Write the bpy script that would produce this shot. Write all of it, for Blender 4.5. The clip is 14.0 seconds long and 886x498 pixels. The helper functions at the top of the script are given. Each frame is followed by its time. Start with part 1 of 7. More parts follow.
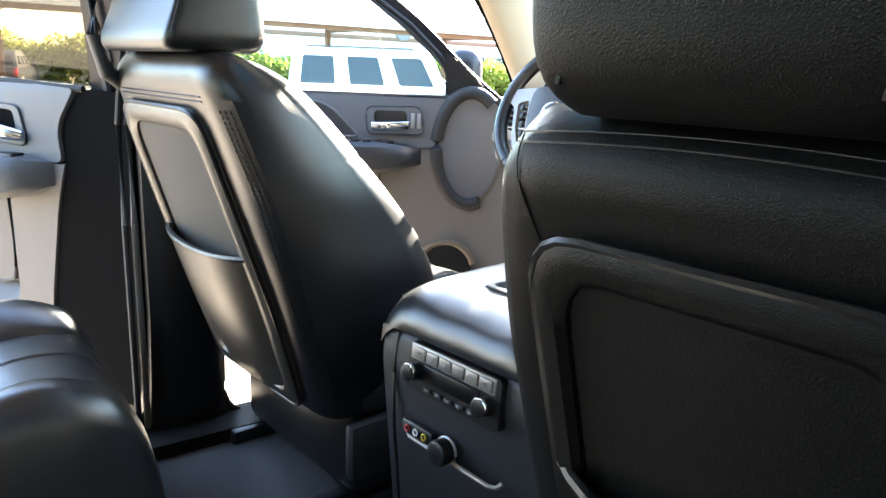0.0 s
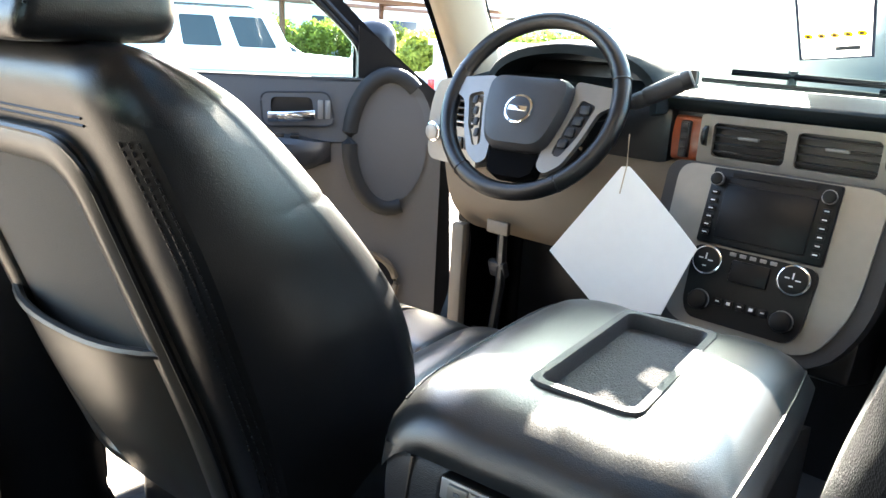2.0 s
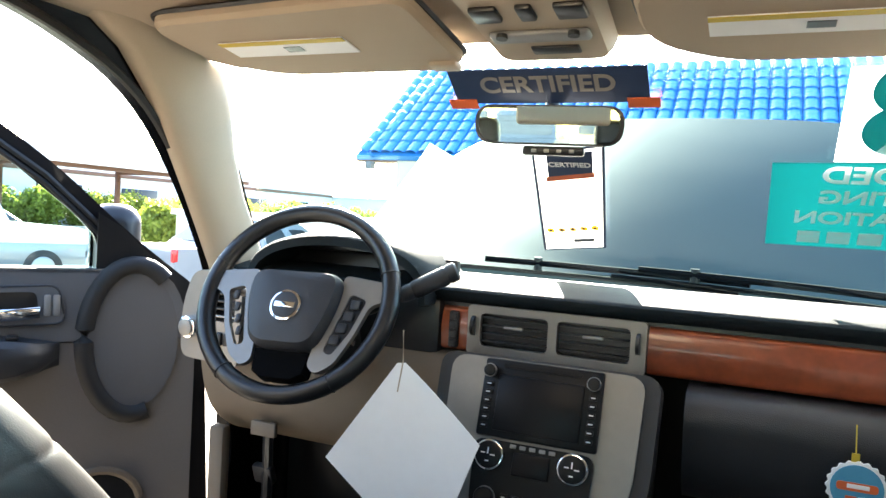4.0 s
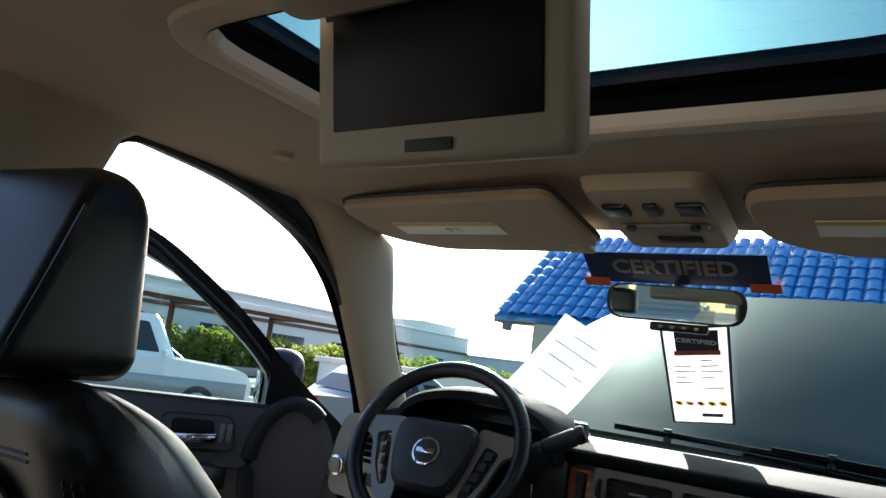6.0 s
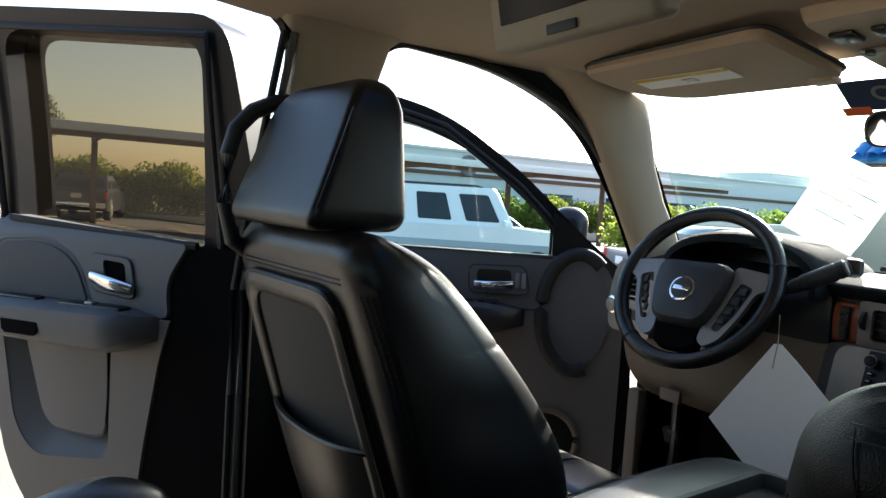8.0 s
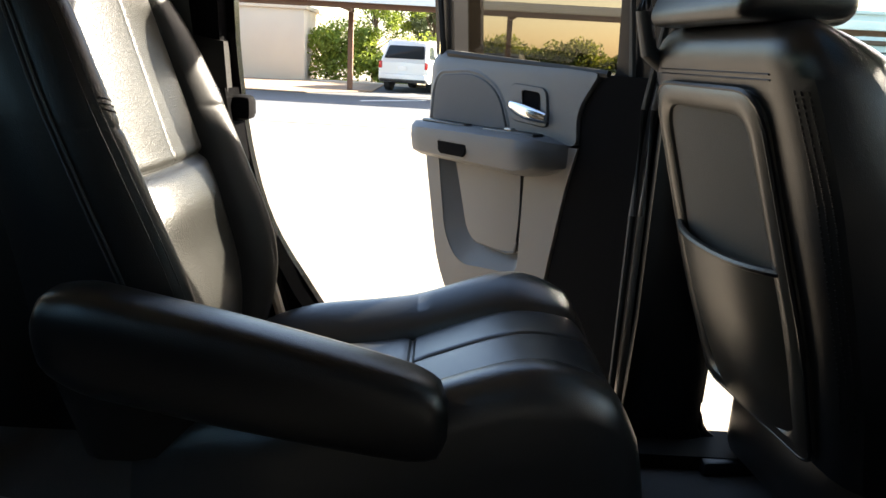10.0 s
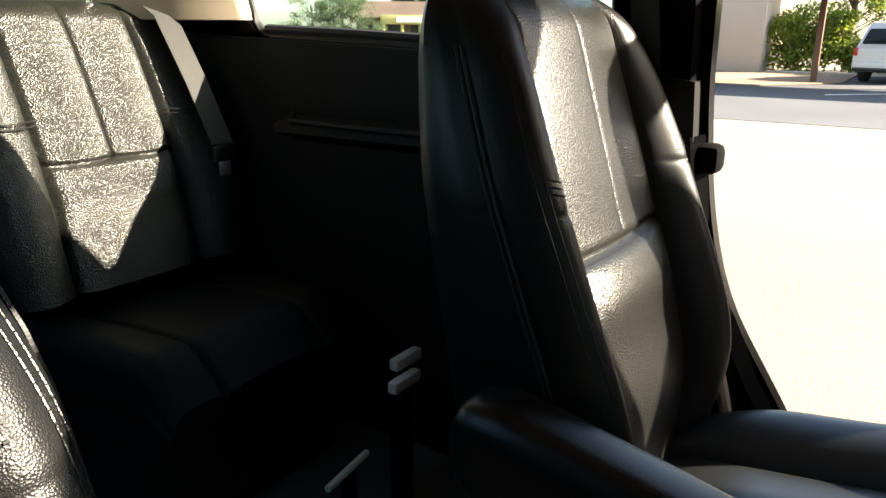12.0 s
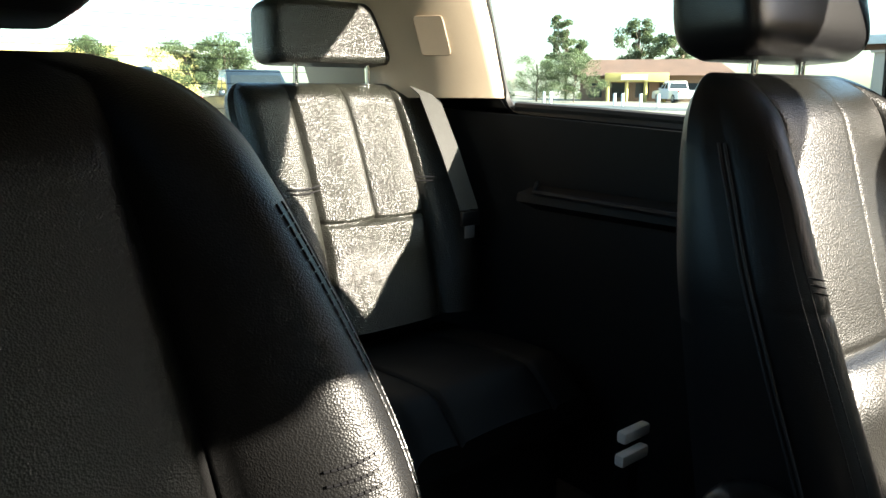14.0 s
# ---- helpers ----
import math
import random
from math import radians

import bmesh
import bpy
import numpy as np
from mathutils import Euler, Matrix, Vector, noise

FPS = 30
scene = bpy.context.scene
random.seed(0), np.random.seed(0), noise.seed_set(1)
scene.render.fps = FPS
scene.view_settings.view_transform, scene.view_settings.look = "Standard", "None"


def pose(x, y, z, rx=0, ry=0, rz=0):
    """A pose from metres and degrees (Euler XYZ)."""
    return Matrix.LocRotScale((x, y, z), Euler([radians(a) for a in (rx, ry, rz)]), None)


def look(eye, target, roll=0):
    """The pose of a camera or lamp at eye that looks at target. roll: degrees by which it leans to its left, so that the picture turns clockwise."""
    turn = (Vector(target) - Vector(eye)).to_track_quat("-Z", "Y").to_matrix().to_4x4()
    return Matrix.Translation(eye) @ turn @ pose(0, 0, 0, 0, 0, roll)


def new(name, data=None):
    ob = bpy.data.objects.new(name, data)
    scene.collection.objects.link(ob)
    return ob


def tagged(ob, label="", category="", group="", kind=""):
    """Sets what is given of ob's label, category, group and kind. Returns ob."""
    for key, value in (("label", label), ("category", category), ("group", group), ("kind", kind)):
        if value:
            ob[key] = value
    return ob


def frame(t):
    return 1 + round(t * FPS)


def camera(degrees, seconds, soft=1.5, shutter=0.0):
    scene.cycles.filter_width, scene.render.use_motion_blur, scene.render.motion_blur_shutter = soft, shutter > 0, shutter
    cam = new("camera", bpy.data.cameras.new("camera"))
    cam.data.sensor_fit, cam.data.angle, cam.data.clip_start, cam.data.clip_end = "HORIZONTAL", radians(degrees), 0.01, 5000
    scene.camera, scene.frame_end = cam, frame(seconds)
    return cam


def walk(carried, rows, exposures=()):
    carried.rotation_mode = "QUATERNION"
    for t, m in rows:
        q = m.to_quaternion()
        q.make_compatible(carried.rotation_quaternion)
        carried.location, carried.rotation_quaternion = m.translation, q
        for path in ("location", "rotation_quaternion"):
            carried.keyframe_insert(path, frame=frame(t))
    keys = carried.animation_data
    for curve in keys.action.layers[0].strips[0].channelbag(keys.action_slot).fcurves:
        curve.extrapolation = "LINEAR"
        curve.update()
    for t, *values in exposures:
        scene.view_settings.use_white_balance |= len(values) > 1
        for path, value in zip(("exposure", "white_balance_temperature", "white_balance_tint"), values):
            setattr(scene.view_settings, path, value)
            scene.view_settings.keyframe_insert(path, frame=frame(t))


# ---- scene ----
cam = camera(62.8, 14.0)
PATH = [
    (0.0, (0.768, 0.25, 1.524), (-1.052, 1.543, 0.976), 2.1),
    (0.5, (0.645, 0.248, 1.536), (-1.059, 1.686, 0.972), 4.1),
    (1.0, (0.519, 0.282, 1.539), (-1.197, 1.708, 0.982), 4.7),
    (1.5, (0.429, 0.298, 1.55), (-1.217, 1.792, 0.956), 3.2),
    (2.0, (0.356, 0.316, 1.559), (-1.119, 1.958, 0.915), 2.9),
    (2.5, (0.305, 0.338, 1.582), (-0.986, 2.131, 0.942), 2.4),
    (3.0, (0.289, 0.367, 1.591), (-0.76, 2.326, 1.0), 1.3),
    (3.5, (0.29, 0.385, 1.607), (-0.627, 2.458, 1.215), 1.5),
    (3.7, (0.281, 0.378, 1.605), (-0.612, 2.482, 1.349), 2.3),
    (5.8, (0.336, 0.239, 1.596), (-0.89, 2.16, 1.908), 7.5),
    (6.0, (0.352, 0.22, 1.598), (-0.948, 2.08, 1.968), 7.6),
    (6.5, (0.413, 0.171, 1.62), (-1.107, 1.87, 1.927), 4.7),
    (7.0, (0.496, 0.171, 1.631), (-1.195, 1.718, 1.836), 3.3),
    (7.2, (0.523, 0.183, 1.632), (-1.251, 1.642, 1.74), 2.8),
    (9.3, (0.632, 0.208, 1.486), (-1.519, 0.836, 0.969), 4.4),
    (9.5, (0.618, 0.208, 1.481), (-1.578, 0.638, 0.95), 3.5),
    (10.0, (0.596, 0.185, 1.475), (-1.627, 0.201, 0.885), 3.1),
    (10.5, (0.549, 0.158, 1.474), (-1.657, -0.178, 0.914), 3.9),
    (11.0, (0.496, 0.112, 1.494), (-1.607, -0.605, 0.895), 3.4),
    (11.5, (0.437, 0.077, 1.527), (-1.504, -0.948, 0.839), 1.0),
    (12.0, (0.382, 0.086, 1.546), (-1.454, -1.135, 0.892), 0.3),
    (12.5, (0.385, 0.081, 1.571), (-1.25, -1.424, 0.979), 0.1),
    (13.0, (0.405, 0.068, 1.606), (-0.977, -1.708, 1.129), 1.5),
    (13.5, (0.417, 0.082, 1.608), (-0.885, -1.763, 1.169), -0.4),
    (14.0, (0.459, 0.087, 1.589), (-0.967, -1.649, 1.098), 0.1),
]
EXPOSURES = [(0.0, 5.65, 6600, 10), (0.5, 5.65, 6580, 10), (1.0, 5.52, 6550, 10), (2.0, 5.15, 6500, 10), (3.0, 4.85, 6500, 10), (3.7, 4.8, 6500, 10), (5.6, 2.5, 6050, 9), (7.2, 2.15, 6000, 9), (9.0, 3.55, 6700, 10), (10.0, 3.55, 6900, 10), (12.0, 2.9, 7000, 10), (13.0, 2.88, 6800, 10), (14.0, 3.2, 6600, 10)]
walk(cam, [(t, look(eye, target, roll)) for t, eye, target, roll in PATH], EXPOSURES)


# ---- world, sun, exposure ----
SUN_AZ, SUN_EL = 26.4, 25.8          # degrees to the left of straight ahead, and above the horizon
world = bpy.data.worlds.new("sky")
scene.world = world
world.use_nodes = True
wn = world.node_tree
sky = wn.nodes.new("ShaderNodeTexSky")
sky.sky_type, sky.sun_disc = "NISHITA", False
sky.sun_elevation, sky.sun_rotation = radians(SUN_EL), radians(-SUN_AZ)
sky.air_density, sky.dust_density = 1.0, 1.5
wn.links.new(sky.outputs[0], wn.nodes["Background"].inputs[0])
wn.nodes["Background"].inputs[1].default_value = 0.075
sun = new("sun", bpy.data.lights.new("sun", "SUN"))
sun.data.energy, sun.data.angle, sun.data.color = 5.0, radians(0.55), (1.0, 0.91, 0.77)
sd = Vector((-math.sin(radians(SUN_AZ)) * math.cos(radians(SUN_EL)), math.cos(radians(SUN_AZ)) * math.cos(radians(SUN_EL)), math.sin(radians(SUN_EL))))
sun.matrix_world = Matrix.Translation((-8, 8, 10)) @ sd.to_track_quat("Z", "Y").to_matrix().to_4x4()


# ---- materials ----
def mat(name, color, rough=0.5, metal=0.0, bump=0.0, scale=60.0, kind="noise", vary=0.15, stain=2.5, spec=0.5, coat=0.0, two=None, dist=0.002):
    """A surface with colour variation at two scales and a fine relief."""
    m = bpy.data.materials.new(name)
    m.use_nodes = True
    t = m.node_tree
    b = t.nodes["Principled BSDF"]
    b.inputs["Roughness"].default_value, b.inputs["Metallic"].default_value = rough, metal
    b.inputs["Specular IOR Level"].default_value, b.inputs["Coat Weight"].default_value = spec, coat
    co = t.nodes.new("ShaderNodeTexCoord")
    big = t.nodes.new("ShaderNodeTexNoise")
    big.inputs["Scale"].default_value, big.inputs["Detail"].default_value = stain, 4
    fine = t.nodes.new("ShaderNodeTexVoronoi" if kind == "grain" else "ShaderNodeTexNoise")
    fine.inputs["Scale"].default_value = scale
    t.links.new(co.outputs["Object"], big.inputs["Vector"])
    t.links.new(co.outputs["Object"], fine.inputs["Vector"])
    fac = fine.outputs["Distance" if kind == "grain" else "Fac"]
    add = t.nodes.new("ShaderNodeMath")
    add.operation = "MULTIPLY_ADD"
    add.inputs[1].default_value = 0.4
    t.links.new(fac, add.inputs[0])
    half = t.nodes.new("ShaderNodeMath")
    half.operation = "MULTIPLY"
    half.inputs[1].default_value = 0.6
    t.links.new(big.outputs["Fac"], half.inputs[0])
    t.links.new(half.outputs[0], add.inputs[2])
    ramp = t.nodes.new("ShaderNodeValToRGB")
    lo = [c * (1 - vary) for c in color]
    hi = [min(1, c * (1 + vary)) for c in (two or color)]
    ramp.color_ramp.elements[0].position, ramp.color_ramp.elements[1].position = 0.25, 0.75
    ramp.color_ramp.elements[0].color, ramp.color_ramp.elements[1].color = (*lo, 1), (*hi, 1)
    t.links.new(add.outputs[0], ramp.inputs[0])
    t.links.new(ramp.outputs[0], b.inputs["Base Color"])
    rr = t.nodes.new("ShaderNodeMapRange")
    rr.inputs["To Min"].default_value, rr.inputs["To Max"].default_value = max(0.02, rough * 0.85), min(1, rough * 1.15)
    t.links.new(big.outputs["Fac"], rr.inputs["Value"])
    t.links.new(rr.outputs[0], b.inputs["Roughness"])
    if bump:
        bn = t.nodes.new("ShaderNodeBump")
        bn.inputs["Strength"].default_value, bn.inputs["Distance"].default_value = bump, dist
        t.links.new(fac, bn.inputs["Height"])
        t.links.new(bn.outputs[0], b.inputs["Normal"])
    return m


def glass(name, color=(0.9, 0.95, 0.93), rough=0.0, mix=0.03):
    """Thin pane: clear with a weak mirror sheen."""
    m = bpy.data.materials.new(name)
    m.use_nodes = True
    t = m.node_tree
    out = t.nodes["Material Output"]
    tr, gl, mx, lw, pw, ma = (t.nodes.new("ShaderNode" + k) for k in ("BsdfTransparent", "BsdfGlossy", "MixShader", "LayerWeight", "Math", "Math"))
    tr.inputs[0].default_value = (*color, 1)
    gl.inputs["Roughness"].default_value = rough
    lw.inputs[0].default_value = 0.5
    pw.operation, ma.operation = "POWER", "MULTIPLY_ADD"
    pw.inputs[1].default_value, ma.inputs[1].default_value, ma.inputs[2].default_value = 4.0, 0.45, mix
    t.links.new(lw.outputs["Facing"], pw.inputs[0])
    t.links.new(pw.outputs[0], ma.inputs[0])
    t.links.new(ma.outputs[0], mx.inputs[0])
    t.links.new(tr.outputs[0], mx.inputs[1])
    t.links.new(gl.outputs[0], mx.inputs[2])
    t.links.new(mx.outputs[0], out.inputs[0])
    return m


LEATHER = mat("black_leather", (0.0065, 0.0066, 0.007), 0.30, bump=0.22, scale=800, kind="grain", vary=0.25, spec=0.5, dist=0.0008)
SIDELEATHER = mat("satin_black_leather", (0.0065, 0.0066, 0.007), 0.40, bump=0.22, scale=800, kind="grain", vary=0.25, spec=0.30, dist=0.0008)
# black leather darkened for the passenger seat: its shade is in the material
FRONTSHADE = mat("shaded_black_leather", (0.0045, 0.0045, 0.0045), 0.42, bump=0.40, scale=850, kind="grain", vary=0.3, spec=0.22, dist=0.0008)
GRAINED = mat("grained_black_leather", (0.0055, 0.0055, 0.0055), 0.38, bump=0.40, scale=850, kind="grain", vary=0.3, spec=0.40, dist=0.0008)
LEATHER3 = mat("creased_black_leather", (0.0085, 0.0090, 0.0064), 0.30, bump=0.9, scale=370, kind="grain", vary=0.5, spec=0.75, dist=0.0017)
PERFORATED = mat("perforated_black_leather", (0.0070, 0.0072, 0.0062), 0.30, bump=0.32, scale=450, kind="grain", vary=0.4, spec=0.55, dist=0.0018)
# cushions and console lid: reflected sky painted in as a lighter bluish base
SKYSHEEN = mat("sky_sheen_leather", (0.016, 0.0175, 0.0185), 0.30, bump=0.22, scale=800, kind="grain", vary=0.2, spec=0.85, dist=0.0008)
SPOKE = mat("grey_satin_spoke_plastic", (0.24, 0.225, 0.205), 0.40, 0.45, vary=0.08)
# leather darkened to carry shade: passenger board and pocket, third-row cushions
SHADELEATHER = mat("shade_black_leather", (0.006, 0.006, 0.006), 0.6, bump=0.3, scale=500, kind="grain", vary=0.3, spec=0.2, dist=0.001)
SEATBACK = mat("grey_seat_back_panel", (0.040, 0.035, 0.028), 0.30, bump=0.15, scale=800, vary=0.2, spec=0.6)
SEATBOARD = mat("grey_felt_board", (0.060, 0.053, 0.044), 0.8, bump=0.5, scale=500, vary=0.35)
DARK = mat("dark_grey_plastic", (0.022, 0.023, 0.026), 0.48, bump=0.25, scale=650, kind="grain", vary=0.2)
DASHTOP = mat("slate_dashboard_skin", (0.010, 0.0155, 0.019), 0.7, bump=0.3, scale=600, kind="grain", vary=0.15, spec=0.15)
QTRIM = mat("black_quarter_trim", (0.009, 0.0086, 0.0083), 0.55, bump=0.25, scale=650, kind="grain", vary=0.2, spec=0.18)
PIANO = mat("black_radio_plastic", (0.004, 0.004, 0.0045), 0.4, vary=0.2, spec=0.25)
BLACK = mat("black_plastic", (0.008, 0.008, 0.009), 0.35, vary=0.2)
MIDGREY = mat("grey_door_trim", (0.098, 0.100, 0.105), 0.55, bump=0.25, scale=600, kind="grain", vary=0.12)
LIGHTGREY = mat("light_grey_door_panel", (0.135, 0.124, 0.114), 0.6, bump=0.2, scale=600, kind="grain", vary=0.1)
TAUPE = mat("taupe_lower_dash", (0.135, 0.105, 0.075), 0.6, bump=0.25, scale=600, kind="grain", vary=0.1)
BEIGE = mat("beige_headliner", (0.42, 0.34, 0.25), 0.9, bump=0.3, scale=900, vary=0.08)
BEIGEP = mat("beige_plastic_trim", (0.45, 0.37, 0.27), 0.6, bump=0.15, scale=500, vary=0.08)
CARPET = mat("charcoal_carpet", (0.078, 0.078, 0.080), 0.95, bump=0.9, scale=420, vary=0.45, dist=0.004)
CHROME = mat("chrome", (0.75, 0.75, 0.75), 0.12, 1.0, vary=0.05)
SILVER = mat("satin_silver_plastic", (0.30, 0.295, 0.285), 0.4, 0.5, vary=0.08)
WOOD = mat("red_brown_wood_veneer", (0.17, 0.035, 0.013), 0.3, bump=0.1, scale=40, vary=0.4, coat=0.3, two=(0.26, 0.058, 0.021))
PAINT = mat("black_car_paint", (0.006, 0.006, 0.008), 0.38, vary=0.2, spec=0.3, coat=0.12)
HOODPAINT = mat("slate_blue_metallic_paint", (0.011, 0.029, 0.032), 0.55, 0.0, vary=0.15, spec=0.09)
LINING = mat("black_body_paint", (0.0012, 0.0012, 0.0014), 0.22, vary=0.3, spec=0.12)
PITCH = mat("matt_black_lining", (0.0025, 0.0025, 0.003), 0.9, bump=0.3, scale=700, vary=0.3, spec=0.06)
RUBBER = mat("black_rubber", (0.012, 0.012, 0.012), 0.7, vary=0.2)
PAPER = mat("white_paper", (0.88, 0.88, 0.87), 0.8, vary=0.03)
SCREEN = mat("dark_screen_glass", (0.005, 0.005, 0.006), 0.35, vary=0.1, spec=0.2)
MIRROR = mat("mirror_glass", (0.85, 0.85, 0.85), 0.02, 1.0, vary=0.01)
GREYCLOTH = mat("grey_door_cloth", (0.10, 0.098, 0.10), 0.85, bump=0.4, scale=900, vary=0.2)
YELLOW = mat("yellow_print", (0.55, 0.40, 0.03), 0.6, vary=0.05)
NAVY = mat("navy_print", (0.012, 0.03, 0.085), 0.5, vary=0.1)
ORANGE = mat("orange_print", (0.65, 0.12, 0.03), 0.5, vary=0.1)
WHITE = mat("white_print", (0.8, 0.8, 0.8), 0.6, vary=0.03)
GREYINK = mat("grey_ink", (0.12, 0.12, 0.13), 0.7, vary=0.1)
WEBBING = mat("grey_belt_webbing", (0.022, 0.0225, 0.020), 0.75, bump=0.4, scale=800, vary=0.2)
def backlit(name, color):
    """A thin printed sheet that lets part of the daylight through."""
    m = bpy.data.materials.new(name)
    m.use_nodes = True
    t = m.node_tree
    tl, df, mx = (t.nodes.new("ShaderNode" + q) for q in ("BsdfTranslucent", "BsdfDiffuse", "MixShader"))
    tl.inputs[0].default_value = df.inputs[0].default_value = (*color, 1)
    mx.inputs[0].default_value = 0.25
    t.links.new(tl.outputs[0], mx.inputs[1])
    t.links.new(df.outputs[0], mx.inputs[2])
    t.links.new(mx.outputs[0], t.nodes["Material Output"].inputs[0])
    return m


YELLOWLIT = backlit("yellow_backlit_print", (0.70, 0.48, 0.03))
CARDPAPER = backlit("white_backlit_card", (0.66, 0.66, 0.64))
TEAL = backlit("teal_backlit_vinyl", (0.025, 0.17, 0.175))
WHITELIT = backlit("white_backlit_vinyl", (0.85, 0.85, 0.85))
THINPAPER = bpy.data.materials.new("thin_paper_sheet")
THINPAPER.use_nodes = True
tt = THINPAPER.node_tree
tb, tl, td, tm, tm2 = (tt.nodes.new("ShaderNode" + q) for q in ("BsdfTransparent", "BsdfTranslucent", "BsdfDiffuse", "MixShader", "MixShader"))
tl.inputs[0].default_value = td.inputs[0].default_value = (0.75, 0.76, 0.74, 1)
tm.inputs[0].default_value, tm2.inputs[0].default_value = 0.5, 0.5
tt.links.new(tl.outputs[0], tm.inputs[1])
tt.links.new(td.outputs[0], tm.inputs[2])
tt.links.new(tb.outputs[0], tm2.inputs[1])
tt.links.new(tm.outputs[0], tm2.inputs[2])
tt.links.new(tm2.outputs[0], tt.nodes["Material Output"].inputs[0])
PANE = glass("clear_glass", (0.82, 0.93, 0.92))
TINT = glass("tinted_privacy_glass", (0.40, 0.36, 0.30))
SKYPANE = glass("sunroof_glass", (0.27, 0.42, 0.46))


# ---- mesh helpers ----
def part(name, bm, material, parent=None, label="", angle=38):
    """Links a bmesh as one mesh object, under a thing or part."""
    bmesh.ops.recalc_face_normals(bm, faces=bm.faces)
    me = bpy.data.meshes.new(name)
    bm.to_mesh(me)
    bm.free()
    me.materials.append(material)
    me.polygons.foreach_set("use_smooth", [True] * len(me.polygons))
    me.set_sharp_from_angle(angle=radians(angle))
    ob = new(name, me)
    if parent:
        ob.parent = parent
    if label:
        ob["label"] = label
    return ob


def thing(name, m=None, label="", category="", group="", kind=""):
    """An Empty at the base of a thing, that parents its parts."""
    ob = new(name)
    ob.empty_display_size = 0.05
    if m is not None:
        ob.matrix_world = m
    return tagged(ob, label, category, group, kind)


def box(bm, c, s, bevel=0.0, seg=2, m=None):
    r = bmesh.ops.create_cube(bm, size=1, matrix=(m or Matrix()) @ Matrix.Translation(c) @ Matrix.Diagonal((*s, 1)))
    if bevel:
        es = list({e for v in r["verts"] for e in v.link_edges})
        bmesh.ops.bevel(bm, geom=es, offset=bevel, segments=seg, profile=0.5, affect="EDGES")
    return bm


def boxed(c, s, bevel=0.0, seg=2, m=None):
    return box(bmesh.new(), c, s, bevel, seg, m)


def cyl(bm, c, r, h, axis="z", n=24, r2=None, bevel=0.0):
    turn = {"z": Matrix(), "y": Matrix.Rotation(radians(-90), 4, "X"), "x": Matrix.Rotation(radians(90), 4, "Y")}[axis]
    q = bmesh.ops.create_cone(bm, cap_ends=True, segments=n, radius1=r, radius2=r if r2 is None else r2, depth=h, matrix=Matrix.Translation(c) @ turn)
    if bevel:
        es = [e for e in {e for v in q["verts"] for e in v.link_edges} if any(len(f.verts) > 4 for f in e.link_faces)]
        bmesh.ops.bevel(bm, geom=es, offset=bevel, segments=2, profile=0.5, affect="EDGES")
    return bm


def loft(rings, bm=None, cap=True, closed=True):
    """A skin over rings of points that all have the same count."""
    bm = bm or bmesh.new()
    vs = [[bm.verts.new(p) for p in r] for r in rings]
    n = len(rings[0])
    for a, b in zip(vs, vs[1:]):
        for i in range(n if closed else n - 1):
            bm.faces.new((a[i], a[(i + 1) % n], b[(i + 1) % n], b[i]))
    if cap and closed:
        bm.faces.new(vs[0][::-1])
        bm.faces.new(vs[-1])
    return bm


def tube(pts, r, bm=None, n=8, closed=False, flat=1.0):
    """A round bead or pipe along points."""
    bm = bm or bmesh.new()
    pts = [Vector(p) for p in pts]
    rings = []
    for i, p in enumerate(pts):
        a = pts[(i - 1) % len(pts)] if closed or i else p
        b = pts[(i + 1) % len(pts)] if closed or i < len(pts) - 1 else p
        d = (b - a).normalized()
        s = d.cross(Vector((0, 0, 1)))
        if s.length < 1e-3:
            s = d.cross(Vector((1, 0, 0)))
        s.normalize()
        u = s.cross(d)
        rings.append([p + (s * math.cos(k) + u * math.sin(k) * flat) * r for k in [2 * math.pi * j / n for j in range(n)]])
    if closed:
        rings.append(rings[0])
        return loft(rings, bm, cap=False)
    return loft(rings, bm)


def rounded(pts, r, seg=4):
    """A closed outline with its corners rounded by r (a number, or one per corner)."""
    out = []
    n = len(pts)
    for i in range(n):
        p, a, b = Vector(pts[i]), Vector(pts[i - 1]), Vector(pts[(i + 1) % n])
        ri = r[i] if isinstance(r, (list, tuple)) else r
        if ri <= 0:
            out.append(tuple(p))
            continue
        da, db = (a - p), (b - p)
        l = min(ri, da.length * 0.48, db.length * 0.48)
        p0, p1 = p + da.normalized() * l, p + db.normalized() * l
        for k in range(seg + 1):
            t = k / seg
            out.append(tuple(p0 * (1 - t) ** 2 + p * 2 * t * (1 - t) + p1 * t ** 2))
    return out


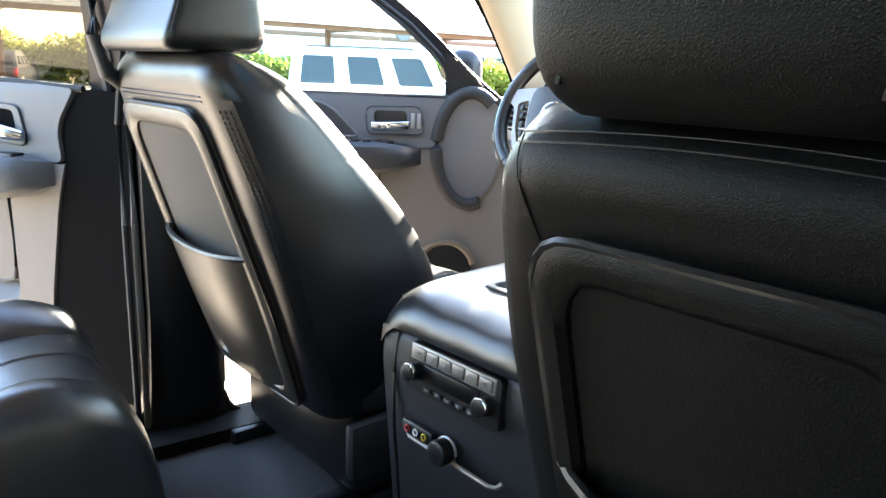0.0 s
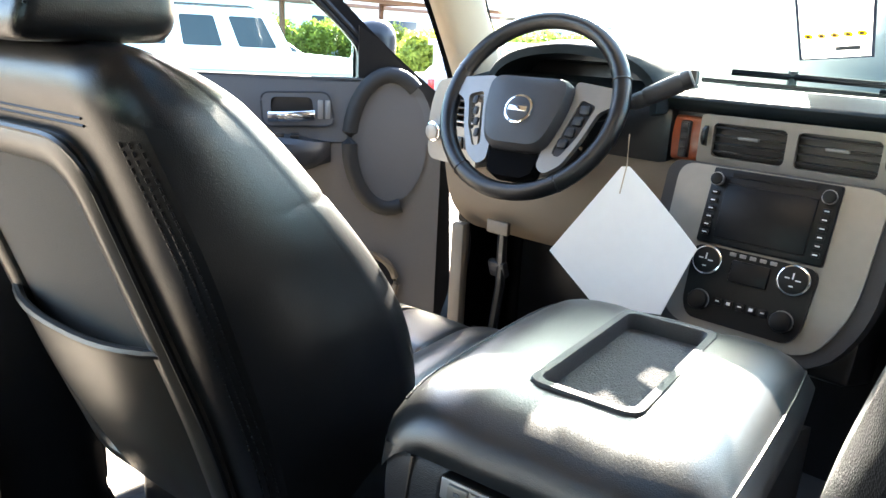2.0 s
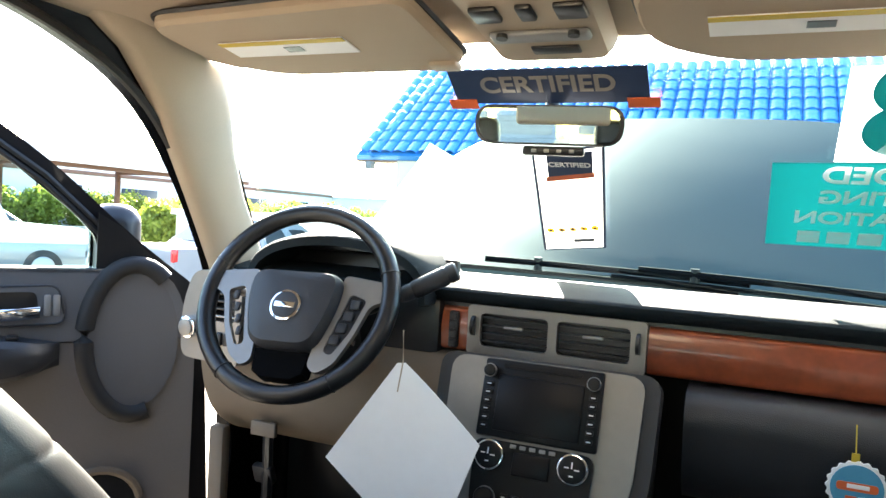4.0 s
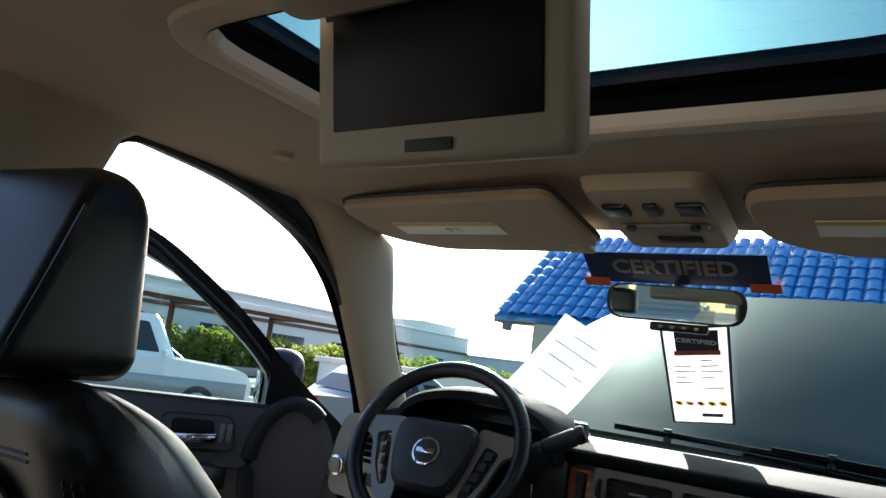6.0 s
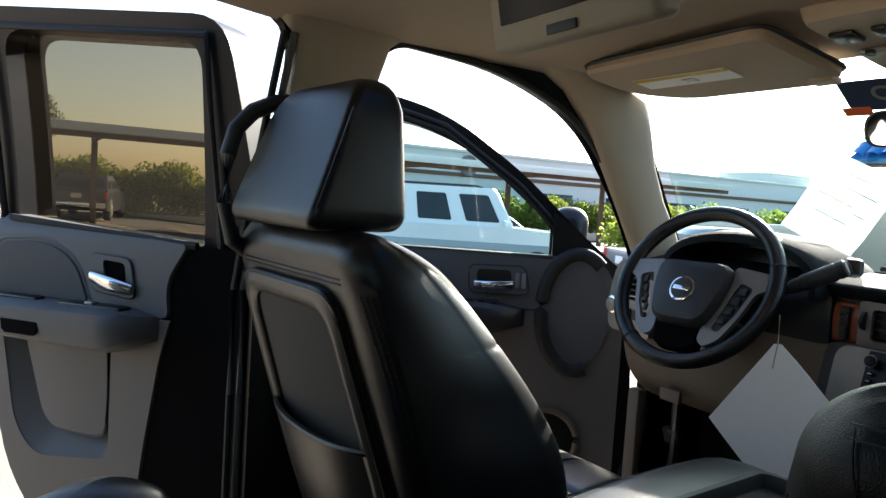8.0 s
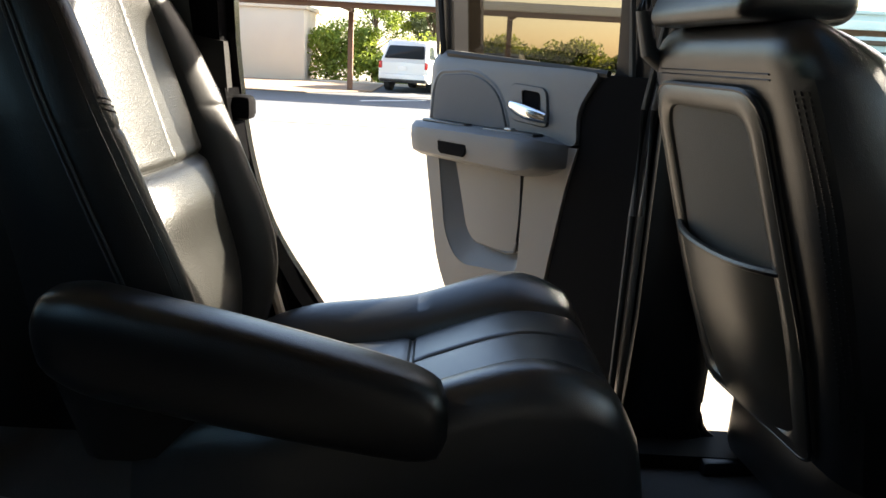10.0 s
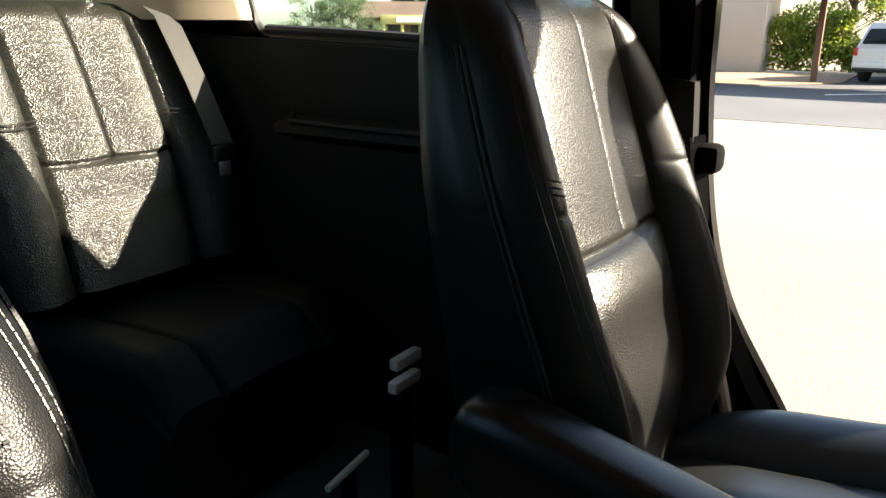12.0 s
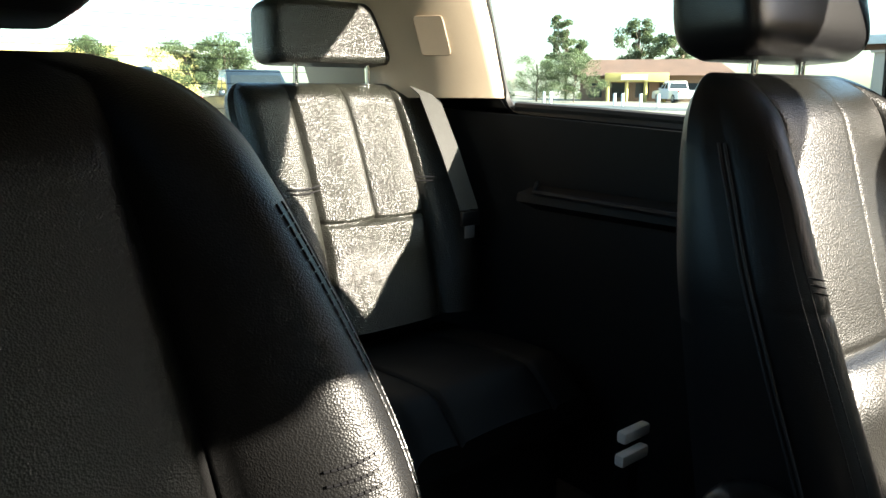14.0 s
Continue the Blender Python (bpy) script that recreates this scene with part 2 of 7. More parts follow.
def plate(outer, holes, f, thick, cuts=(), bm=None):
    """A panel with openings. Outlines lie in (u, v); f(u, v, w) gives the place, w running from 0 to thick."""
    bm = bm or bmesh.new()
    tmp = bmesh.new()
    for loop in (outer, *holes):
        vs = [tmp.verts.new((u, v, 0)) for u, v in loop]
        for i in range(len(vs)):
            tmp.edges.new((vs[i - 1], vs[i]))
    bmesh.ops.triangle_fill(tmp, use_beauty=True, edges=tmp.edges[:])
    for no, at in cuts:
        bmesh.ops.bisect_plane(tmp, geom=tmp.verts[:] + tmp.edges[:] + tmp.faces[:], plane_co=[c * at for c in no], plane_no=no)
    tmp.verts.index_update()
    lo = [bm.verts.new(f(v.co.x, v.co.y, 0)) for v in tmp.verts]
    hi = [bm.verts.new(f(v.co.x, v.co.y, thick)) for v in tmp.verts]
    for fc in tmp.faces:
        ids = [v.index for v in fc.verts]
        bm.faces.new([lo[i] for i in ids])
        bm.faces.new([hi[i] for i in reversed(ids)])
    for e in tmp.edges:
        if len(e.link_faces) == 1:
            a, b = e.verts[0].index, e.verts[1].index
            bm.faces.new((lo[a], lo[b], hi[b], hi[a]))
    tmp.free()
    return bm


def lerp(a, b, t):
    return a + (b - a) * t


def curve(keys, t):
    """Smooth interpolation of a table of (t, value), without overshoot."""
    if t <= keys[0][0]:
        return keys[0][1]
    if t >= keys[-1][0]:
        return keys[-1][1]
    n = len(keys)
    sl = [(keys[k + 1][1] - keys[k][1]) / (keys[k + 1][0] - keys[k][0]) for k in range(n - 1)]
    tan = [sl[0]] + [0.0 if sl[k - 1] * sl[k] <= 0 else 2 * sl[k - 1] * sl[k] / (sl[k - 1] + sl[k]) for k in range(1, n - 1)] + [sl[-1]]
    for k in range(n - 1):
        (a, va), (b, vb) = keys[k], keys[k + 1]
        if t <= b:
            h = b - a
            s = (t - a) / h
            return (1 + 2 * s) * (1 - s) ** 2 * va + s * (1 - s) ** 2 * h * tan[k] + s * s * (3 - 2 * s) * vb + s * s * (s - 1) * h * tan[k + 1]


# ---- the large structure of the vehicle ----
FLOOR = 0.70


def roof_rise(y):
    """How much the roof is higher over the rear rows."""
    t = max(0.0, min(1.0, (0.75 - y) / 0.85))
    q = max(0.0, min(1.0, (-0.05 - y) / 0.35))
    return 0.08 * t * t * (3 - 2 * t) + 0.055 * q * q * (3 - 2 * q)


def inner_x(z):
    """Half width of the cabin at a height."""
    return 0.775 - 0.15 * max(0.0, min(1.0, (z - 1.40) / 0.50)) ** 1.25


REAR_OPEN = rounded([(0.57, 0.74), (0.575, 1.40), (0.612, 1.898), (0.2, 1.93), (-0.170, 1.955), (-0.200, 1.45), (-0.185, 1.30), (-0.145, 1.14), (-0.035, 0.97), (0.09, 0.76)], [0.08, 0.02, 0.11, 0.02, 0.10, 0.08, 0.08, 0.08, 0.08, 0.10])
FRONT_OPEN = rounded([(0.735, 0.72), (0.745, 1.40), (0.755, 1.880), (1.03, 1.862), (1.265, 1.792), (1.45, 1.632), (1.595, 1.456), (1.66, 1.28), (1.66, 0.95), (1.52, 0.74)], [0.10, 0.02, 0.08, 0.1, 0.12, 0.12, 0.1, 0.1, 0.15, 0.1], 6)
QUARTER = rounded([(-0.34, 1.505), (-0.31, 2.015), (-1.18, 2.02), (-1.16, 1.54)], [0.05, 0.03, 0.03, 0.05])
SIDE = [(1.92, 0.62), (1.92, 1.40), (1.75, 1.485), (1.43, 1.842), (1.30, 1.90), (0.75, 1.90), (0.5, 1.916), (0.2, 1.953), (-0.05, 1.98), (-0.2, 2.0), (-0.4, 2.035), (-1.80, 2.035), (-1.86, 1.30), (-1.86, 0.62)]
CUTS = [((0, 1, 0), z) for z in (1.40, 1.50, 1.60, 1.70, 1.80)]


def side_wall(sign, name):
    f = lambda y, z, w: Vector((sign * (inner_x(z) + w), y, z))
    ob = part(name, plate(SIDE, [REAR_OPEN, FRONT_OPEN, QUARTER], f, 0.03, CUTS), LINING)
    return tagged(ob, "matt black body side with door openings", "car body", kind="structure")


wall_left = side_wall(-1, "wall_left")
wall_right = side_wall(1, "wall_right")

# unseen panels added over the right-hand openings to cut the fill light
for nm, opening, z_belt in (("light_block_front", FRONT_OPEN, 1.45), ("light_block_rear", REAR_OPEN, 1.47)):
    shut = part(nm, plate(opening, [], lambda y, z, w: Vector((inner_x(z) + 0.085 + w, y, z)), 0.02, CUTS), DARK)
    tagged(shut, "unseen dark panel keeping daylight out of the right door opening", "car door", kind="structure")

floor = part("floor", boxed((0, 0.1, FLOOR - 0.04), (1.54, 3.9, 0.08)), CARPET)
tagged(floor, "charcoal carpeted vehicle floor", "floor", kind="structure")


def liner(u, v, w):
    """The headliner's sheet: crowned, dropping towards the windscreen and the sides."""
    return Vector((u, v, 1.908 + roof_rise(v) - 0.034 * (abs(u) / 0.62) ** 4 - 0.035 * max(0, (v - 1.1) / 0.34) ** 2 + w))


ROOF_HOLE = rounded([(-0.305, 0.635), (0.36, 0.635), (0.36, 1.0), (-0.305, 1.0)], 0.07, 5)
XC = [((1, 0, 0), x) for x in (-0.58, -0.5, -0.4, -0.2, 0, 0.2, 0.4, 0.5, 0.58)] + [((0, 1, 0), y) for y in (-1.2, -0.6, -0.4, -0.3, -0.2, -0.05, 0.1, 0.25, 0.4, 0.55, 0.7, 1.1, 1.2, 1.3)]
ceiling = part("ceiling", plate([(-0.64, -1.80), (0.64, -1.80), (0.64, 1.30), (0.58, 1.42), (-0.58, 1.42), (-0.64, 1.30)], [ROOF_HOLE], liner, 0.03, XC), BEIGE)
tagged(ceiling, "beige cloth headliner with a sunroof opening", "ceiling", kind="structure")
roof = part("roof", plate([(-0.75, -1.88), (0.75, -1.88), (0.75, 1.28), (0.62, 1.44), (-0.62, 1.44), (-0.75, 1.28)], [[(u * 0.98, 0.815 + (v - 0.8225) * 0.96) for u, v in ROOF_HOLE]],
                          lambda u, v, w: liner(u * 0.84, v, 0) + Vector((u * 0.16, 0, 0.045 + w)), 0.02, XC), PAINT)
tagged(roof, "black painted vehicle roof", "roof", kind="structure")

TAIL = [(-0.78, 0.62), (0.78, 0.62), (0.78, 1.35), (0.66, 2.035), (-0.66, 2.035), (-0.78, 1.35)]
TAILWIN = rounded([(-0.685, 1.508), (0.685, 1.508), (0.63, 1.845), (-0.63, 1.845)], 0.05)
wall_back = part("wall_back", plate(TAIL, [TAILWIN], lambda u, v, w: Vector((u, -1.86 - w + max(0, v - 1.3) * 0.12, v)), 0.08), DARK)
tagged(wall_back, "dark tailgate with a wide rear window", "tailgate", kind="structure")

# windscreen and the cowl below it
WS_B, WS_T = Vector((0, 2.02, 1.475)), Vector((0, 1.46, 1.855))
wsd = (WS_T - WS_B).normalized()
WS_L = (WS_T - WS_B).length
WS_OUT = rounded([(-0.755, 0.0), (0.755, 0.0), (0.625, WS_L), (-0.625, WS_L)], 0.06)
wsn = Vector((0, wsd.z, -wsd.y))


def on_screen(u, v, w=0.0):
    """A place on the windscreen: u metres to the right of its middle, v up its slope."""
    sweep = lerp(0.27, 0.05, v / WS_L) * (u / 0.755) ** 2
    return WS_B + Vector((u, -sweep, 0)) + wsd * v + wsn * w


windscreen = part("window_1", plate(WS_OUT, [], on_screen, 0.005, [((1, 0, 0), k * 0.1) for k in range(-7, 8)]), PANE)
tagged(windscreen, "clear raked windscreen with stickers", "windscreen", kind="structure")
windscreen.visible_shadow = False


# ---- seats ----
def spread(hw, s, fine=True):
    """Stations across half a seat: close together at the middle seam, at the bolster's seam and at the edge."""
    xs = [0.0, 0.0025, 0.006] + [lerp(0.012, s - 0.013, k / 6) for k in range(7)] + [s - 0.008, s - 0.004, s, s + 0.004, s + 0.008]
    return xs + [lerp(s + 0.013, hw, math.sin(math.pi / 2 * k / 22)) for k in range(23)]


def bell(d, r):
    return math.exp(-(d / r) ** 2)


def backrest_mesh(F, z0, z1, W, D, B, S, ax, split, cross, top=0.06, edge=0.045, sink=0.010, mid=0.0012, rib=0.0, rear=(0.05, 0.66, 2.2), hind=-0.012):
    """A padded backrest: an insert between two bolsters, with sunk seams at the insert's sides, across it at split,
    down its middle above that, and across each bolster at cross. The tables W (width), D (depth), B (bolster), S (insert) run from foot to top."""
    zs = sorted([lerp(z0, z1 - top, k / 100) for k in range(101)] + [z1 - top + top * math.sin(math.pi / 2 * k / 16) for k in range(1, 17)] + [split - 0.006, split - 0.002, split + 0.002, split + 0.006, cross - 0.003, cross + 0.003])
    rings = []
    for z in zs:
        t = (z - z0) / (z1 - z0)
        hw, d, bol, s = curve(W, t) / 2, curve(D, t), curve(B, t), curve(S, t)
        e = max(0, (z - z1 + top) / top)
        k = 1 - math.sqrt(max(0, 1 - e * e))
        hw -= 0.03 * k
        half = spread(hw, min(s, hw - 0.05))
        s = min(s, hw - 0.05)
        front = []
        for x in [-v for v in half[:0:-1]] + half:
            a = abs(x)
            v = max(0, (a - s) / (hw - s))
            y = d + ((0.010 * (1 - (x / s) ** 2) if rib == 0 else rib * (1 - (2 * a / s - 1) ** 2) if z > split else rib * (1 - (x / s) ** 4)) if a < s else bol * math.sin(math.pi * 0.78 * v) ** 0.9)
            y -= sink * bell(a - s, 0.0055) * min(1, (1 - t) * 9 + 0.15)
            if a <= s:
                y += -0.011 * bell(z - split, 0.006) + 0.014 * bell(z - split + 0.05, 0.045) * (1 - (x / s) ** 4) - (mid * bell(x, 0.0035) if z > split else 0)
            else:
                y -= 0.0025 * bell(z - cross, 0.004) * min(1, v * 4)
            ee = max(0, (a - hw + edge) / edge)
            y -= edge * (1 - math.sqrt(max(0, 1 - ee * ee)))
            front.append((F * x, ax(z) + lerp(y, d * 0.45, k), z - FLOOR))
        n = 20
        back = []
        for i in range(n + 1):
            u = 1 - 2 * i / n
            back.append((F * u * hw, ax(z) + lerp(hind + rear[0] * max(0, (abs(u) - rear[1]) / (1 - rear[1])) ** rear[2], d * 0.45 - 0.002, k), z - FLOOR))
        ye, yb = front[-1][1], back[0][1]
        side = [lerp(ye, yb, q) for q in (0.25, 0.5, 0.75)]
        out = hw + 0.010 * (1 - k)
        rings.append(front + [(F * out, y, z - FLOOR) for y in side] + back + [(-F * out, y, z - FLOOR) for y in side[::-1]])
    return loft(rings)


def cushion_mesh(F, y0, y1, W, H, B, s, z0, split=None, sink=0.008):
    """A seat cushion with raised sides and sunk seams; H gives its height from back to front."""
    ys = sorted([lerp(y0, y1, k / 30) for k in range(28)] + [lerp(y0, y1, 1 - 0.1 * (1 - math.sin(math.pi / 2 * k / 10))) for k in range(1, 11)] + ([split - 0.006, split - 0.002, split + 0.002, split + 0.006] if split else []))
    rings = []
    for y in ys:
        t = (y - y0) / (y1 - y0)
        hw, h, bol = curve(W, t) / 2, curve(H, t), curve(B, t)
        half = spread(hw, s)
        pts = []
        for x in [-v for v in half[:0:-1]] + half:
            a = abs(x)
            v = max(0, (a - s) / (hw - s))
            z = h + (0.006 * (1 - (x / s) ** 2) if a < s else bol * math.sin(math.pi * 0.8 * v) ** 0.9) - sink * bell(a - s, 0.0055)
            if split and a <= s:
                z -= 0.009 * bell(y - split, 0.006) + (0.006 * bell(x, 0.004) if y > split else 0)
            e = max(0, (a - hw + 0.04) / 0.04)
            pts.append((F * x, y, z0 + z - min(0.04, h * 0.6) * (1 - math.sqrt(max(0, 1 - e * e)))))
        pts += [(F * (hw + 0.010), y, z0 + h * 0.4), (F * (hw + 0.004), y, z0 + h * 0.15), (F * (hw - 0.03), y, z0), (0, y, z0), (-F * (hw - 0.03), y, z0), (-F * (hw + 0.004), y, z0 + h * 0.15), (-F * (hw + 0.010), y, z0 + h * 0.4)]
        rings.append(pts)
    return loft(rings)


def headrest_mesh(w, h, d, lean=0.1, top=0.8):
    """A padded head restraint, its foot at the origin."""
    rings = []
    for i in range(21):
        t = 0.5 - 0.5 * math.cos(math.pi * i / 20)
        s = 1 - (2 * t - 1) ** 6
        ww = w * lerp(1.0, top, max(0, (t - 0.45) / 0.55) ** 1.5) * (0.84 + 0.16 * s)
        dd = d * (0.55 + 0.45 * s) * lerp(1.0, 0.75, t)
        z, y0 = h * t, -lean * h * t
        ring = []
        for k in range(48):
            a = 2 * math.pi * k / 48
            c, sn = math.cos(a), math.sin(a)
            ring.append((ww / 2 * math.copysign(abs(c) ** 0.28, c), y0 + dd / 2 * math.copysign(abs(sn) ** 0.28, sn), z))
        rings.append(ring)
    return loft(rings)


def boxy_headrest(w, h, d, lean, taper=0.12, back=0.016, crown=0.05):
    """A head restraint with a flat back panel that leans forward and crisp edges at its sides; its foot at the origin."""
    rings = []
    for i in range(25):
        t = 0.5 - 0.5 * math.cos(math.pi * i / 24)
        e = max(0, (t * h - h + crown) / crown)
        f = max(0, (0.03 - t * h) / 0.03)
        k = 1 - math.sqrt(max(0, 1 - e * e))
        q = 1 - math.sqrt(max(0, 1 - f * f))
        hw = w / 2 * (1 - taper * t ** 1.5) - 0.035 * k - 0.02 * q
        y0, y1 = -d / 2 + lean * t + 0.020 * k + 0.02 * q, d / 2 - 0.01 * t - 0.04 * k - 0.02 * q
        sec = rounded([(-hw, y0), (hw, y0), (hw * 0.97, y1), (-hw * 0.97, y1)], [back, back, 0.045, 0.045], 7)
        rings.append([(x, y - 0.006 * (1 - (x / hw) ** 2) * (y < y0 + 0.002), h * t) for x, y in sec])
    return loft(rings)


def bead(pts, r=0.0022):
    return tube(pts, r, n=5)


def perforate(ob, s):
    """Gives the insert of a backrest its perforated leather."""
    ob.data.materials.append(PERFORATED)
    for p in ob.data.polygons:
        if abs(p.center.x) < s and p.normal.y > 0.3:
            p.material_index = 1


def front_seat(xc, flip, name_label):
    """Driver's or passenger's bucket seat. flip mirrors it."""
    root = thing("front_seat", pose(xc, 0.6 + (0.025 if flip else 0), FLOOR, 0, 0, 6) @ pose(0, -0.6, 0), name_label, "car seat", "front seats")
    F = 1 if not flip else -1
    P = lambda x, y, z: (F * x, y, z - FLOOR)
    DZ = -0.035 if flip else 0.0
    ax = lambda z: 0.560 + 0.33 * (1.512 - z)         # the rear face's line
    W = [(0, 0.45), (0.3, 0.51), (0.62, 0.515), (0.85, 0.475), (0.95, 0.44), (1.0, 0.42)] if not flip else [(0, 0.44), (0.3, 0.47), (0.62, 0.46), (0.85, 0.42), (0.95, 0.38), (1.0, 0.35)]
    D = [(0, 0.17), (0.4, 0.19), (0.8, 0.17), (0.95, 0.15), (1.0, 0.13)] if flip else [(0, 0.185), (0.4, 0.205), (0.8, 0.148), (0.95, 0.115), (1.0, 0.095)]
    B = [(0, 0.04), (0.35, 0.05), (0.75, 0.03), (1.0, 0.005)] if flip else [(0, 0.07), (0.35, 0.095), (0.75, 0.05), (0.95, 0.015), (1.0, 0.005)]
    RC = (0.05, 0.66, 2.2) if flip else (0.020, 0.78, 2.0)
    # passenger's backrest takes the shade-darkened copy of the driver's leather
    backrest = part("backrest", backrest_mesh(F, 0.92, 1.54 + DZ, W, D, B, [(0, 0.13), (1, 0.12)], ax, 1.22, 1.38, rear=RC), FRONTSHADE if flip else LEATHER, root)
    # hard back shell: a frame, a felt board, and the map pocket
    off_x = 0.0 if flip else -0.018
    sh = lambda u, v, w: Vector((F * (u + off_x), ax(v) - 0.014 - w, v - FLOOR))
    kw, dzp = (0.80, -0.03) if flip else (1.0, 0.0)
    frame_in = rounded([(-0.135, 0.95), (0.135, 0.95), (0.152, 1.12), (0.135, 1.42), (-0.135, 1.42), (-0.152, 1.12)], [0.03, 0.03, 0.05, 0.045, 0.045, 0.05], 5)
    frame_in = [(u * kw, v + dzp) for u, v in frame_in]
    cz = 1.18
    ring = lambda k, w: [sh(u * k, cz + (v - cz) * (1 + (k - 1) * 0.55), w) for u, v in frame_in]
    # passenger's frame, board and pocket get darker copies, shade put into their colour
    part("back_frame", loft([ring(1.0, -0.004), ring(1.0, 0.008), ring(1.05, 0.014), ring(1.16, 0.014), ring(1.24, 0.008), ring(1.27, -0.006)], cap=False), FRONTSHADE if flip else SEATBACK, backrest, "leatherette back panel frame")
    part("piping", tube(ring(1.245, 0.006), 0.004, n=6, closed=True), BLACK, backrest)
    part("back_board", plate([(u * 0.995, v) for u, v in frame_in], [], lambda u, v, w: sh(u, v, w - 0.004), 0.007), SHADELEATHER if flip else SEATBOARD, backrest, "felt back board")
    pr = []
    for i in range(9):
        t = i / 8
        z = lerp(0.925, 1.215, t)
        hw = kw * curve([(0, 0.135), (0.5, 0.165), (1, 0.178)], t)
        bulge = 0.028 * math.sin(math.pi * min(1, 0.15 + t * 0.6)) + 0.012 * t
        pr.append([Vector((F * (u * hw + off_x), ax(z) - 0.016 - bulge * (1 - abs(u) ** 3), z - FLOOR - 0.012 * (1 - u * u) * t)) for u in [k / 6 for k in range(-6, 7)]])
    bm = loft(pr, closed=False)
    pocket = part("map_pocket", bm, SHADELEATHER if flip else SEATBACK, backrest, "leatherette map pocket")
    part("piping", tube(pr[-1], 0.0065, n=8), LEATHER, pocket)
    def rear(x, z):
        hw = curve(W, (z - 0.92) / (0.62 + DZ)) / 2
        e = max(0.0, min(1.0, (z - 1.48 - DZ) / 0.06))
        k = 1 - math.sqrt(1 - e * e)
        return ax(z) + lerp(-0.0125 + RC[0] * max(0, (abs(x / hw) - RC[1]) / (1 - RC[1])) ** RC[2], curve(D, (z - 0.92) / (0.62 + DZ)) * 0.45, k)

    seam_z = 1.492 if flip else 1.474
    for off in (0.0, 0.007):
        part("stitch", bead([P(x, rear(x, seam_z - off - 0.3 * x * x * flip), seam_z - off - 0.3 * x * x * flip) for x in [lerp(-0.155, 0.155, k / 16) if flip else lerp(-0.17, 0.17, k / 16) for k in range(17)]], 0.0008 if flip else 0.0014), BLACK, backrest)
    if flip:
        for s in (-1, 1):
            part("seam", bead([P(s * lerp(0.152, 0.128, t), rear(lerp(0.152, 0.128, t), lerp(1.484, 1.405, t)), lerp(1.484, 1.405, t)) for t in [k / 8 for k in range(9)]], 0.0007), FRONTSHADE, backrest)
    # three rows of stitching down each rear edge
    for s in (-1, 1):
        for f in ((0.965,) if flip else (0.895, 0.930, 0.965)):
            bm = bmesh.new()
            for k in range(56):
                ends = []
                for z in (lerp(1.02, 1.46 + DZ, k / 56), lerp(1.02, 1.46 + DZ, (k + 0.62) / 56)):
                    x = s * f * curve(W, (z - 0.92) / (0.62 + DZ)) / 2
                    ends.append(P(x, rear(x, z) - 0.0004, z))
                tube(ends, 0.0007 if flip else 0.0012, bm, n=5)
            part("stitch", bm, LEATHER if flip else BLACK, backrest)
    cushion = part("cushion", cushion_mesh(F, 0.80, 1.33, [(0, 0.46), (0.3, 0.52), (0.9, 0.51), (1, 0.47)], [(0, 0.10), (0.15, 0.125), (0.8, 0.145), (0.95, 0.12), (1, 0.05)], [(0, 0.035), (0.7, 0.032), (1, 0.0)], 0.13, 0.91 - FLOOR, 1.12), SKYSHEEN, root)
    part("seat_base", boxed((0, 1.03, 0.125), (0.44, 0.46, 0.17), 0.03), BLACK, root)
    part("side_shield", boxed((F * 0.245, 0.98, 0.16), (0.03, 0.42, 0.11), 0.012), DARK, root)
    for s in (-1, 1):
        part("rail", boxed((s * 0.17, 1.02, 0.02), (0.035, 0.56, 0.04), 0.005), BLACK, root)
        part("post", cyl(bmesh.new(), (s * 0.065, ax(1.54) + 0.055, 1.535 - FLOOR + DZ), 0.0065, 0.06, n=12), CHROME, root, "chrome headrest post")
    if flip:
        hr = part("headrest", headrest_mesh(0.235, 0.215, 0.145, 0.05, 0.78), FRONTSHADE, root)
    else:
        hr = part("headrest", boxy_headrest(0.315, 0.222, 0.178, 0.085), LEATHER, root)
    hr.matrix_basis = pose(0, ax(1.55) + 0.055, 1.538 - FLOOR + DZ, 4 if flip else 0, 0, 0)
    for s in (-1, 1):
        if flip:
            part("seam", bead([(s * (0.088 - 0.012 * k), -0.062 + 0.012 * k, 0.02 + 0.17 * k) for k in [j / 8 for j in range(9)]], 0.0025), BLACK, hr)
        else:
            part("seam", bead([(s * (0.1575 * (1 - 0.12 * t ** 1.5) - 0.0025), -0.089 + 0.085 * t + 0.0045, 0.222 * t) for t in [lerp(0.14, 0.78, j / 10) for j in range(11)]], 0.0022), BLACK, hr)
    return root


front_seat(-0.492, False, "black leather driver's bucket seat with a map pocket")
front_seat(0.53, True, "black leather front passenger bucket seat with a map pocket")


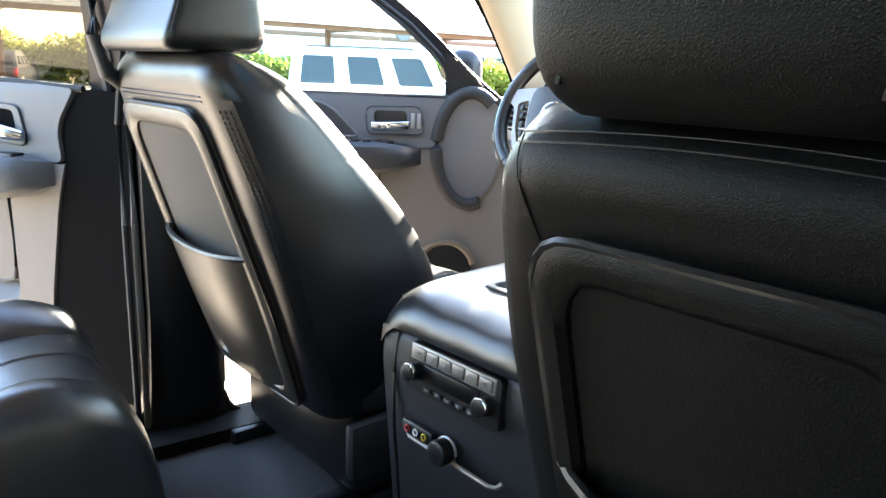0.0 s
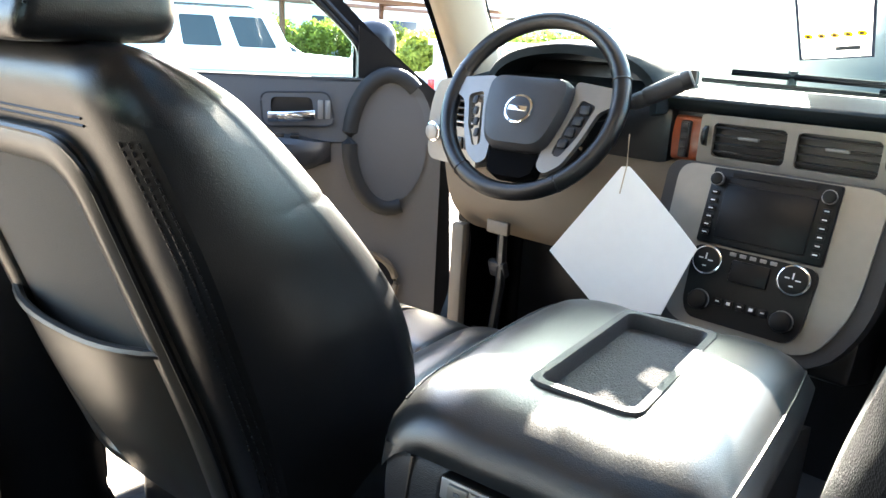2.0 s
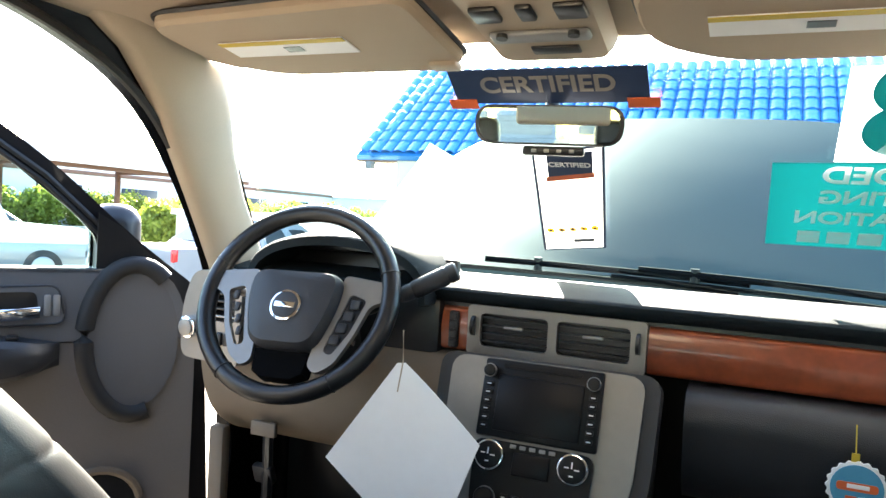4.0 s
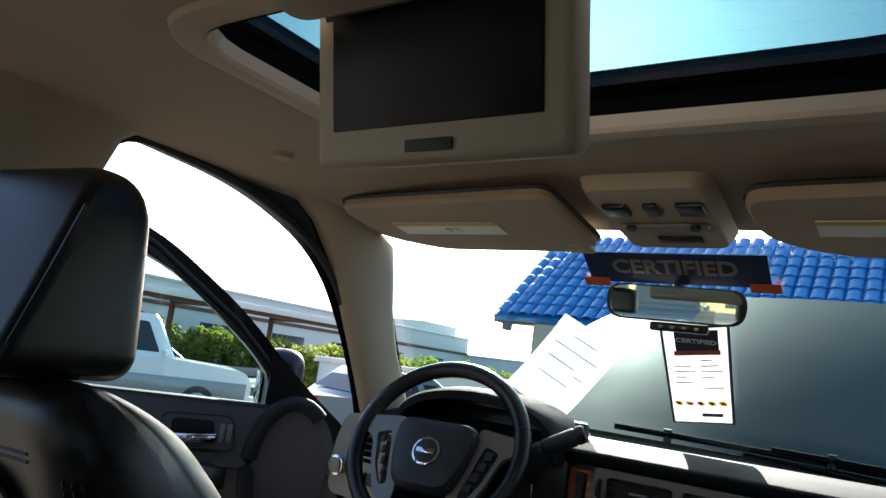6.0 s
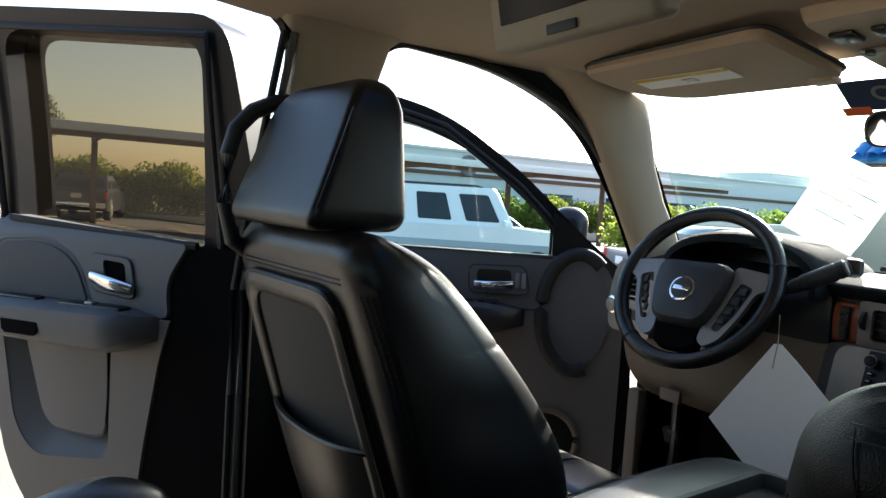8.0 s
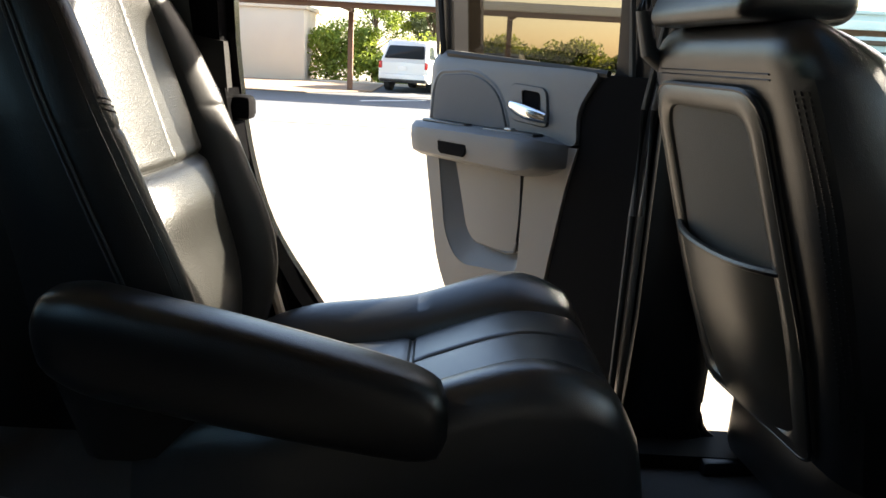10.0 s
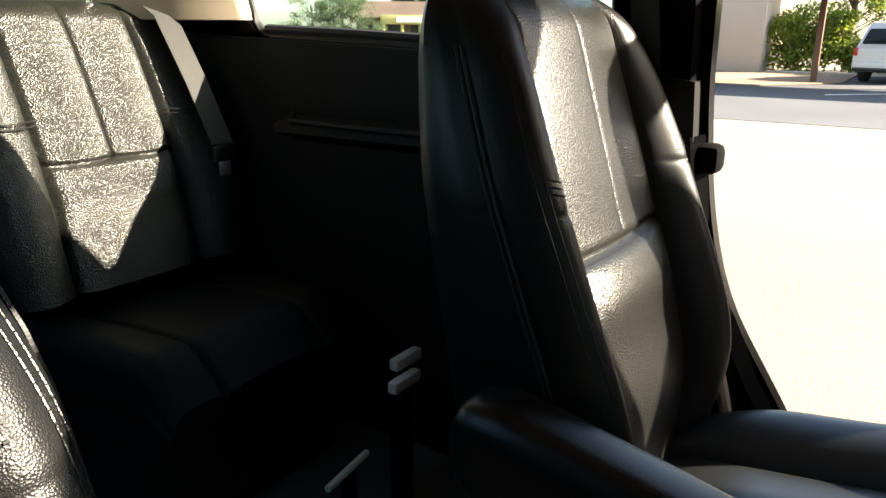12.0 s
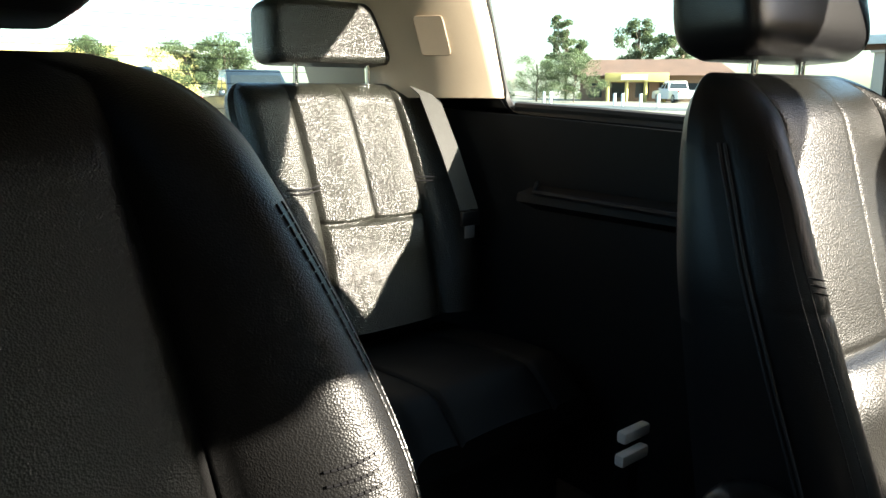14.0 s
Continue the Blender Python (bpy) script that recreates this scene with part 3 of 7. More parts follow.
def rear_seat(xc, flip, label):
    """Second-row captain's chair with a folding inboard armrest."""
    root = thing("captain_chair", pose(xc, 0, FLOOR), label, "car seat", "second-row seats")
    F = 1 if not flip else -1
    P = lambda x, y, z: (F * x, y, z - FLOOR)
    ax = lambda z: -0.355 - 0.17 * (z - 1.2)
    W = [(0, 0.45), (0.3, 0.53), (0.65, 0.53), (0.857, 0.465), (0.93, 0.43), (0.978, 0.39), (1.0, 0.34)] if flip else [(0, 0.41), (0.3, 0.485), (0.65, 0.49), (0.85, 0.45), (0.95, 0.40), (1.0, 0.37)]
    D = [(0, 0.145), (0.25, 0.175), (0.55, 0.148), (0.8, 0.125), (0.95, 0.11), (1.0, 0.10)]
    B = [(t, v * (1.4 if flip else 1.0)) for t, v in ((0, 0.035), (0.35, 0.06), (0.8, 0.035), (0.95, 0.012), (1.0, 0.004))]
    S = [(0, 0.15), (0.5, 0.165), (1, 0.135)]
    backrest = part("backrest", backrest_mesh(F, 0.93, 1.61, W, D, B, S, ax, 1.295, 1.372, rear=(0.05, 0.66, 2.2) if flip else (0.014, 0.88, 2.0), hind=-0.012 if flip else 0.022), GRAINED if flip else SIDELEATHER, root)
    if not flip:
        perforate(backrest, 0.15)
    edge_y = lambda z: ax(z) + curve(D, (z - 0.93) / 0.68) - 0.028 + curve(B, (z - 0.93) / 0.68) * 0.6
    for s in (-1, 1):
        for off in (0.0, 0.007, 0.030):
            part("stitch", bead([P(s * (curve(W, (z - 0.93) / 0.68) / 2 + 0.004), edge_y(z) - 0.012 - off, z) for z in [lerp(1.03, 1.535, k / 20) for k in range(21)]], 0.0018), DARK, backrest)
    def face(x, z):
        t = (z - 0.93) / 0.68
        hw, bol = curve(W, t) / 2, curve(B, t)
        s = min(curve(S, t), hw - 0.05)
        a = min(abs(x), hw - 0.0005)
        e = max(0, (a - hw + 0.045) / 0.045)
        return ax(z) + curve(D, t) + bol * math.sin(math.pi * 0.78 * max(0, (a - s) / (hw - s))) ** 0.9 - 0.045 * (1 - math.sqrt(max(0, 1 - e * e))) + 0.0008

    for s in (-1, 1):
        for off in (0.014, 0.021):
            bm = bmesh.new()
            for k in range(80):
                z = lerp(1.06, 1.53, k / 80)
                tube([P(s * (curve(W, (q - 0.93) / 0.68) / 2 - off), face(curve(W, (q - 0.93) / 0.68) / 2 - off, q), q) for q in (z, z + 0.0052)], 0.0006, bm, n=5)
            part("stitch", bm, LEATHER, backrest)
        for off in (0.0, 0.007, 0.014):
            bm = bmesh.new()
            for k in range(9):
                x0, x1 = lerp(0.195, 0.222, k / 9), lerp(0.195, 0.222, (k + 0.75) / 9)
                tube([P(s * x, face(x, 1.382 + off + 0.25 * (x - 0.17)), 1.382 + off + 0.25 * (x - 0.17)) for x in (x0, x1)], 0.0009, bm, n=5)
            part("stitch", bm, BLACK, backrest)
    # cushion
    CH = [(0, 0.11), (0.12, 0.148), (0.5, 0.192), (0.8, 0.255), (0.9, 0.246), (0.97, 0.185), (1, 0.10)]
    cushion = part("cushion", cushion_mesh(F, -0.22, 0.485, [(0, 0.40), (0.3, 0.50), (0.85, 0.50), (0.95, 0.47), (1, 0.43)], CH, [(0, 0.02), (0.3, 0.05), (0.75, 0.045), (1, 0.005)], 0.125, 0.80 - FLOOR, 0.15), SKYSHEEN, root)
    part("piping", bead([P(s2, y, z) for s2, y, z in [(0.246, lerp(0.0, 0.40, k / 10), 0.80 + curve(CH, (lerp(0.0, 0.40, k / 10) + 0.22) / 0.705) - 0.03) for k in range(11)]], 0.003), BLACK, cushion)
    part("valance", boxed((0, 0.14, 0.085), (0.46, 0.60, 0.13), 0.03), BLACK, root)
    # inboard armrest
    arm_y = [(-0.27, 0.02), (-0.255, 0.05), (-0.2, 0.066), (-0.08, 0.066), (0.06, 0.062), (0.16, 0.056), (0.195, 0.045), (0.207, 0.02)]
    rows = []
    for k in range(33):
        y = lerp(-0.27, 0.207, 0.5 - 0.5 * math.cos(math.pi * k / 32))
        r, zc = curve(arm_y, y), 1.135 - 0.20 * (y + 0.2)
        rows.append([(F * (0.29 + 0.042 * math.copysign(abs(math.cos(a)) ** 0.6, math.cos(a)) * (r / 0.055) ** 0.5), y, zc - FLOOR + r * math.copysign(abs(math.sin(a)) ** 0.7, math.sin(a))) for a in [2 * math.pi * q / 32 for q in range(32)]])
    part("armrest", loft(rows), LEATHER, root)
    # hardware under the seat
    for s in (-1, 1):
        part("leg_bracket", boxed((s * 0.17, -0.03, 0.045), (0.05, 0.55, 0.09), 0.01), BLACK, root)
        part("post", cyl(bmesh.new(), (s * 0.062, ax(1.63) + 0.045, 1.61 - FLOOR), 0.0065, 0.07, n=12), CHROME, root, "chrome headrest post")
    hr = part("headrest", headrest_mesh(0.32, 0.18, 0.13, 0.08, 0.88), LEATHER, root)
    hr.matrix_basis = pose(0, ax(1.65) + 0.05, 1.626 - FLOOR, 4, 0, 0)
    return root


rear_seat(-0.482, False, "black leather captain's chair beside the open rear door")
rear_seat(0.49, True, "black leather captain's chair with a sunlit bolster")


def third_seat(xc, flip):
    root = thing("third_row_seat", pose(xc, 0, FLOOR), "black leather third-row seat with ribbed panels", "car seat", "third-row seats")
    F = 1 if not flip else -1
    P = lambda x, y, z: (F * x, y, z - FLOOR)
    ax = lambda z: -1.33 - 0.30 * (z - 1.20)
    W = [(0, 0.50), (0.3, 0.53), (0.85, 0.525), (1.0, 0.50)]
    D = [(0, 0.12), (0.4, 0.13), (0.8, 0.11), (1.0, 0.085)]
    B = [(0, 0.03), (0.35, 0.045), (0.8, 0.03), (1.0, 0.01)]
    backrest = part("backrest", backrest_mesh(F, 1.08, 1.605, W, D, B, [(0, 0.138), (1, 0.136)], ax, 1.31, 1.38, top=0.045, edge=0.04, sink=0.012, mid=0.004, rib=0.017), LEATHER3, root)
    for s in (-1, 1):
        for off in (0.0, 0.009):
            part("stitch", bead([P(s * lerp(0.125, 0.235, k / 8), ax(1.38) + 0.128 + 0.038 * math.sin(math.pi * 0.78 * k / 8), 1.384 + off) for k in range(8)], 0.0016), BLACK, backrest)
    # cushion darker than its backrest: footwell shade put into the leather's colour
    part("cushion", cushion_mesh(F, -1.24, -0.80, [(0, 0.46), (1, 0.45)], [(0, 0.09), (0.8, 0.12), (1, 0.05)], [(0, 0.012), (1, 0.004)], 0.12, 0.93 - FLOOR), SHADELEATHER, root)
    part("seat_base", boxed((0, -1.05, 0.12), (0.42, 0.40, 0.24), 0.03), BLACK, root)
    for s in (-1, 1):
        part("post", cyl(bmesh.new(), (s * 0.096, ax(1.61) + 0.05, 1.61 - FLOOR), 0.0065, 0.09, n=12), CHROME, root, "chrome headrest post")
    hr = part("headrest", boxy_headrest(0.345, 0.142, 0.115, -0.012, 0.05, 0.03, 0.035), LEATHER3, root)
    hr.matrix_basis = pose(0, ax(1.64) + 0.05, 1.645 - FLOOR, 4, 0, 0)
    return root


third_seat(-0.435, False)
third_seat(0.42, True)


# ---- centre console ----
def console():
    root = thing("centre_console", pose(0.005, 1.045, FLOOR, 0, 0, 7) @ pose(-0.005, -1.045, 0), "black leather-topped centre console with a lidded tray", "console")
    LZ = [(0.80, 1.160), (0.806, 1.180), (0.825, 1.198), (0.86, 1.2115), (0.92, 1.2165), (1.12, 1.2185), (1.18, 1.2165), (1.215, 1.208), (1.24, 1.190), (1.252, 1.160)]
    LW = [(0.80, 0.165), (0.84, 0.178), (0.95, 0.184), (1.10, 0.186), (1.20, 0.181), (1.252, 0.168)]
    tx0, tx1, ty0, ty1 = -0.055, 0.065, 0.905, 1.178
    ys = [0.80, 0.803, 0.81, 0.82, 0.835, 0.855, 0.88, ty0, 0.95, 1.0, 1.05, 1.1, 1.15, ty1, 1.195, 1.21, 1.222, 1.232, 1.24, 1.246, 1.25, 1.252]
    us = [-1.0, -0.985, -0.95, -0.9, -0.82, -0.72, -0.6, -0.45, 0, 0, 0.15, 0.45, 0.6, 0.72, 0.82, 0.9, 0.95, 0.985, 1.0]
    bm = bmesh.new()
    grid = []
    for y in ys:
        hw, zz = curve(LW, y), curve(LZ, y)
        xs = [u * hw for u in us]
        xs[8], xs[9], xs[10] = tx0, tx0 + 0.06, tx1
        seam = 0.003 * (1 if y < ty0 or y > ty1 else 0)
        grid.append([bm.verts.new((x, y, zz - FLOOR - 0.040 * abs(x / hw) ** 7 - (seam if k in (8, 10) else 0))) for k, x in enumerate(xs)])
    for r in range(len(ys) - 1):
        for k in range(len(us) - 1):
            if not (ty0 <= ys[r] < ty1 and 8 <= k < 10):
                bm.faces.new((grid[r][k], grid[r][k + 1], grid[r + 1][k + 1], grid[r + 1][k]))
    rim = [grid[0][k] for k in range(len(us))] + [g[-1] for g in grid[1:]] + [grid[-1][k] for k in range(len(us) - 2, -1, -1)] + [g[0] for g in grid[-2:0:-1]]
    low = [bm.verts.new((v.co.x * 0.985, 1.026 + (v.co.y - 1.026) * 0.99, 1.150 - FLOOR)) for v in rim]
    for k in range(len(rim)):
        bm.faces.new((rim[k - 1], rim[k], low[k], low[k - 1]))
    lid = part("lid", bm, SKYSHEEN, root, angle=50)
    for s in (-1, 1):
        part("stitch", bead([(s * curve(LW, y) * 0.93, y, curve(LZ, y) - FLOOR - 0.0225) for y in [lerp(0.84, 1.22, k / 12) for k in range(13)]], 0.0016), BLACK, lid)
    # rear face and body
    bm = bmesh.new()
    prof = [(0.806, 1.149), (0.800, 1.10), (0.83, 0.80), (0.85, 0.70), (1.50, 0.70), (1.50, 0.98), (1.30, 1.06), (1.245, 1.149)]
    out = [(y, z - FLOOR) for y, z in prof]
    plate(rounded(out, 0.015, 3), [], lambda u, v, w: Vector((-0.16 + w, u, v)), 0.32, bm=bm)
    part("body", bm, DARK, root)
    # tray let into the lid
    zt = 1.2185 - FLOOR
    ow = rounded([(tx0 - 0.003, ty0 - 0.003), (tx1 + 0.003, ty0 - 0.003), (tx1 + 0.003, ty1 + 0.003), (tx0 - 0.003, ty1 + 0.003)], 0.022, 6)
    iw = rounded([(tx0 + 0.009, ty0 + 0.010), (tx1 - 0.009, ty0 + 0.010), (tx1 - 0.009, ty1 - 0.010), (tx0 + 0.009, ty1 - 0.010)], 0.014, 6)
    sc = lambda loop, k: [(0.005 + (u - 0.005) * k, 1.045 + (v - 1.045) * (1 + (k - 1) * 0.5)) for u, v in loop]
    rings = [[(u, v, z) for u, v in lp] for lp, z in ((ow, zt - 0.008), (ow, zt - 0.0015), (sc(ow, 0.98), zt + 0.001), (sc(iw, 1.03), zt + 0.001), (iw, zt - 0.002), (sc(iw, 0.97), zt - 0.022))]
    tray = part("tray", loft(rings, cap=False), DARK, lid, "dark plastic tray with a rounded rim")
    part("tray_liner", plate(sc(iw, 0.975), [], lambda u, v, w: Vector((u, v, zt - 0.024 + w)), 0.004), CARPET, tray, "grey carpet tray liner")
    # rear climate and audio panel
    pm = pose(0.003, 0.802, 1.112 - FLOOR, -6, 0, 0)
    face = part("control_panel", plate(rounded([(-0.094, -0.036), (0.094, -0.036), (0.090, 0.034), (-0.090, 0.034)], 0.008), [], lambda u, v, w: Vector((u, 0.002 - w, v)), 0.012), BLACK, root)
    face.matrix_basis = pm
    for k in range(6):
        bt = part("button", boxed((-0.065 + k * 0.026, -0.012, 0.021), (0.0235, 0.006, 0.017), 0.002), SPOKE, face)
        part("symbol", boxed((-0.065 + k * 0.026, -0.0152, 0.022), (0.007, 0.001, 0.004)), GREYINK if k in (0, 5) else SILVER, bt)
    part("display", boxed((0, -0.011, -0.004), (0.110, 0.004, 0.024), 0.002), SCREEN, face)
    for s in (-1, 1):
        kn = part("knob", cyl(bmesh.new(), (s * 0.071, -0.020, -0.006), 0.0125, 0.024, "y", 28, bevel=0.002), BLACK, face)
        part("knob_ring", cyl(bmesh.new(), (s * 0.071, -0.0265, -0.006), 0.0135, 0.006, "y", 28, bevel=0.002), CHROME, kn, "chrome knob ring")
        part("knob_face", cyl(bmesh.new(), (s * 0.071, -0.030, -0.006), 0.0108, 0.003, "y", 24, bevel=0.001), DARK, kn)
    for k in range(5):
        part("button", boxed((-0.044 + k * 0.022, -0.0115, -0.026), (0.015, 0.005, 0.007), 0.0015), DARK, face)
        part("symbol", boxed((-0.044 + k * 0.022, -0.0145, -0.026), (0.006, 0.001, 0.003)), SILVER, face)
    jack = part("jack_plate", boxed((-0.074, 0.008, -0.104), (0.068, 0.01, 0.022), 0.005), BLACK, face)
    for k, m in enumerate((mat("red_jack", (0.5, 0.03, 0.02), 0.4), mat("white_jack", (0.7, 0.7, 0.68), 0.4), mat("yellow_jack", (0.6, 0.45, 0.03), 0.4))):
        part("jack", tube([(-0.092 + k * 0.019 + 0.0045 * math.cos(a), 0.001, -0.104 + 0.0045 * math.sin(a)) for a in [2 * math.pi * q / 12 for q in range(12)]], 0.0016, n=6, closed=True), m, jack)
    cap = part("socket_cap", cyl(bmesh.new(), (-0.012, -0.002, -0.108), 0.019, 0.026, "y", 24, bevel=0.006), BLACK, face, "black power-socket cap")
    part("cap_ring", tube([(-0.012 + 0.0195 * math.cos(a), 0.008, -0.108 + 0.0195 * math.sin(a)) for a in [2 * math.pi * q / 20 for q in range(20)]], 0.0022, n=6, closed=True), SILVER, cap)
    # pale tube stands in for the highlight along the tray door's edge
    part("lip_highlight", tube([(-0.098, 0.010, -0.113), (-0.09, 0.006, -0.117), (0.075, 0.006, -0.121), (0.088, 0.008, -0.118), (0.094, 0.012, -0.110)], 0.0035, n=8), SPOKE, face, "pale grey tube painting the highlight on the tray door's edge")
    part("button_strip", boxed((-0.003, -0.0098, 0.021), (0.168, 0.003, 0.023), 0.002), SILVER, face, "pale grey button strip")
    part("panel_groove", tube([(u - 0.003, 0.000 + 0.10 * max(0, 1.10 - z), z - 1.112) for u, z in ((-0.128, 1.145), (-0.132, 1.08), (-0.130, 1.0), (-0.12, 0.93), (-0.11, 0.86))], 0.003, n=6), BLACK, face)
    return root


console()


# ---- dashboard ----
def along_x(profile, x0, x1, bm=None, steps=1):
    """A profile in (y, z) carried along x."""
    bm = bm or bmesh.new()
    return loft([[(lerp(x0, x1, k / steps), y, z) for y, z in profile] for k in range(steps + 1)], bm)


def dash():
    root = thing("dashboard", pose(0, 0, 0), "slate and black dashboard with red-brown wood trim", "dashboard", kind="structure")
    top = rounded([(2.08, 1.42), (2.08, 1.462), (1.80, 1.494), (1.65, 1.494), (1.575, 1.476), (1.60, 1.450), (1.80, 1.40)], [0, 0.01, 0.05, 0.05, 0.03, 0.02, 0], 4)
    rows = []
    for k in range(25):
        x = lerp(-0.765, 0.765, k / 24)
        cut = 2.03 - 0.26 * (x / 0.76) ** 2
        rows.append([(x, min(y, cut), z) for y, z in top])
    part("upper_pad", loft(rows), DASHTOP, root)
    band = [(1.70, 1.46), (1.605, 1.462), (1.597, 1.40), (1.60, 1.365), (1.70, 1.36)]
    part("backing", along_x(band, -0.75, 0.75), BLACK, root)
    wood = rounded([(1.606, 1.446), (1.592, 1.442), (1.584, 1.41), (1.588, 1.368), (1.604, 1.362)], 0.008, 3)
    part("wood_trim", along_x(wood, 0.134, 0.74), WOOD, root, "glossy red-brown wood veneer panel")
    part("wood_trim", along_x(wood, -0.235, -0.184), WOOD, root, "glossy red-brown wood veneer panel")
    low = rounded([(1.62, 1.36), (1.56, 1.355), (1.535, 1.32), (1.56, 1.22), (1.62, 1.16), (1.80, 1.15), (1.80, 1.36)], [0.01, 0.02, 0.04, 0.05, 0.05, 0, 0], 4)
    part("lower_pad", along_x(low, 0.20, 0.75), DARK, root)
    glove = rounded([(1.64, 1.15), (1.60, 1.13), (1.62, 0.98), (1.72, 0.92), (1.90, 0.92), (1.90, 1.15)], [0.01, 0.04, 0.06, 0.05, 0, 0], 4)
    part("glovebox", along_x(glove, 0.22, 0.74), BLACK, root)
    knee = rounded([(1.70, 1.37), (1.575, 1.36), (1.54, 1.30), (1.57, 1.18), (1.68, 1.10), (1.85, 1.10), (1.85, 1.37)], [0.01, 0.04, 0.08, 0.08, 0.06, 0, 0], 5)
    part("knee_panel", along_x(knee, -0.755, -0.21), TAUPE, root, "taupe knee panel")
    part("fuse_door", boxed((-0.61, 1.574, 1.155), (0.06, 0.012, 0.03), 0.003), TAUPE, root)
    part("firewall", boxed((0, 1.90, 1.06), (1.5, 0.06, 0.76)), BLACK, root)
    # centre stack, leaning back
    sm = pose(-0.018, 1.572, 1.362, -17, 0, 0)
    stack = part("centre_stack", plate(rounded([(-0.185, 0.0), (0.185, 0.0), (0.180, -0.20), (0.13, -0.29), (-0.13, -0.29), (-0.180, -0.20)], [0.03, 0.03, 0.06, 0.05, 0.05, 0.06], 5), [], lambda u, v, w: Vector((u, -w, v)), 0.05), DARK, root)
    stack.matrix_basis = sm
    part("stack_body", boxed((0, 0.10, -0.16), (0.33, 0.2, 0.28), 0.01), BLACK, stack)
    part("silver_trim", plate(rounded([(-0.162, -0.004), (0.162, -0.004), (0.156, -0.19), (0.115, -0.272), (-0.115, -0.272), (-0.156, -0.19)], [0.03, 0.03, 0.06, 0.04, 0.04, 0.06], 5), [], lambda u, v, w: Vector((u, -0.05 - w, v)), 0.006), SPOKE, stack, "satin grey surround")
    radio = part("radio", boxed((0, -0.059, -0.069), (0.198, 0.012, 0.126), 0.004), PIANO, stack)
    part("display", boxed((0, -0.0665, -0.076), (0.142, 0.004, 0.090), 0.002), SCREEN, radio)
    part("slot", boxed((0, -0.066, -0.016), (0.13, 0.003, 0.006)), SCREEN, radio)
    for s in (-1, 1):
        for k in range(6):
            bt = part("button", boxed((s * 0.086, -0.067, -0.048 - k * 0.0135), (0.012, 0.004, 0.008), 0.001), PIANO, radio)
            part("symbol", boxed((s * 0.086, -0.0692, -0.048 - k * 0.0135), (0.007, 0.001, 0.0018)), WHITE, bt)
        kb = part("knob", cyl(bmesh.new(), (s * 0.086, -0.072, -0.027), 0.010, 0.016, "y", 20, bevel=0.002), PIANO, radio)
        part("knob_ring", tube([(s * 0.086 + 0.0103 * math.cos(a), -0.076, -0.027 + 0.0103 * math.sin(a)) for a in [2 * math.pi * q / 20 for q in range(20)]], 0.0011, n=5, closed=True), SILVER, kb)
    hv = part("climate_panel", plate(rounded([(-0.099, -0.136), (0.099, -0.136), (0.094, -0.235), (0.08, -0.258), (-0.08, -0.258), (-0.094, -0.235)], 0.02), [], lambda u, v, w: Vector((u, -0.053 - w, v)), 0.010), PIANO, stack)
    part("display", boxed((0, -0.0645, -0.168), (0.06, 0.004, 0.036), 0.002), SCREEN, hv)
    for s in (-1, 1):
        part("dial_ring", cyl(bmesh.new(), (s * 0.068, -0.068, -0.160), 0.0245, 0.010, "y", 28, bevel=0.002), CHROME, hv, "chrome dial ring")
        dl = part("dial", cyl(bmesh.new(), (s * 0.068, -0.072, -0.160), 0.0215, 0.012, "y", 28, bevel=0.002), PIANO, hv)
        for dx, dz, w, h in ((0, 0.006, 0.002, 0.010), (0.008, 0, 0.008, 0.002), (-0.008, 0.002, 0.007, 0.002), (0, -0.010, 0.006, 0.002)):
            part("symbol", boxed((s * 0.068 + dx, -0.0786, -0.160 + dz), (w, 0.001, h)), WHITE, dl)
        kn = part("knob", cyl(bmesh.new(), (s * 0.066, -0.07, -0.226), 0.016, 0.018, "y", 24, bevel=0.003), PIANO, hv)
        part("knob_ring", tube([(s * 0.066 + 0.0165 * math.cos(a), -0.068, -0.226 + 0.0165 * math.sin(a)) for a in [math.pi * (q / 12 * 0.9 - 0.2) for q in range(13)]], 0.0012, n=5), SILVER, kn)
    for k in range(5):
        part("button", boxed((-0.032 + k * 0.016, -0.065, -0.142), (0.010, 0.004, 0.006), 0.001), SILVER, hv)
        bt = part("button", boxed((-0.036 + k * 0.018, -0.065, -0.222), (0.012, 0.005, 0.012), 0.001), PIANO, hv)
        part("symbol", boxed((-0.036 + k * 0.018, -0.0678, -0.221), (0.006, 0.001, 0.005 if k % 2 else 0.002)), WHITE, bt)
    # air vents in the middle
    vents = part("vent_surround", plate(rounded([(-0.182, 1.364), (0.132, 1.364), (0.132, 1.452), (-0.182, 1.452)], 0.008), [rounded([(-0.158, 1.380), (-0.034, 1.380), (-0.034, 1.439), (-0.158, 1.439)], 0.01), rounded([(-0.018, 1.380), (0.106, 1.380), (0.106, 1.439), (-0.018, 1.439)], 0.01)], lambda u, v, w: Vector((u, 1.592 - w, v)), 0.012), SPOKE, root, "satin grey vent surround")
    for x in (-0.096, 0.044):
        for k in range(4):
            part("slat", boxed((x, 1.592, 1.389 + k * 0.014), (0.122, 0.016, 0.003), 0.001), BLACK, vents)
        part("tab", boxed((x, 1.583, 1.417), (0.035, 0.012, 0.005), 0.0015), SILVER, vents)
        part("backing", boxed((x, 1.612, 1.416), (0.13, 0.004, 0.066)), BLACK, vents)
    for x in (-0.170, 0.119):
        part("thumbwheel", cyl(bmesh.new(), (x, 1.582, 1.415), 0.018, 0.006, "x", 18), BLACK, vents)
    # instrument hood
    rows = []
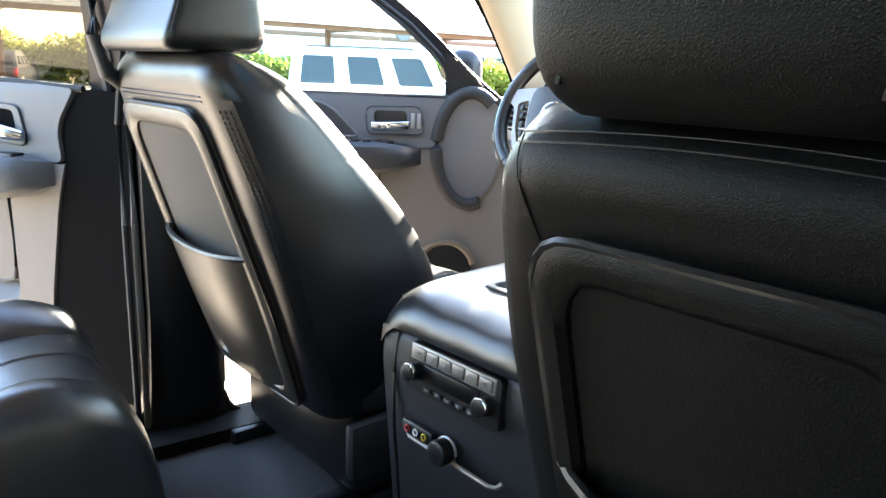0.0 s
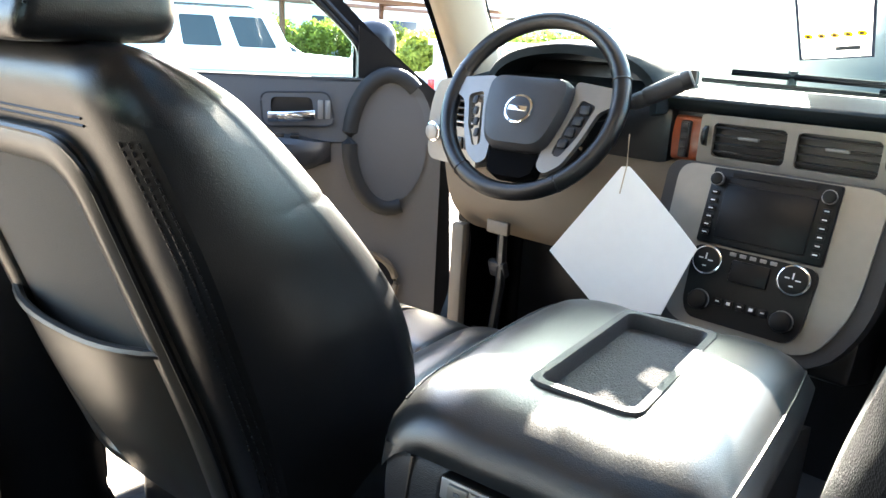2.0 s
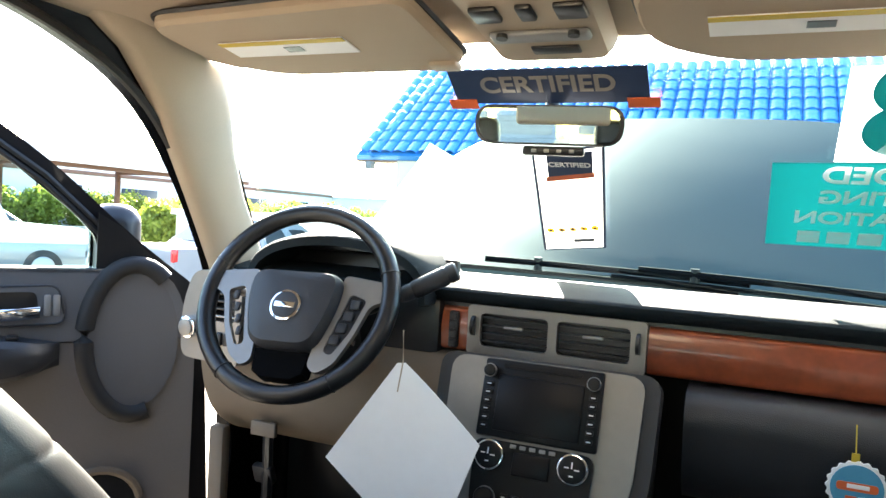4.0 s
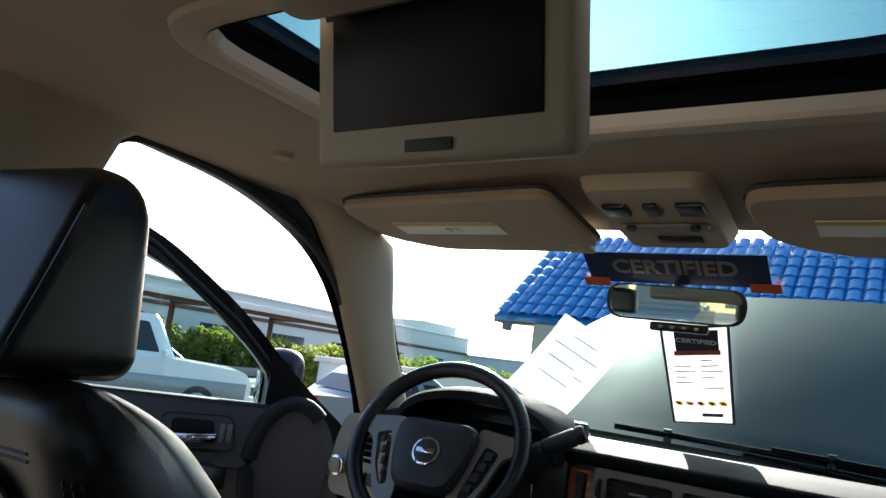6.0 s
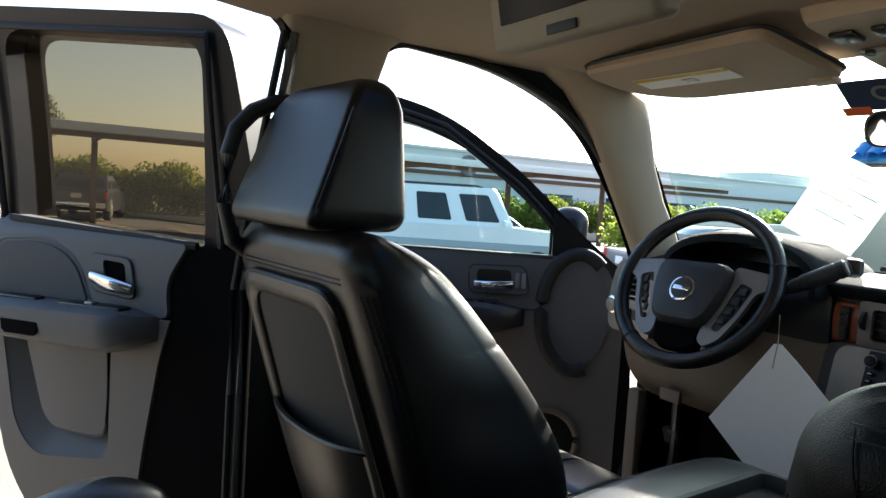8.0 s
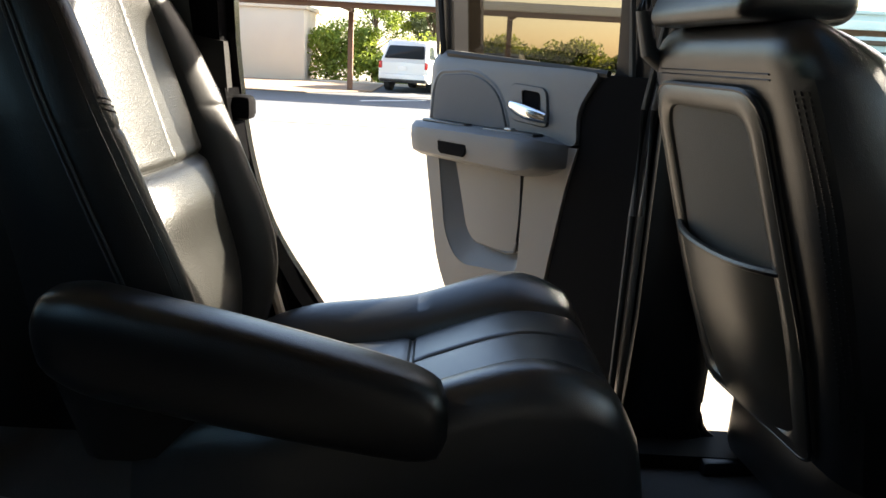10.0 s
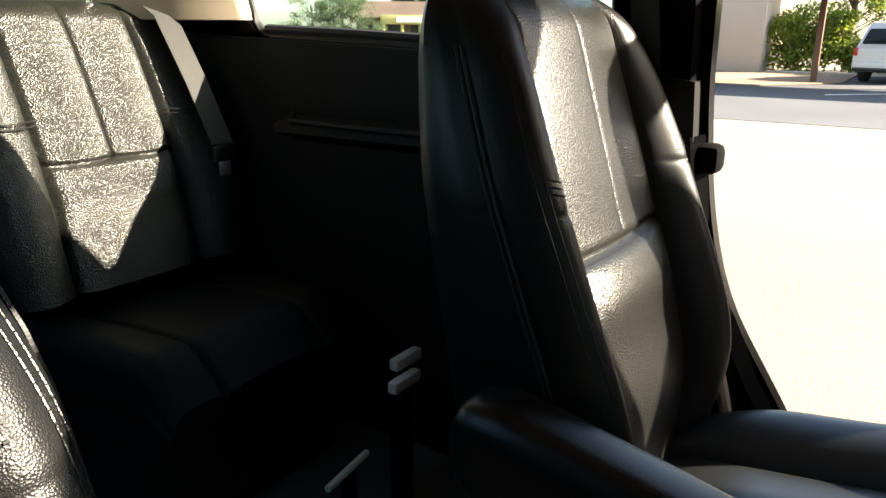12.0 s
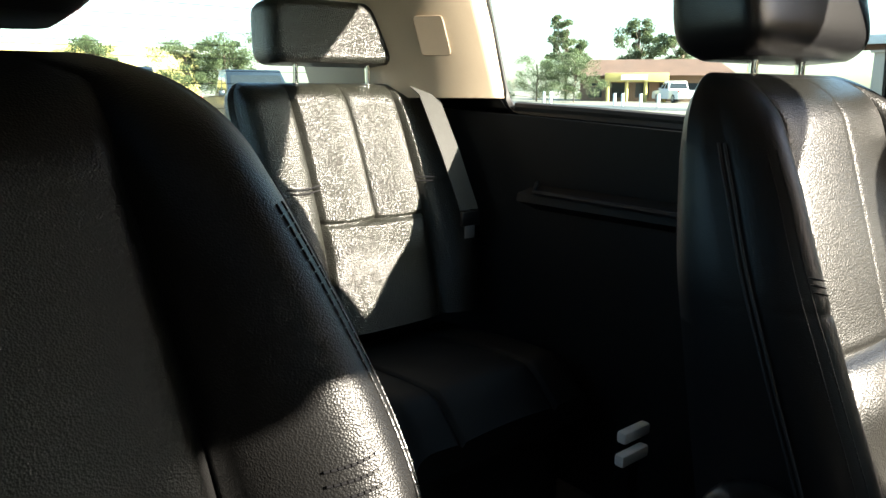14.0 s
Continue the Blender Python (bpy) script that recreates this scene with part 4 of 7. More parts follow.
    for y, k in [(1.555, 0.0), (1.565, 0.006), (1.60, 0.010), (1.70, 0.008), (1.82, -0.02)]:
        ring = [(-0.458 + (0.200 + k) * math.cos(a), y, 1.445 + (0.112 + k) * max(0, math.sin(a)) ** 0.68) for a in [math.pi * j / 20 for j in range(21)]]
        ring += [(-0.458 + (0.188 + k) * math.cos(a), y, 1.440 + (0.100 + k) * max(0, math.sin(a)) ** 0.68) for a in [math.pi * (20 - j) / 20 for j in range(21)]]
        rows.append(ring)
    part("instrument_hood", loft(rows), DASHTOP, root)
    part("instrument_face", boxed((-0.45, 1.70, 1.44), (0.40, 0.02, 0.17), 0.01), BLACK, root)
    part("binnacle", boxed((-0.45, 1.63, 1.40), (0.43, 0.10, 0.12), 0.02), BLACK, root)
    # left-hand end: vent and light switch
    ends = part("end_panel", plate(rounded([(-0.778, 1.296), (-0.628, 1.290), (-0.620, 1.470), (-0.745, 1.476), (-0.778, 1.40)], [0.025, 0.01, 0.02, 0.03, 0.06], 5), [rounded([(-0.722, 1.378), (-0.638, 1.374), (-0.636, 1.452), (-0.716, 1.456)], 0.01, 4)], lambda u, v, w: Vector((u, 1.62 - w + 0.12 * max(0, -0.70 - u), v)), 0.12), SPOKE, root, "satin grey end panel of the dashboard")
    part("vent_backing", boxed((-0.68, 1.55, 1.415), (0.10, 0.01, 0.10)), BLACK, ends)
    for k in range(5):
        part("slat", boxed((-0.679, 1.508, 1.386 + k * 0.015), (0.082, 0.014, 0.004), 0.001), SILVER if k in (0, 4) else BLACK, ends)
    part("light_switch", cyl(bmesh.new(), (-0.748, 1.500, 1.358), 0.023, 0.024, "y", 28, bevel=0.004), CHROME, ends, "chrome-rimmed round light switch")
    part("switch_face", cyl(bmesh.new(), (-0.748, 1.487, 1.358), 0.017, 0.004, "y", 24, bevel=0.001), SPOKE, ends)
    for k in range(3):
        part("button", boxed((-0.698 + k * 0.024, 1.499, 1.342), (0.018, 0.010, 0.026), 0.003), BLACK, ends)
    part("switch_bank", boxed((-0.209, 1.583, 1.404), (0.018, 0.012, 0.066), 0.003), BLACK, root)
    for k in range(4):
        part("rocker", boxed((-0.209, 1.577, 1.380 + k * 0.016), (0.013, 0.006, 0.012), 0.002), DARK, root)
    return root


dash()


# ---- steering wheel and column ----
def steering():
    root = thing("steering_wheel", pose(-0.452, 1.437, 1.447, -28, 0, 8), "dark grey leather steering wheel with silver spokes", "steering wheel")
    R = 0.173
    bm = bmesh.new()
    rings = []
    for k in range(48):
        a = 2 * math.pi * k / 48
        c, s = math.cos(a), math.sin(a)
        r = 0.0165
        rings.append([((R + r * math.cos(b)) * c, r * 1.05 * math.sin(b), (R + r * math.cos(b)) * s) for b in [2 * math.pi * j / 12 for j in range(12)]])
    rings.append(rings[0])
    rim = part("rim", loft(rings, bm, cap=False), LEATHER, root)
    for a in (-125, -55, 20, 160):
        c, s = math.cos(radians(a)), math.sin(radians(a))
        part("rim_seam", tube([((R + 0.0172 * math.cos(b)) * c, 0.0178 * math.sin(b), (R + 0.0172 * math.cos(b)) * s) for b in [2 * math.pi * j / 14 for j in range(14)]], 0.0012, n=5, closed=True), BLACK, rim)
    hub = rounded([(-0.088, 0.046), (0.088, 0.046), (0.084, -0.02), (0.060, -0.098), (-0.060, -0.098), (-0.084, -0.02)], [0.03, 0.03, 0.03, 0.03, 0.03, 0.03], 5)
    rows = [[(u * k, -w, v * k) for u, v in hub] for k, w in ((0.96, -0.03), (1.0, 0.0), (0.98, 0.018), (0.9, 0.028), (0.6, 0.034))]
    pad = part("airbag_pad", loft(rows), DARK, root, "dark grey airbag cover")
    part("emblem_ring", cyl(bmesh.new(), (0, -0.0345, -0.026), 0.0285, 0.006, "y", 32, bevel=0.002), CHROME, pad)
    part("emblem_disc", cyl(bmesh.new(), (0, -0.036, -0.026), 0.024, 0.006, "y", 32, bevel=0.001), DARK, pad, "dark round emblem")
    part("emblem_bar", boxed((0, -0.0395, -0.026), (0.038, 0.002, 0.010), 0.001), CHROME, pad)
    for s in (-1, 1):
        spoke = rounded([(s * 0.082, 0.050), (s * 0.168, 0.040), (s * 0.166, 0.008), (s * 0.140, -0.004), (s * 0.122, -0.060), (s * 0.098, -0.112), (s * 0.070, -0.132), (s * 0.052, -0.120), (s * 0.056, -0.078), (s * 0.083, -0.02)], 0.012, 4)
        win = rounded([(s * 0.102, 0.016), (s * 0.133, 0.006), (s * 0.114, -0.056), (s * 0.090, -0.098), (s * 0.074, -0.092), (s * 0.088, -0.04)], 0.009, 4)
        sp = part("spoke", plate(spoke, [win], lambda u, v, w: Vector((u, 0.006 - w, v)), 0.012), SPOKE, root, "satin grey spoke frame")
        if s > 0:
            part("switch_pad", plate(win, [], lambda u, v, w: Vector((u, 0.004 - w, v)), 0.007), BLACK, sp)
        for k in range(4):
            part("switch", boxed((s * (0.114 - k * 0.008), -0.006, -0.004 - k * 0.022), (0.019 if s > 0 else 0.011, 0.007, 0.018), 0.004), DARK, sp)
    part("lower_cover", loft([[(x * k, 0.004 + y, -0.115 + z * k) for x, z in ((-0.055, 0.02), (0.055, 0.02), (0.05, -0.02), (0.03, -0.032), (-0.03, -0.032), (-0.05, -0.02))] for k, y in ((1.0, 0.02), (1.0, 0.0), (0.92, -0.008))]), PITCH, pad)
    col = part("column", loft([[(r * math.cos(a), y, -0.02 + r * math.sin(a) * 0.9) for a in [2 * math.pi * k / 20 for k in range(20)]] for y, r in ((0.02, 0.055), (0.06, 0.07), (0.2, 0.075), (0.26, 0.07))]), BLACK, root)
    st = part("gear_lever", tube([(0.04, 0.07, 0.0), (0.12, 0.05, 0.012), (0.19, 0.04, 0.048)], 0.010, n=12), BLACK, root, "black column gear lever")
    part("lever_knob", loft([[Vector((0.17, 0.045, 0.038)) + Vector((0.100, -0.01, 0.056)) * t + Vector((0, math.cos(a), 0)) * r + Vector((-0.5, 0, 0.85)) * math.sin(a) * r for a in [2 * math.pi * k / 16 for k in range(16)]] for t, r in ((0, 0.010), (0.08, 0.0145), (0.2, 0.0155), (0.24, 0.0142), (0.28, 0.0168), (0.80, 0.0176), (0.83, 0.016), (0.87, 0.018), (0.97, 0.0172), (1.0, 0.013))]), DARK, st)
    part("stalk", tube([(-0.04, 0.06, 0.0), (-0.17, 0.05, 0.03)], 0.008, n=10), BLACK, root)
    part("key", boxed((0.105, 0.03, -0.05), (0.004, 0.035, 0.022), 0.001), CHROME, root)
    return root


steering()
tag = thing("paper_tag", pose(-0.222, 1.400, 1.372), "blank white paper sheet hanging from the ignition key", "paper")
part("sheet", plate([(-0.012, -0.006), (0.002, -0.004), (0.139, -0.113), (0.132, -0.130), (0.092, -0.240), (-0.028, -0.262), (-0.127, -0.176)], [], lambda u, v, w: Vector((u, 0.012 * math.sin(u * 14 + 1) - w, v)), 0.0012, [((1, 0, 0), k * 0.02) for k in range(-6, 7)]), PAPER, tag)
part("string", tube([(0, 0, 0.05), (0.004, -0.004, 0.0), (-0.005, 0, -0.05)], 0.0012, n=5), BEIGEP, tag)


# ---- doors ----
def door_matrix(hinge, angle):
    """Local x runs from the hinge along the door, y towards the cabin."""
    c, s = math.cos(radians(angle)), math.sin(radians(angle))
    return Matrix(((-s, c, 0, hinge[0]), (-c, -s, 0, hinge[1]), (0, 0, 1, 0), (0, 0, 0, 1)))


def door_handle(root, hu, hz, front):
    bz = part("handle_bezel", plate(rounded([(hu - 0.09, hz - 0.03), (hu + 0.08, hz - 0.035), (hu + 0.085, hz + 0.045), (hu - 0.075, hz + 0.05)], 0.022), [rounded([(hu - 0.04, hz - 0.018), (hu + 0.06, hz - 0.020), (hu + 0.062, hz + 0.034), (hu - 0.035, hz + 0.036)], 0.014)], lambda u, v, w: Vector((u, 0.012 + w, v)), 0.010), MIDGREY, root)
    part("bezel_edge", tube([(u, 0.021, v) for u, v in rounded([(hu - 0.09, hz - 0.03), (hu + 0.08, hz - 0.035), (hu + 0.085, hz + 0.045), (hu - 0.075, hz + 0.05)], 0.022)], 0.0025, n=6, closed=True), DARK, bz)
    part("handle_cup", boxed((hu + 0.010, 0.014, hz + 0.008), (0.104, 0.004, 0.058), 0.001), BLACK, bz)
    part("handle", loft([[(hu - 0.042 + 0.11 * t, 0.024 + 0.014 * math.sin(math.pi * t) + 0.006 * math.cos(b), hz - 0.006 + 0.012 * math.sin(b) - 0.006 * t) for b in [2 * math.pi * j / 10 for j in range(10)]] for t in [k / 6 for k in range(7)]]), CHROME, bz, "chrome door handle")
    if front:
        for k in range(2):
            part("lock_switch", boxed((hu - 0.055 - k * 0.017, 0.024, hz + 0.008), (0.013, 0.006, 0.045), 0.003), SILVER, bz)


def tall_handle(root, hu, hz):
    """A tall bezel with a pull cup above a broad chrome lever."""
    out = rounded([(hu - 0.064, hz - 0.050), (hu + 0.056, hz - 0.040), (hu + 0.064, hz + 0.046), (hu - 0.048, hz + 0.040)], 0.020, 5)
    cup = rounded([(hu - 0.040, hz - 0.018), (hu + 0.020, hz - 0.014), (hu + 0.028, hz + 0.034), (hu - 0.034, hz + 0.030)], 0.012, 4)
    bz = part("handle_bezel", plate(out, [cup], lambda u, v, w: Vector((u, 0.018 + w, v)), 0.008), MIDGREY, root)
    part("bezel_edge", tube([(u, 0.0225, v) for u, v in out], 0.0028, n=6, closed=True), DARK, bz)
    part("handle_cup", plate(cup, [], lambda u, v, w: Vector((u, 0.019 + w, v)), 0.003), PITCH, bz)
    rows = []
    for k in range(9):
        t = k / 8
        r = 0.0165 * (0.75 + 0.25 * math.sin(math.pi * t))
        c = Vector((lerp(hu - 0.060, hu + 0.056, t), 0.030 + 0.012 * math.sin(math.pi * t), lerp(hz - 0.028, hz - 0.006, t)))
        rows.append([c + Vector((0, 0.007 * math.cos(b), r * math.sin(b))) for b in [2 * math.pi * j / 12 for j in range(12)]])
    part("handle", loft(rows), CHROME, bz, "broad chrome door handle")


def armrest(root, a0, a1, ztop, zbot, depth, m):
    rows = []
    for k in range(17):
        t = k / 16
        u = lerp(a0, a1, t)
        q = min(1, t / 0.16)
        dep = depth * math.sin(math.pi / 2 * q) ** 0.55 * (1 if t < 0.93 else 1 - (t - 0.93) * 4) + 0.003
        zt, zb = ztop - 0.02 * (1 - q) - 0.008 * t, zbot + 0.03 * (1 - q) + 0.006 * t
        rows.append([(u, 0.010, zt), (u, 0.012 + dep * 0.8, zt), (u, 0.012 + dep * 0.96, zt - 0.012), (u, 0.012 + dep, (zt + zb) / 2 + 0.008), (u, 0.012 + dep * 0.9, zb + 0.014), (u, 0.012 + dep * 0.6, zb), (u, 0.010, zb - 0.006)])
    arm = part("armrest", loft(rows), m, root)
    part("armrest_gap", tube([(lerp(lerp(a0, a1, 0.2), lerp(a0, a1, 0.92), k / 10), 0.012 + depth - 0.001, lerp(ztop, zbot, 0.42)) for k in range(11)], 0.002, n=5), BLACK, arm)
    return arm


def front_door():
    root = thing("door_1", door_matrix((-0.86, 1.70), 38), "black front door standing ajar, grey inner trim", "car door", kind="structure")
    belt, L = 1.444, 0.98
    lean = lambda z: 0.10 * max(0, (z - belt) / 0.45) ** 1.2
    f = lambda u, v, w: Vector((u, lean(v) - w, v))
    outer = rounded([(-0.02, 0.66), (L, 0.66), (L + 0.01, belt), (L - 0.04, 1.885), (0.76, 1.885), (0.56, 1.83), (0.335, 1.675), (0.185, 1.53), (0.02, 1.40)], [0.08, 0.1, 0.02, 0.08, 0.1, 0.2, 0.2, 0.1, 0.05], 5)
    win = rounded([(0.25, belt + 0.004), (L - 0.05, belt + 0.004), (L - 0.09, 1.815), (0.70, 1.815), (0.50, 1.742), (0.30, 1.575), (0.25, 1.52)], [0.005, 0.02, 0.06, 0.1, 0.2, 0.05, 0.02], 5)
    part("shell", plate(outer, [win], lambda u, v, w: f(u, v, w + 0.02), 0.11, CUTS), PAINT, root, "black painted door shell")
    part("sail_panel", plate([(0.10, belt), (0.25, belt), (0.25, 1.575), (0.20, 1.545)], [], lambda u, v, w: f(u, v, -w + 0.021), 0.02, CUTS), BLACK, root)
    pane = part("pane", plate(win, [], lambda u, v, w: f(u, v, w + 0.07), 0.004, CUTS), PANE, root)
    pane.visible_shadow = False
    for off in (0.012, 0.03):
        part("frame_seal", tube([f(u, v, 0.014) for u, v in [(L - 0.06 - off, 1.45), (L - 0.10 - off, 1.82 - off * 0.3), (0.74, 1.862 - off), (0.565, 1.812 - off), (0.35, 1.66 - off), (0.21, 1.525 - off)]], 0.006, n=6), RUBBER, root)
    part("weatherstrip", boxed((0.60, 0.004, belt + 0.004), (0.72, 0.02, 0.014), 0.004), RUBBER, root)
    up = rounded([(0.04, 1.300), (L - 0.02, 1.30), (L - 0.02, belt), (0.10, belt + 0.012)], [0.03, 0.02, 0.02, 0.06], 4)
    part("upper_trim", plate(up, [], lambda u, v, w: Vector((u, -0.02 + w, v)), 0.034), MIDGREY, root)
    lo = rounded([(0.04, 0.70), (L - 0.02, 0.70), (L - 0.02, 1.296), (0.04, 1.296)], [0.08, 0.06, 0.0, 0.0], 4)
    lowp = part("lower_panel", plate(lo, [], lambda u, v, w: Vector((u, -0.02 + w, v)), 0.028), LIGHTGREY, root, "light grey lower door panel")
    part("panel_gap", tube([(0.44, 0.009, 1.22), (0.435, 0.009, 1.05), (0.40, 0.009, 0.92)], 0.003, n=6), DARK, lowp)
    # scooped arch round the mirror switch and tweeter
    cu, cz = 0.17, 1.30
    arch = [(cu + 0.10 * math.cos(a), 0.012, cz + 0.165 * math.sin(a)) for a in [math.pi * (0.30 + 1.30 * k / 24) for k in range(25)]]
    part("speaker_arch", tube([(2 * cu - x + 0.0, y, z) for x, y, z in arch], 0.020, n=10), RUBBER, root)
    part("arch_field", plate([(2 * cu - cu - 0.092 * math.cos(a), cz + 0.152 * math.sin(a)) for a in [2 * math.pi * k / 32 for k in range(32)]], [], lambda u, v, w: Vector((u, 0.008 + w, v)), 0.008), GREYCLOTH, root)
    arm = armrest(root, 0.315, L - 0.06, 1.318, 1.225, 0.085, DARK)
    for k in range(4):
        part("switch", boxed((0.40 + k * 0.035, 0.06, 1.318), (0.022, 0.03, 0.010), 0.003), BLACK, arm)
    ins = rounded([(0.50, 1.325), (0.90, 1.325), (0.90, 1.425), (0.60, 1.43)], [0.02, 0.03, 0.03, 0.09], 5)
    part("trim_insert", plate(ins, [], lambda u, v, w: Vector((u, 0.013 + w, v)), 0.004), DARK, root)
    part("insert_edge", tube([(u, 0.017, v) for u, v in ins], 0.004, n=6, closed=True), MIDGREY, root)
    door_handle(root, 0.395, 1.37, True)
    part("speaker_ring", tube([(0.23 + 0.085 * math.cos(a), 0.014, 0.93 + 0.085 * math.sin(a)) for a in [2 * math.pi * k / 28 for k in range(28)]], 0.009, n=8, closed=True), TAUPE, root)
    part("speaker_grille", cyl(bmesh.new(), (0.23, 0.010, 0.93), 0.08, 0.008, "y", 28), BLACK, root)
    mirror = part("wing_mirror", boxed((0.20, -0.22, 1.50), (0.11, 0.20, 0.19), 0.045, 4), BLACK, root, "black wing mirror")
    part("mirror_glass", boxed((0.256, -0.22, 1.50), (0.004, 0.16, 0.145), 0.001), MIRROR, mirror)


def rear_door():
    root = thing("door_2", door_matrix((-0.93, 0.66), 48), "black rear door standing open, grey inner trim", "car door", kind="structure")
    L = 0.80
    belt = lambda u: 1.452 + 0.055 * (u - 0.17)
    lean = lambda z: 0.10 * max(0, (z - 1.45) / 0.45) ** 1.2
    f = lambda u, v, w: Vector((u, lean(v) - w, v))
    outer = rounded([(0.0, 0.66), (0.58, 0.66), (0.70, 0.86), (0.765, 1.25), (0.775, 1.49), (0.725, 1.965), (0.065, 1.935), (0.02, 1.45)], [0.1, 0.15, 0.15, 0.1, 0.02, 0.08, 0.08, 0.02], 5)
    win = rounded([(0.17, belt(0.17)), (0.70, belt(0.7)), (0.655, 1.915), (0.13, 1.888)], [0.01, 0.01, 0.06, 0.06], 5)
    part("shell", plate(outer, [win], lambda u, v, w: f(u, v, w + 0.02), 0.11, CUTS), PAINT, root, "black painted door shell")
    pane = part("pane", plate(win, [], lambda u, v, w: f(u, v, w + 0.07), 0.004, CUTS), TINT, root, "tinted window pane")
    pane.visible_shadow = False
    part("weatherstrip", tube([(u, 0.006, belt(u) + 0.003) for u in (0.17, 0.4, 0.7)], 0.009, n=6), RUBBER, root)
    part("frame_seal", tube([f(0.735, 1.47, 0.01), f(0.695, 1.92, 0.01), f(0.11, 1.895, 0.01), f(0.12, 1.45, 0.01)], 0.009, n=6), RUBBER, root)
    # near-black plate painting the deep shade between door and pillar
    part("hinge_shade", plate(rounded([(0.0, 0.70), (0.31, 0.70), (0.285, 0.97), (0.248, 1.20), (0.226, 1.285), (0.234, 1.369), (0.18, 1.455), (0.03, 1.45)], 0.04), [], lambda u, v, w: Vector((u, -0.02 + w, v)), 0.03), PITCH, root)
    up = rounded([(0.230, 1.288), (0.785, 1.288), (0.782, 1.42), (0.752, 1.494), (0.185, 1.456), (0.240, 1.369)], [0.02, 0.02, 0.06, 0.035, 0.02, 0.06], 5)
    face = lambda u, v, w: Vector((u, -0.02 + w - 0.030 * max(0, (v - 1.44) / 0.055) ** 2 - 0.030 * max(0, (u - 0.72) / 0.065) ** 2, v))
    part("upper_trim", plate(up, [], face, 0.040, [((0, 1, 0), z) for z in (1.44, 1.455, 1.47, 1.482)] + [((1, 0, 0), u) for u in (0.72, 0.74, 0.755, 0.77)]), MIDGREY, root)
    lo = rounded([(0.318, 0.72), (0.56, 0.72), (0.69, 0.87), (0.765, 1.20), (0.775, 1.284), (0.228, 1.284), (0.252, 1.20), (0.290, 0.975)], [0.04, 0.12, 0.1, 0.05, 0.0, 0.0, 0.05, 0.05], 4)
    hole = rounded([(0.385, 0.940), (0.605, 0.915), (0.668, 0.985), (0.712, 1.215), (0.385, 1.215)], [0.03, 0.06, 0.06, 0.01, 0.01], 5)
    pk = rounded([(0.402, 0.984), (0.560, 0.990), (0.592, 1.020), (0.662, 1.212), (0.400, 1.212)], [0.028, 0.03, 0.03, 0.01, 0.01], 5)
    lowp = part("lower_panel", plate(lo, [hole], lambda u, v, w: Vector((u, -0.02 + w, v)), 0.036), LIGHTGREY, root, "light grey lower door panel")
    part("pocket_scoop", loft([[(u, 0.0145, v) for u, v in hole], [(u, -0.026, v) for u, v in pk]], cap=False), MIDGREY, lowp, "sloped grey map pocket scoop")
    part("pocket_panel", plate(pk, [], lambda u, v, w: Vector((u, -0.028 + w + 0.010 * max(0, 1 - ((u - 0.50) / 0.16) ** 2), v)), 0.026, [((1, 0, 0), u) for u in (0.45, 0.5, 0.55, 0.6)]), LIGHTGREY, lowp)
    part("pocket_edge", tube([(0.402, 0.004, 1.20), (0.401, 0.004, 1.02), (0.408, 0.004, 0.992), (0.43, 0.004, 0.984), (0.56, 0.002, 0.990)], 0.0045, n=6), DARK, lowp)
    arm = armrest(root, 0.255, 0.752, 1.308, 1.205, 0.098, MIDGREY)
    # no real hollow: a black pad paints the shade of the pull recess
    part("cup_shade", loft([[(0.556 + x * k, y, 1.249 + z * k) for x, z in ((-0.054, 0.018), (0.054, 0.018), (0.050, -0.010), (0.040, -0.018), (-0.040, -0.018), (-0.050, -0.010))] for y, k in ((0.100, 1.0), (0.1125, 1.0), (0.1128, 0.9))]), PITCH, arm, "black raised pad painted as the shade inside a pull cup")
    part("switch_plate", boxed((0.400, 0.055, 1.303), (0.17, 0.040, 0.012), 0.004), BLACK, arm)
    part("switch", boxed((0.405, 0.060, 1.311), (0.024, 0.018, 0.008), 0.003), SILVER, arm)
    part("tray", boxed((0.640, 0.055, 1.304), (0.17, 0.030, 0.010), 0.004), BLACK, arm)
    tall_handle(root, 0.380, 1.373)
    ins = rounded([(0.453, 1.305), (0.735, 1.305), (0.728, 1.39), (0.708, 1.424), (0.575, 1.434), (0.490, 1.395)], [0.01, 0.01, 0.03, 0.03, 0.05, 0.05], 5)
    part("trim_insert", plate(ins, [], lambda u, v, w: Vector((u, 0.014 + w, v)), 0.010), GREYCLOTH, root, "grey padded door insert")
    part("insert_edge", tube([(u, 0.0205, v) for u, v in ins], 0.0035, n=6, closed=True), DARK, root)
    big = [(0.595 + (u - 0.595) * 1.09, 1.36 + (v - 1.36) * 1.16) for u, v in ins]
    part("insert_border", tube([(u, 0.0165, v) for u, v in big], 0.0065, n=6, closed=True), MIDGREY, root)
    part("lock_knob", cyl(bmesh.new(), (0.738, 0.0, 1.497), 0.006, 0.035, "z", 10), CHROME, root)


front_door()
rear_door()


# ---- pillars and trim on the body side ----
def trim_strip(name, pts, w, d, m, label):
    """A padded strip along points, turned towards the cabin."""
    rows = []
    for p, ww in zip(pts, w):
        p = Vector(p)
        rows.append([(p.x + d * math.sin(a) ** 0.6, p.y + ww * math.cos(a), p.z) for a in [math.pi * k / 10 for k in range(11)]])
    return tagged(part(name, loft(rows), m), label, "trim", kind="structure")


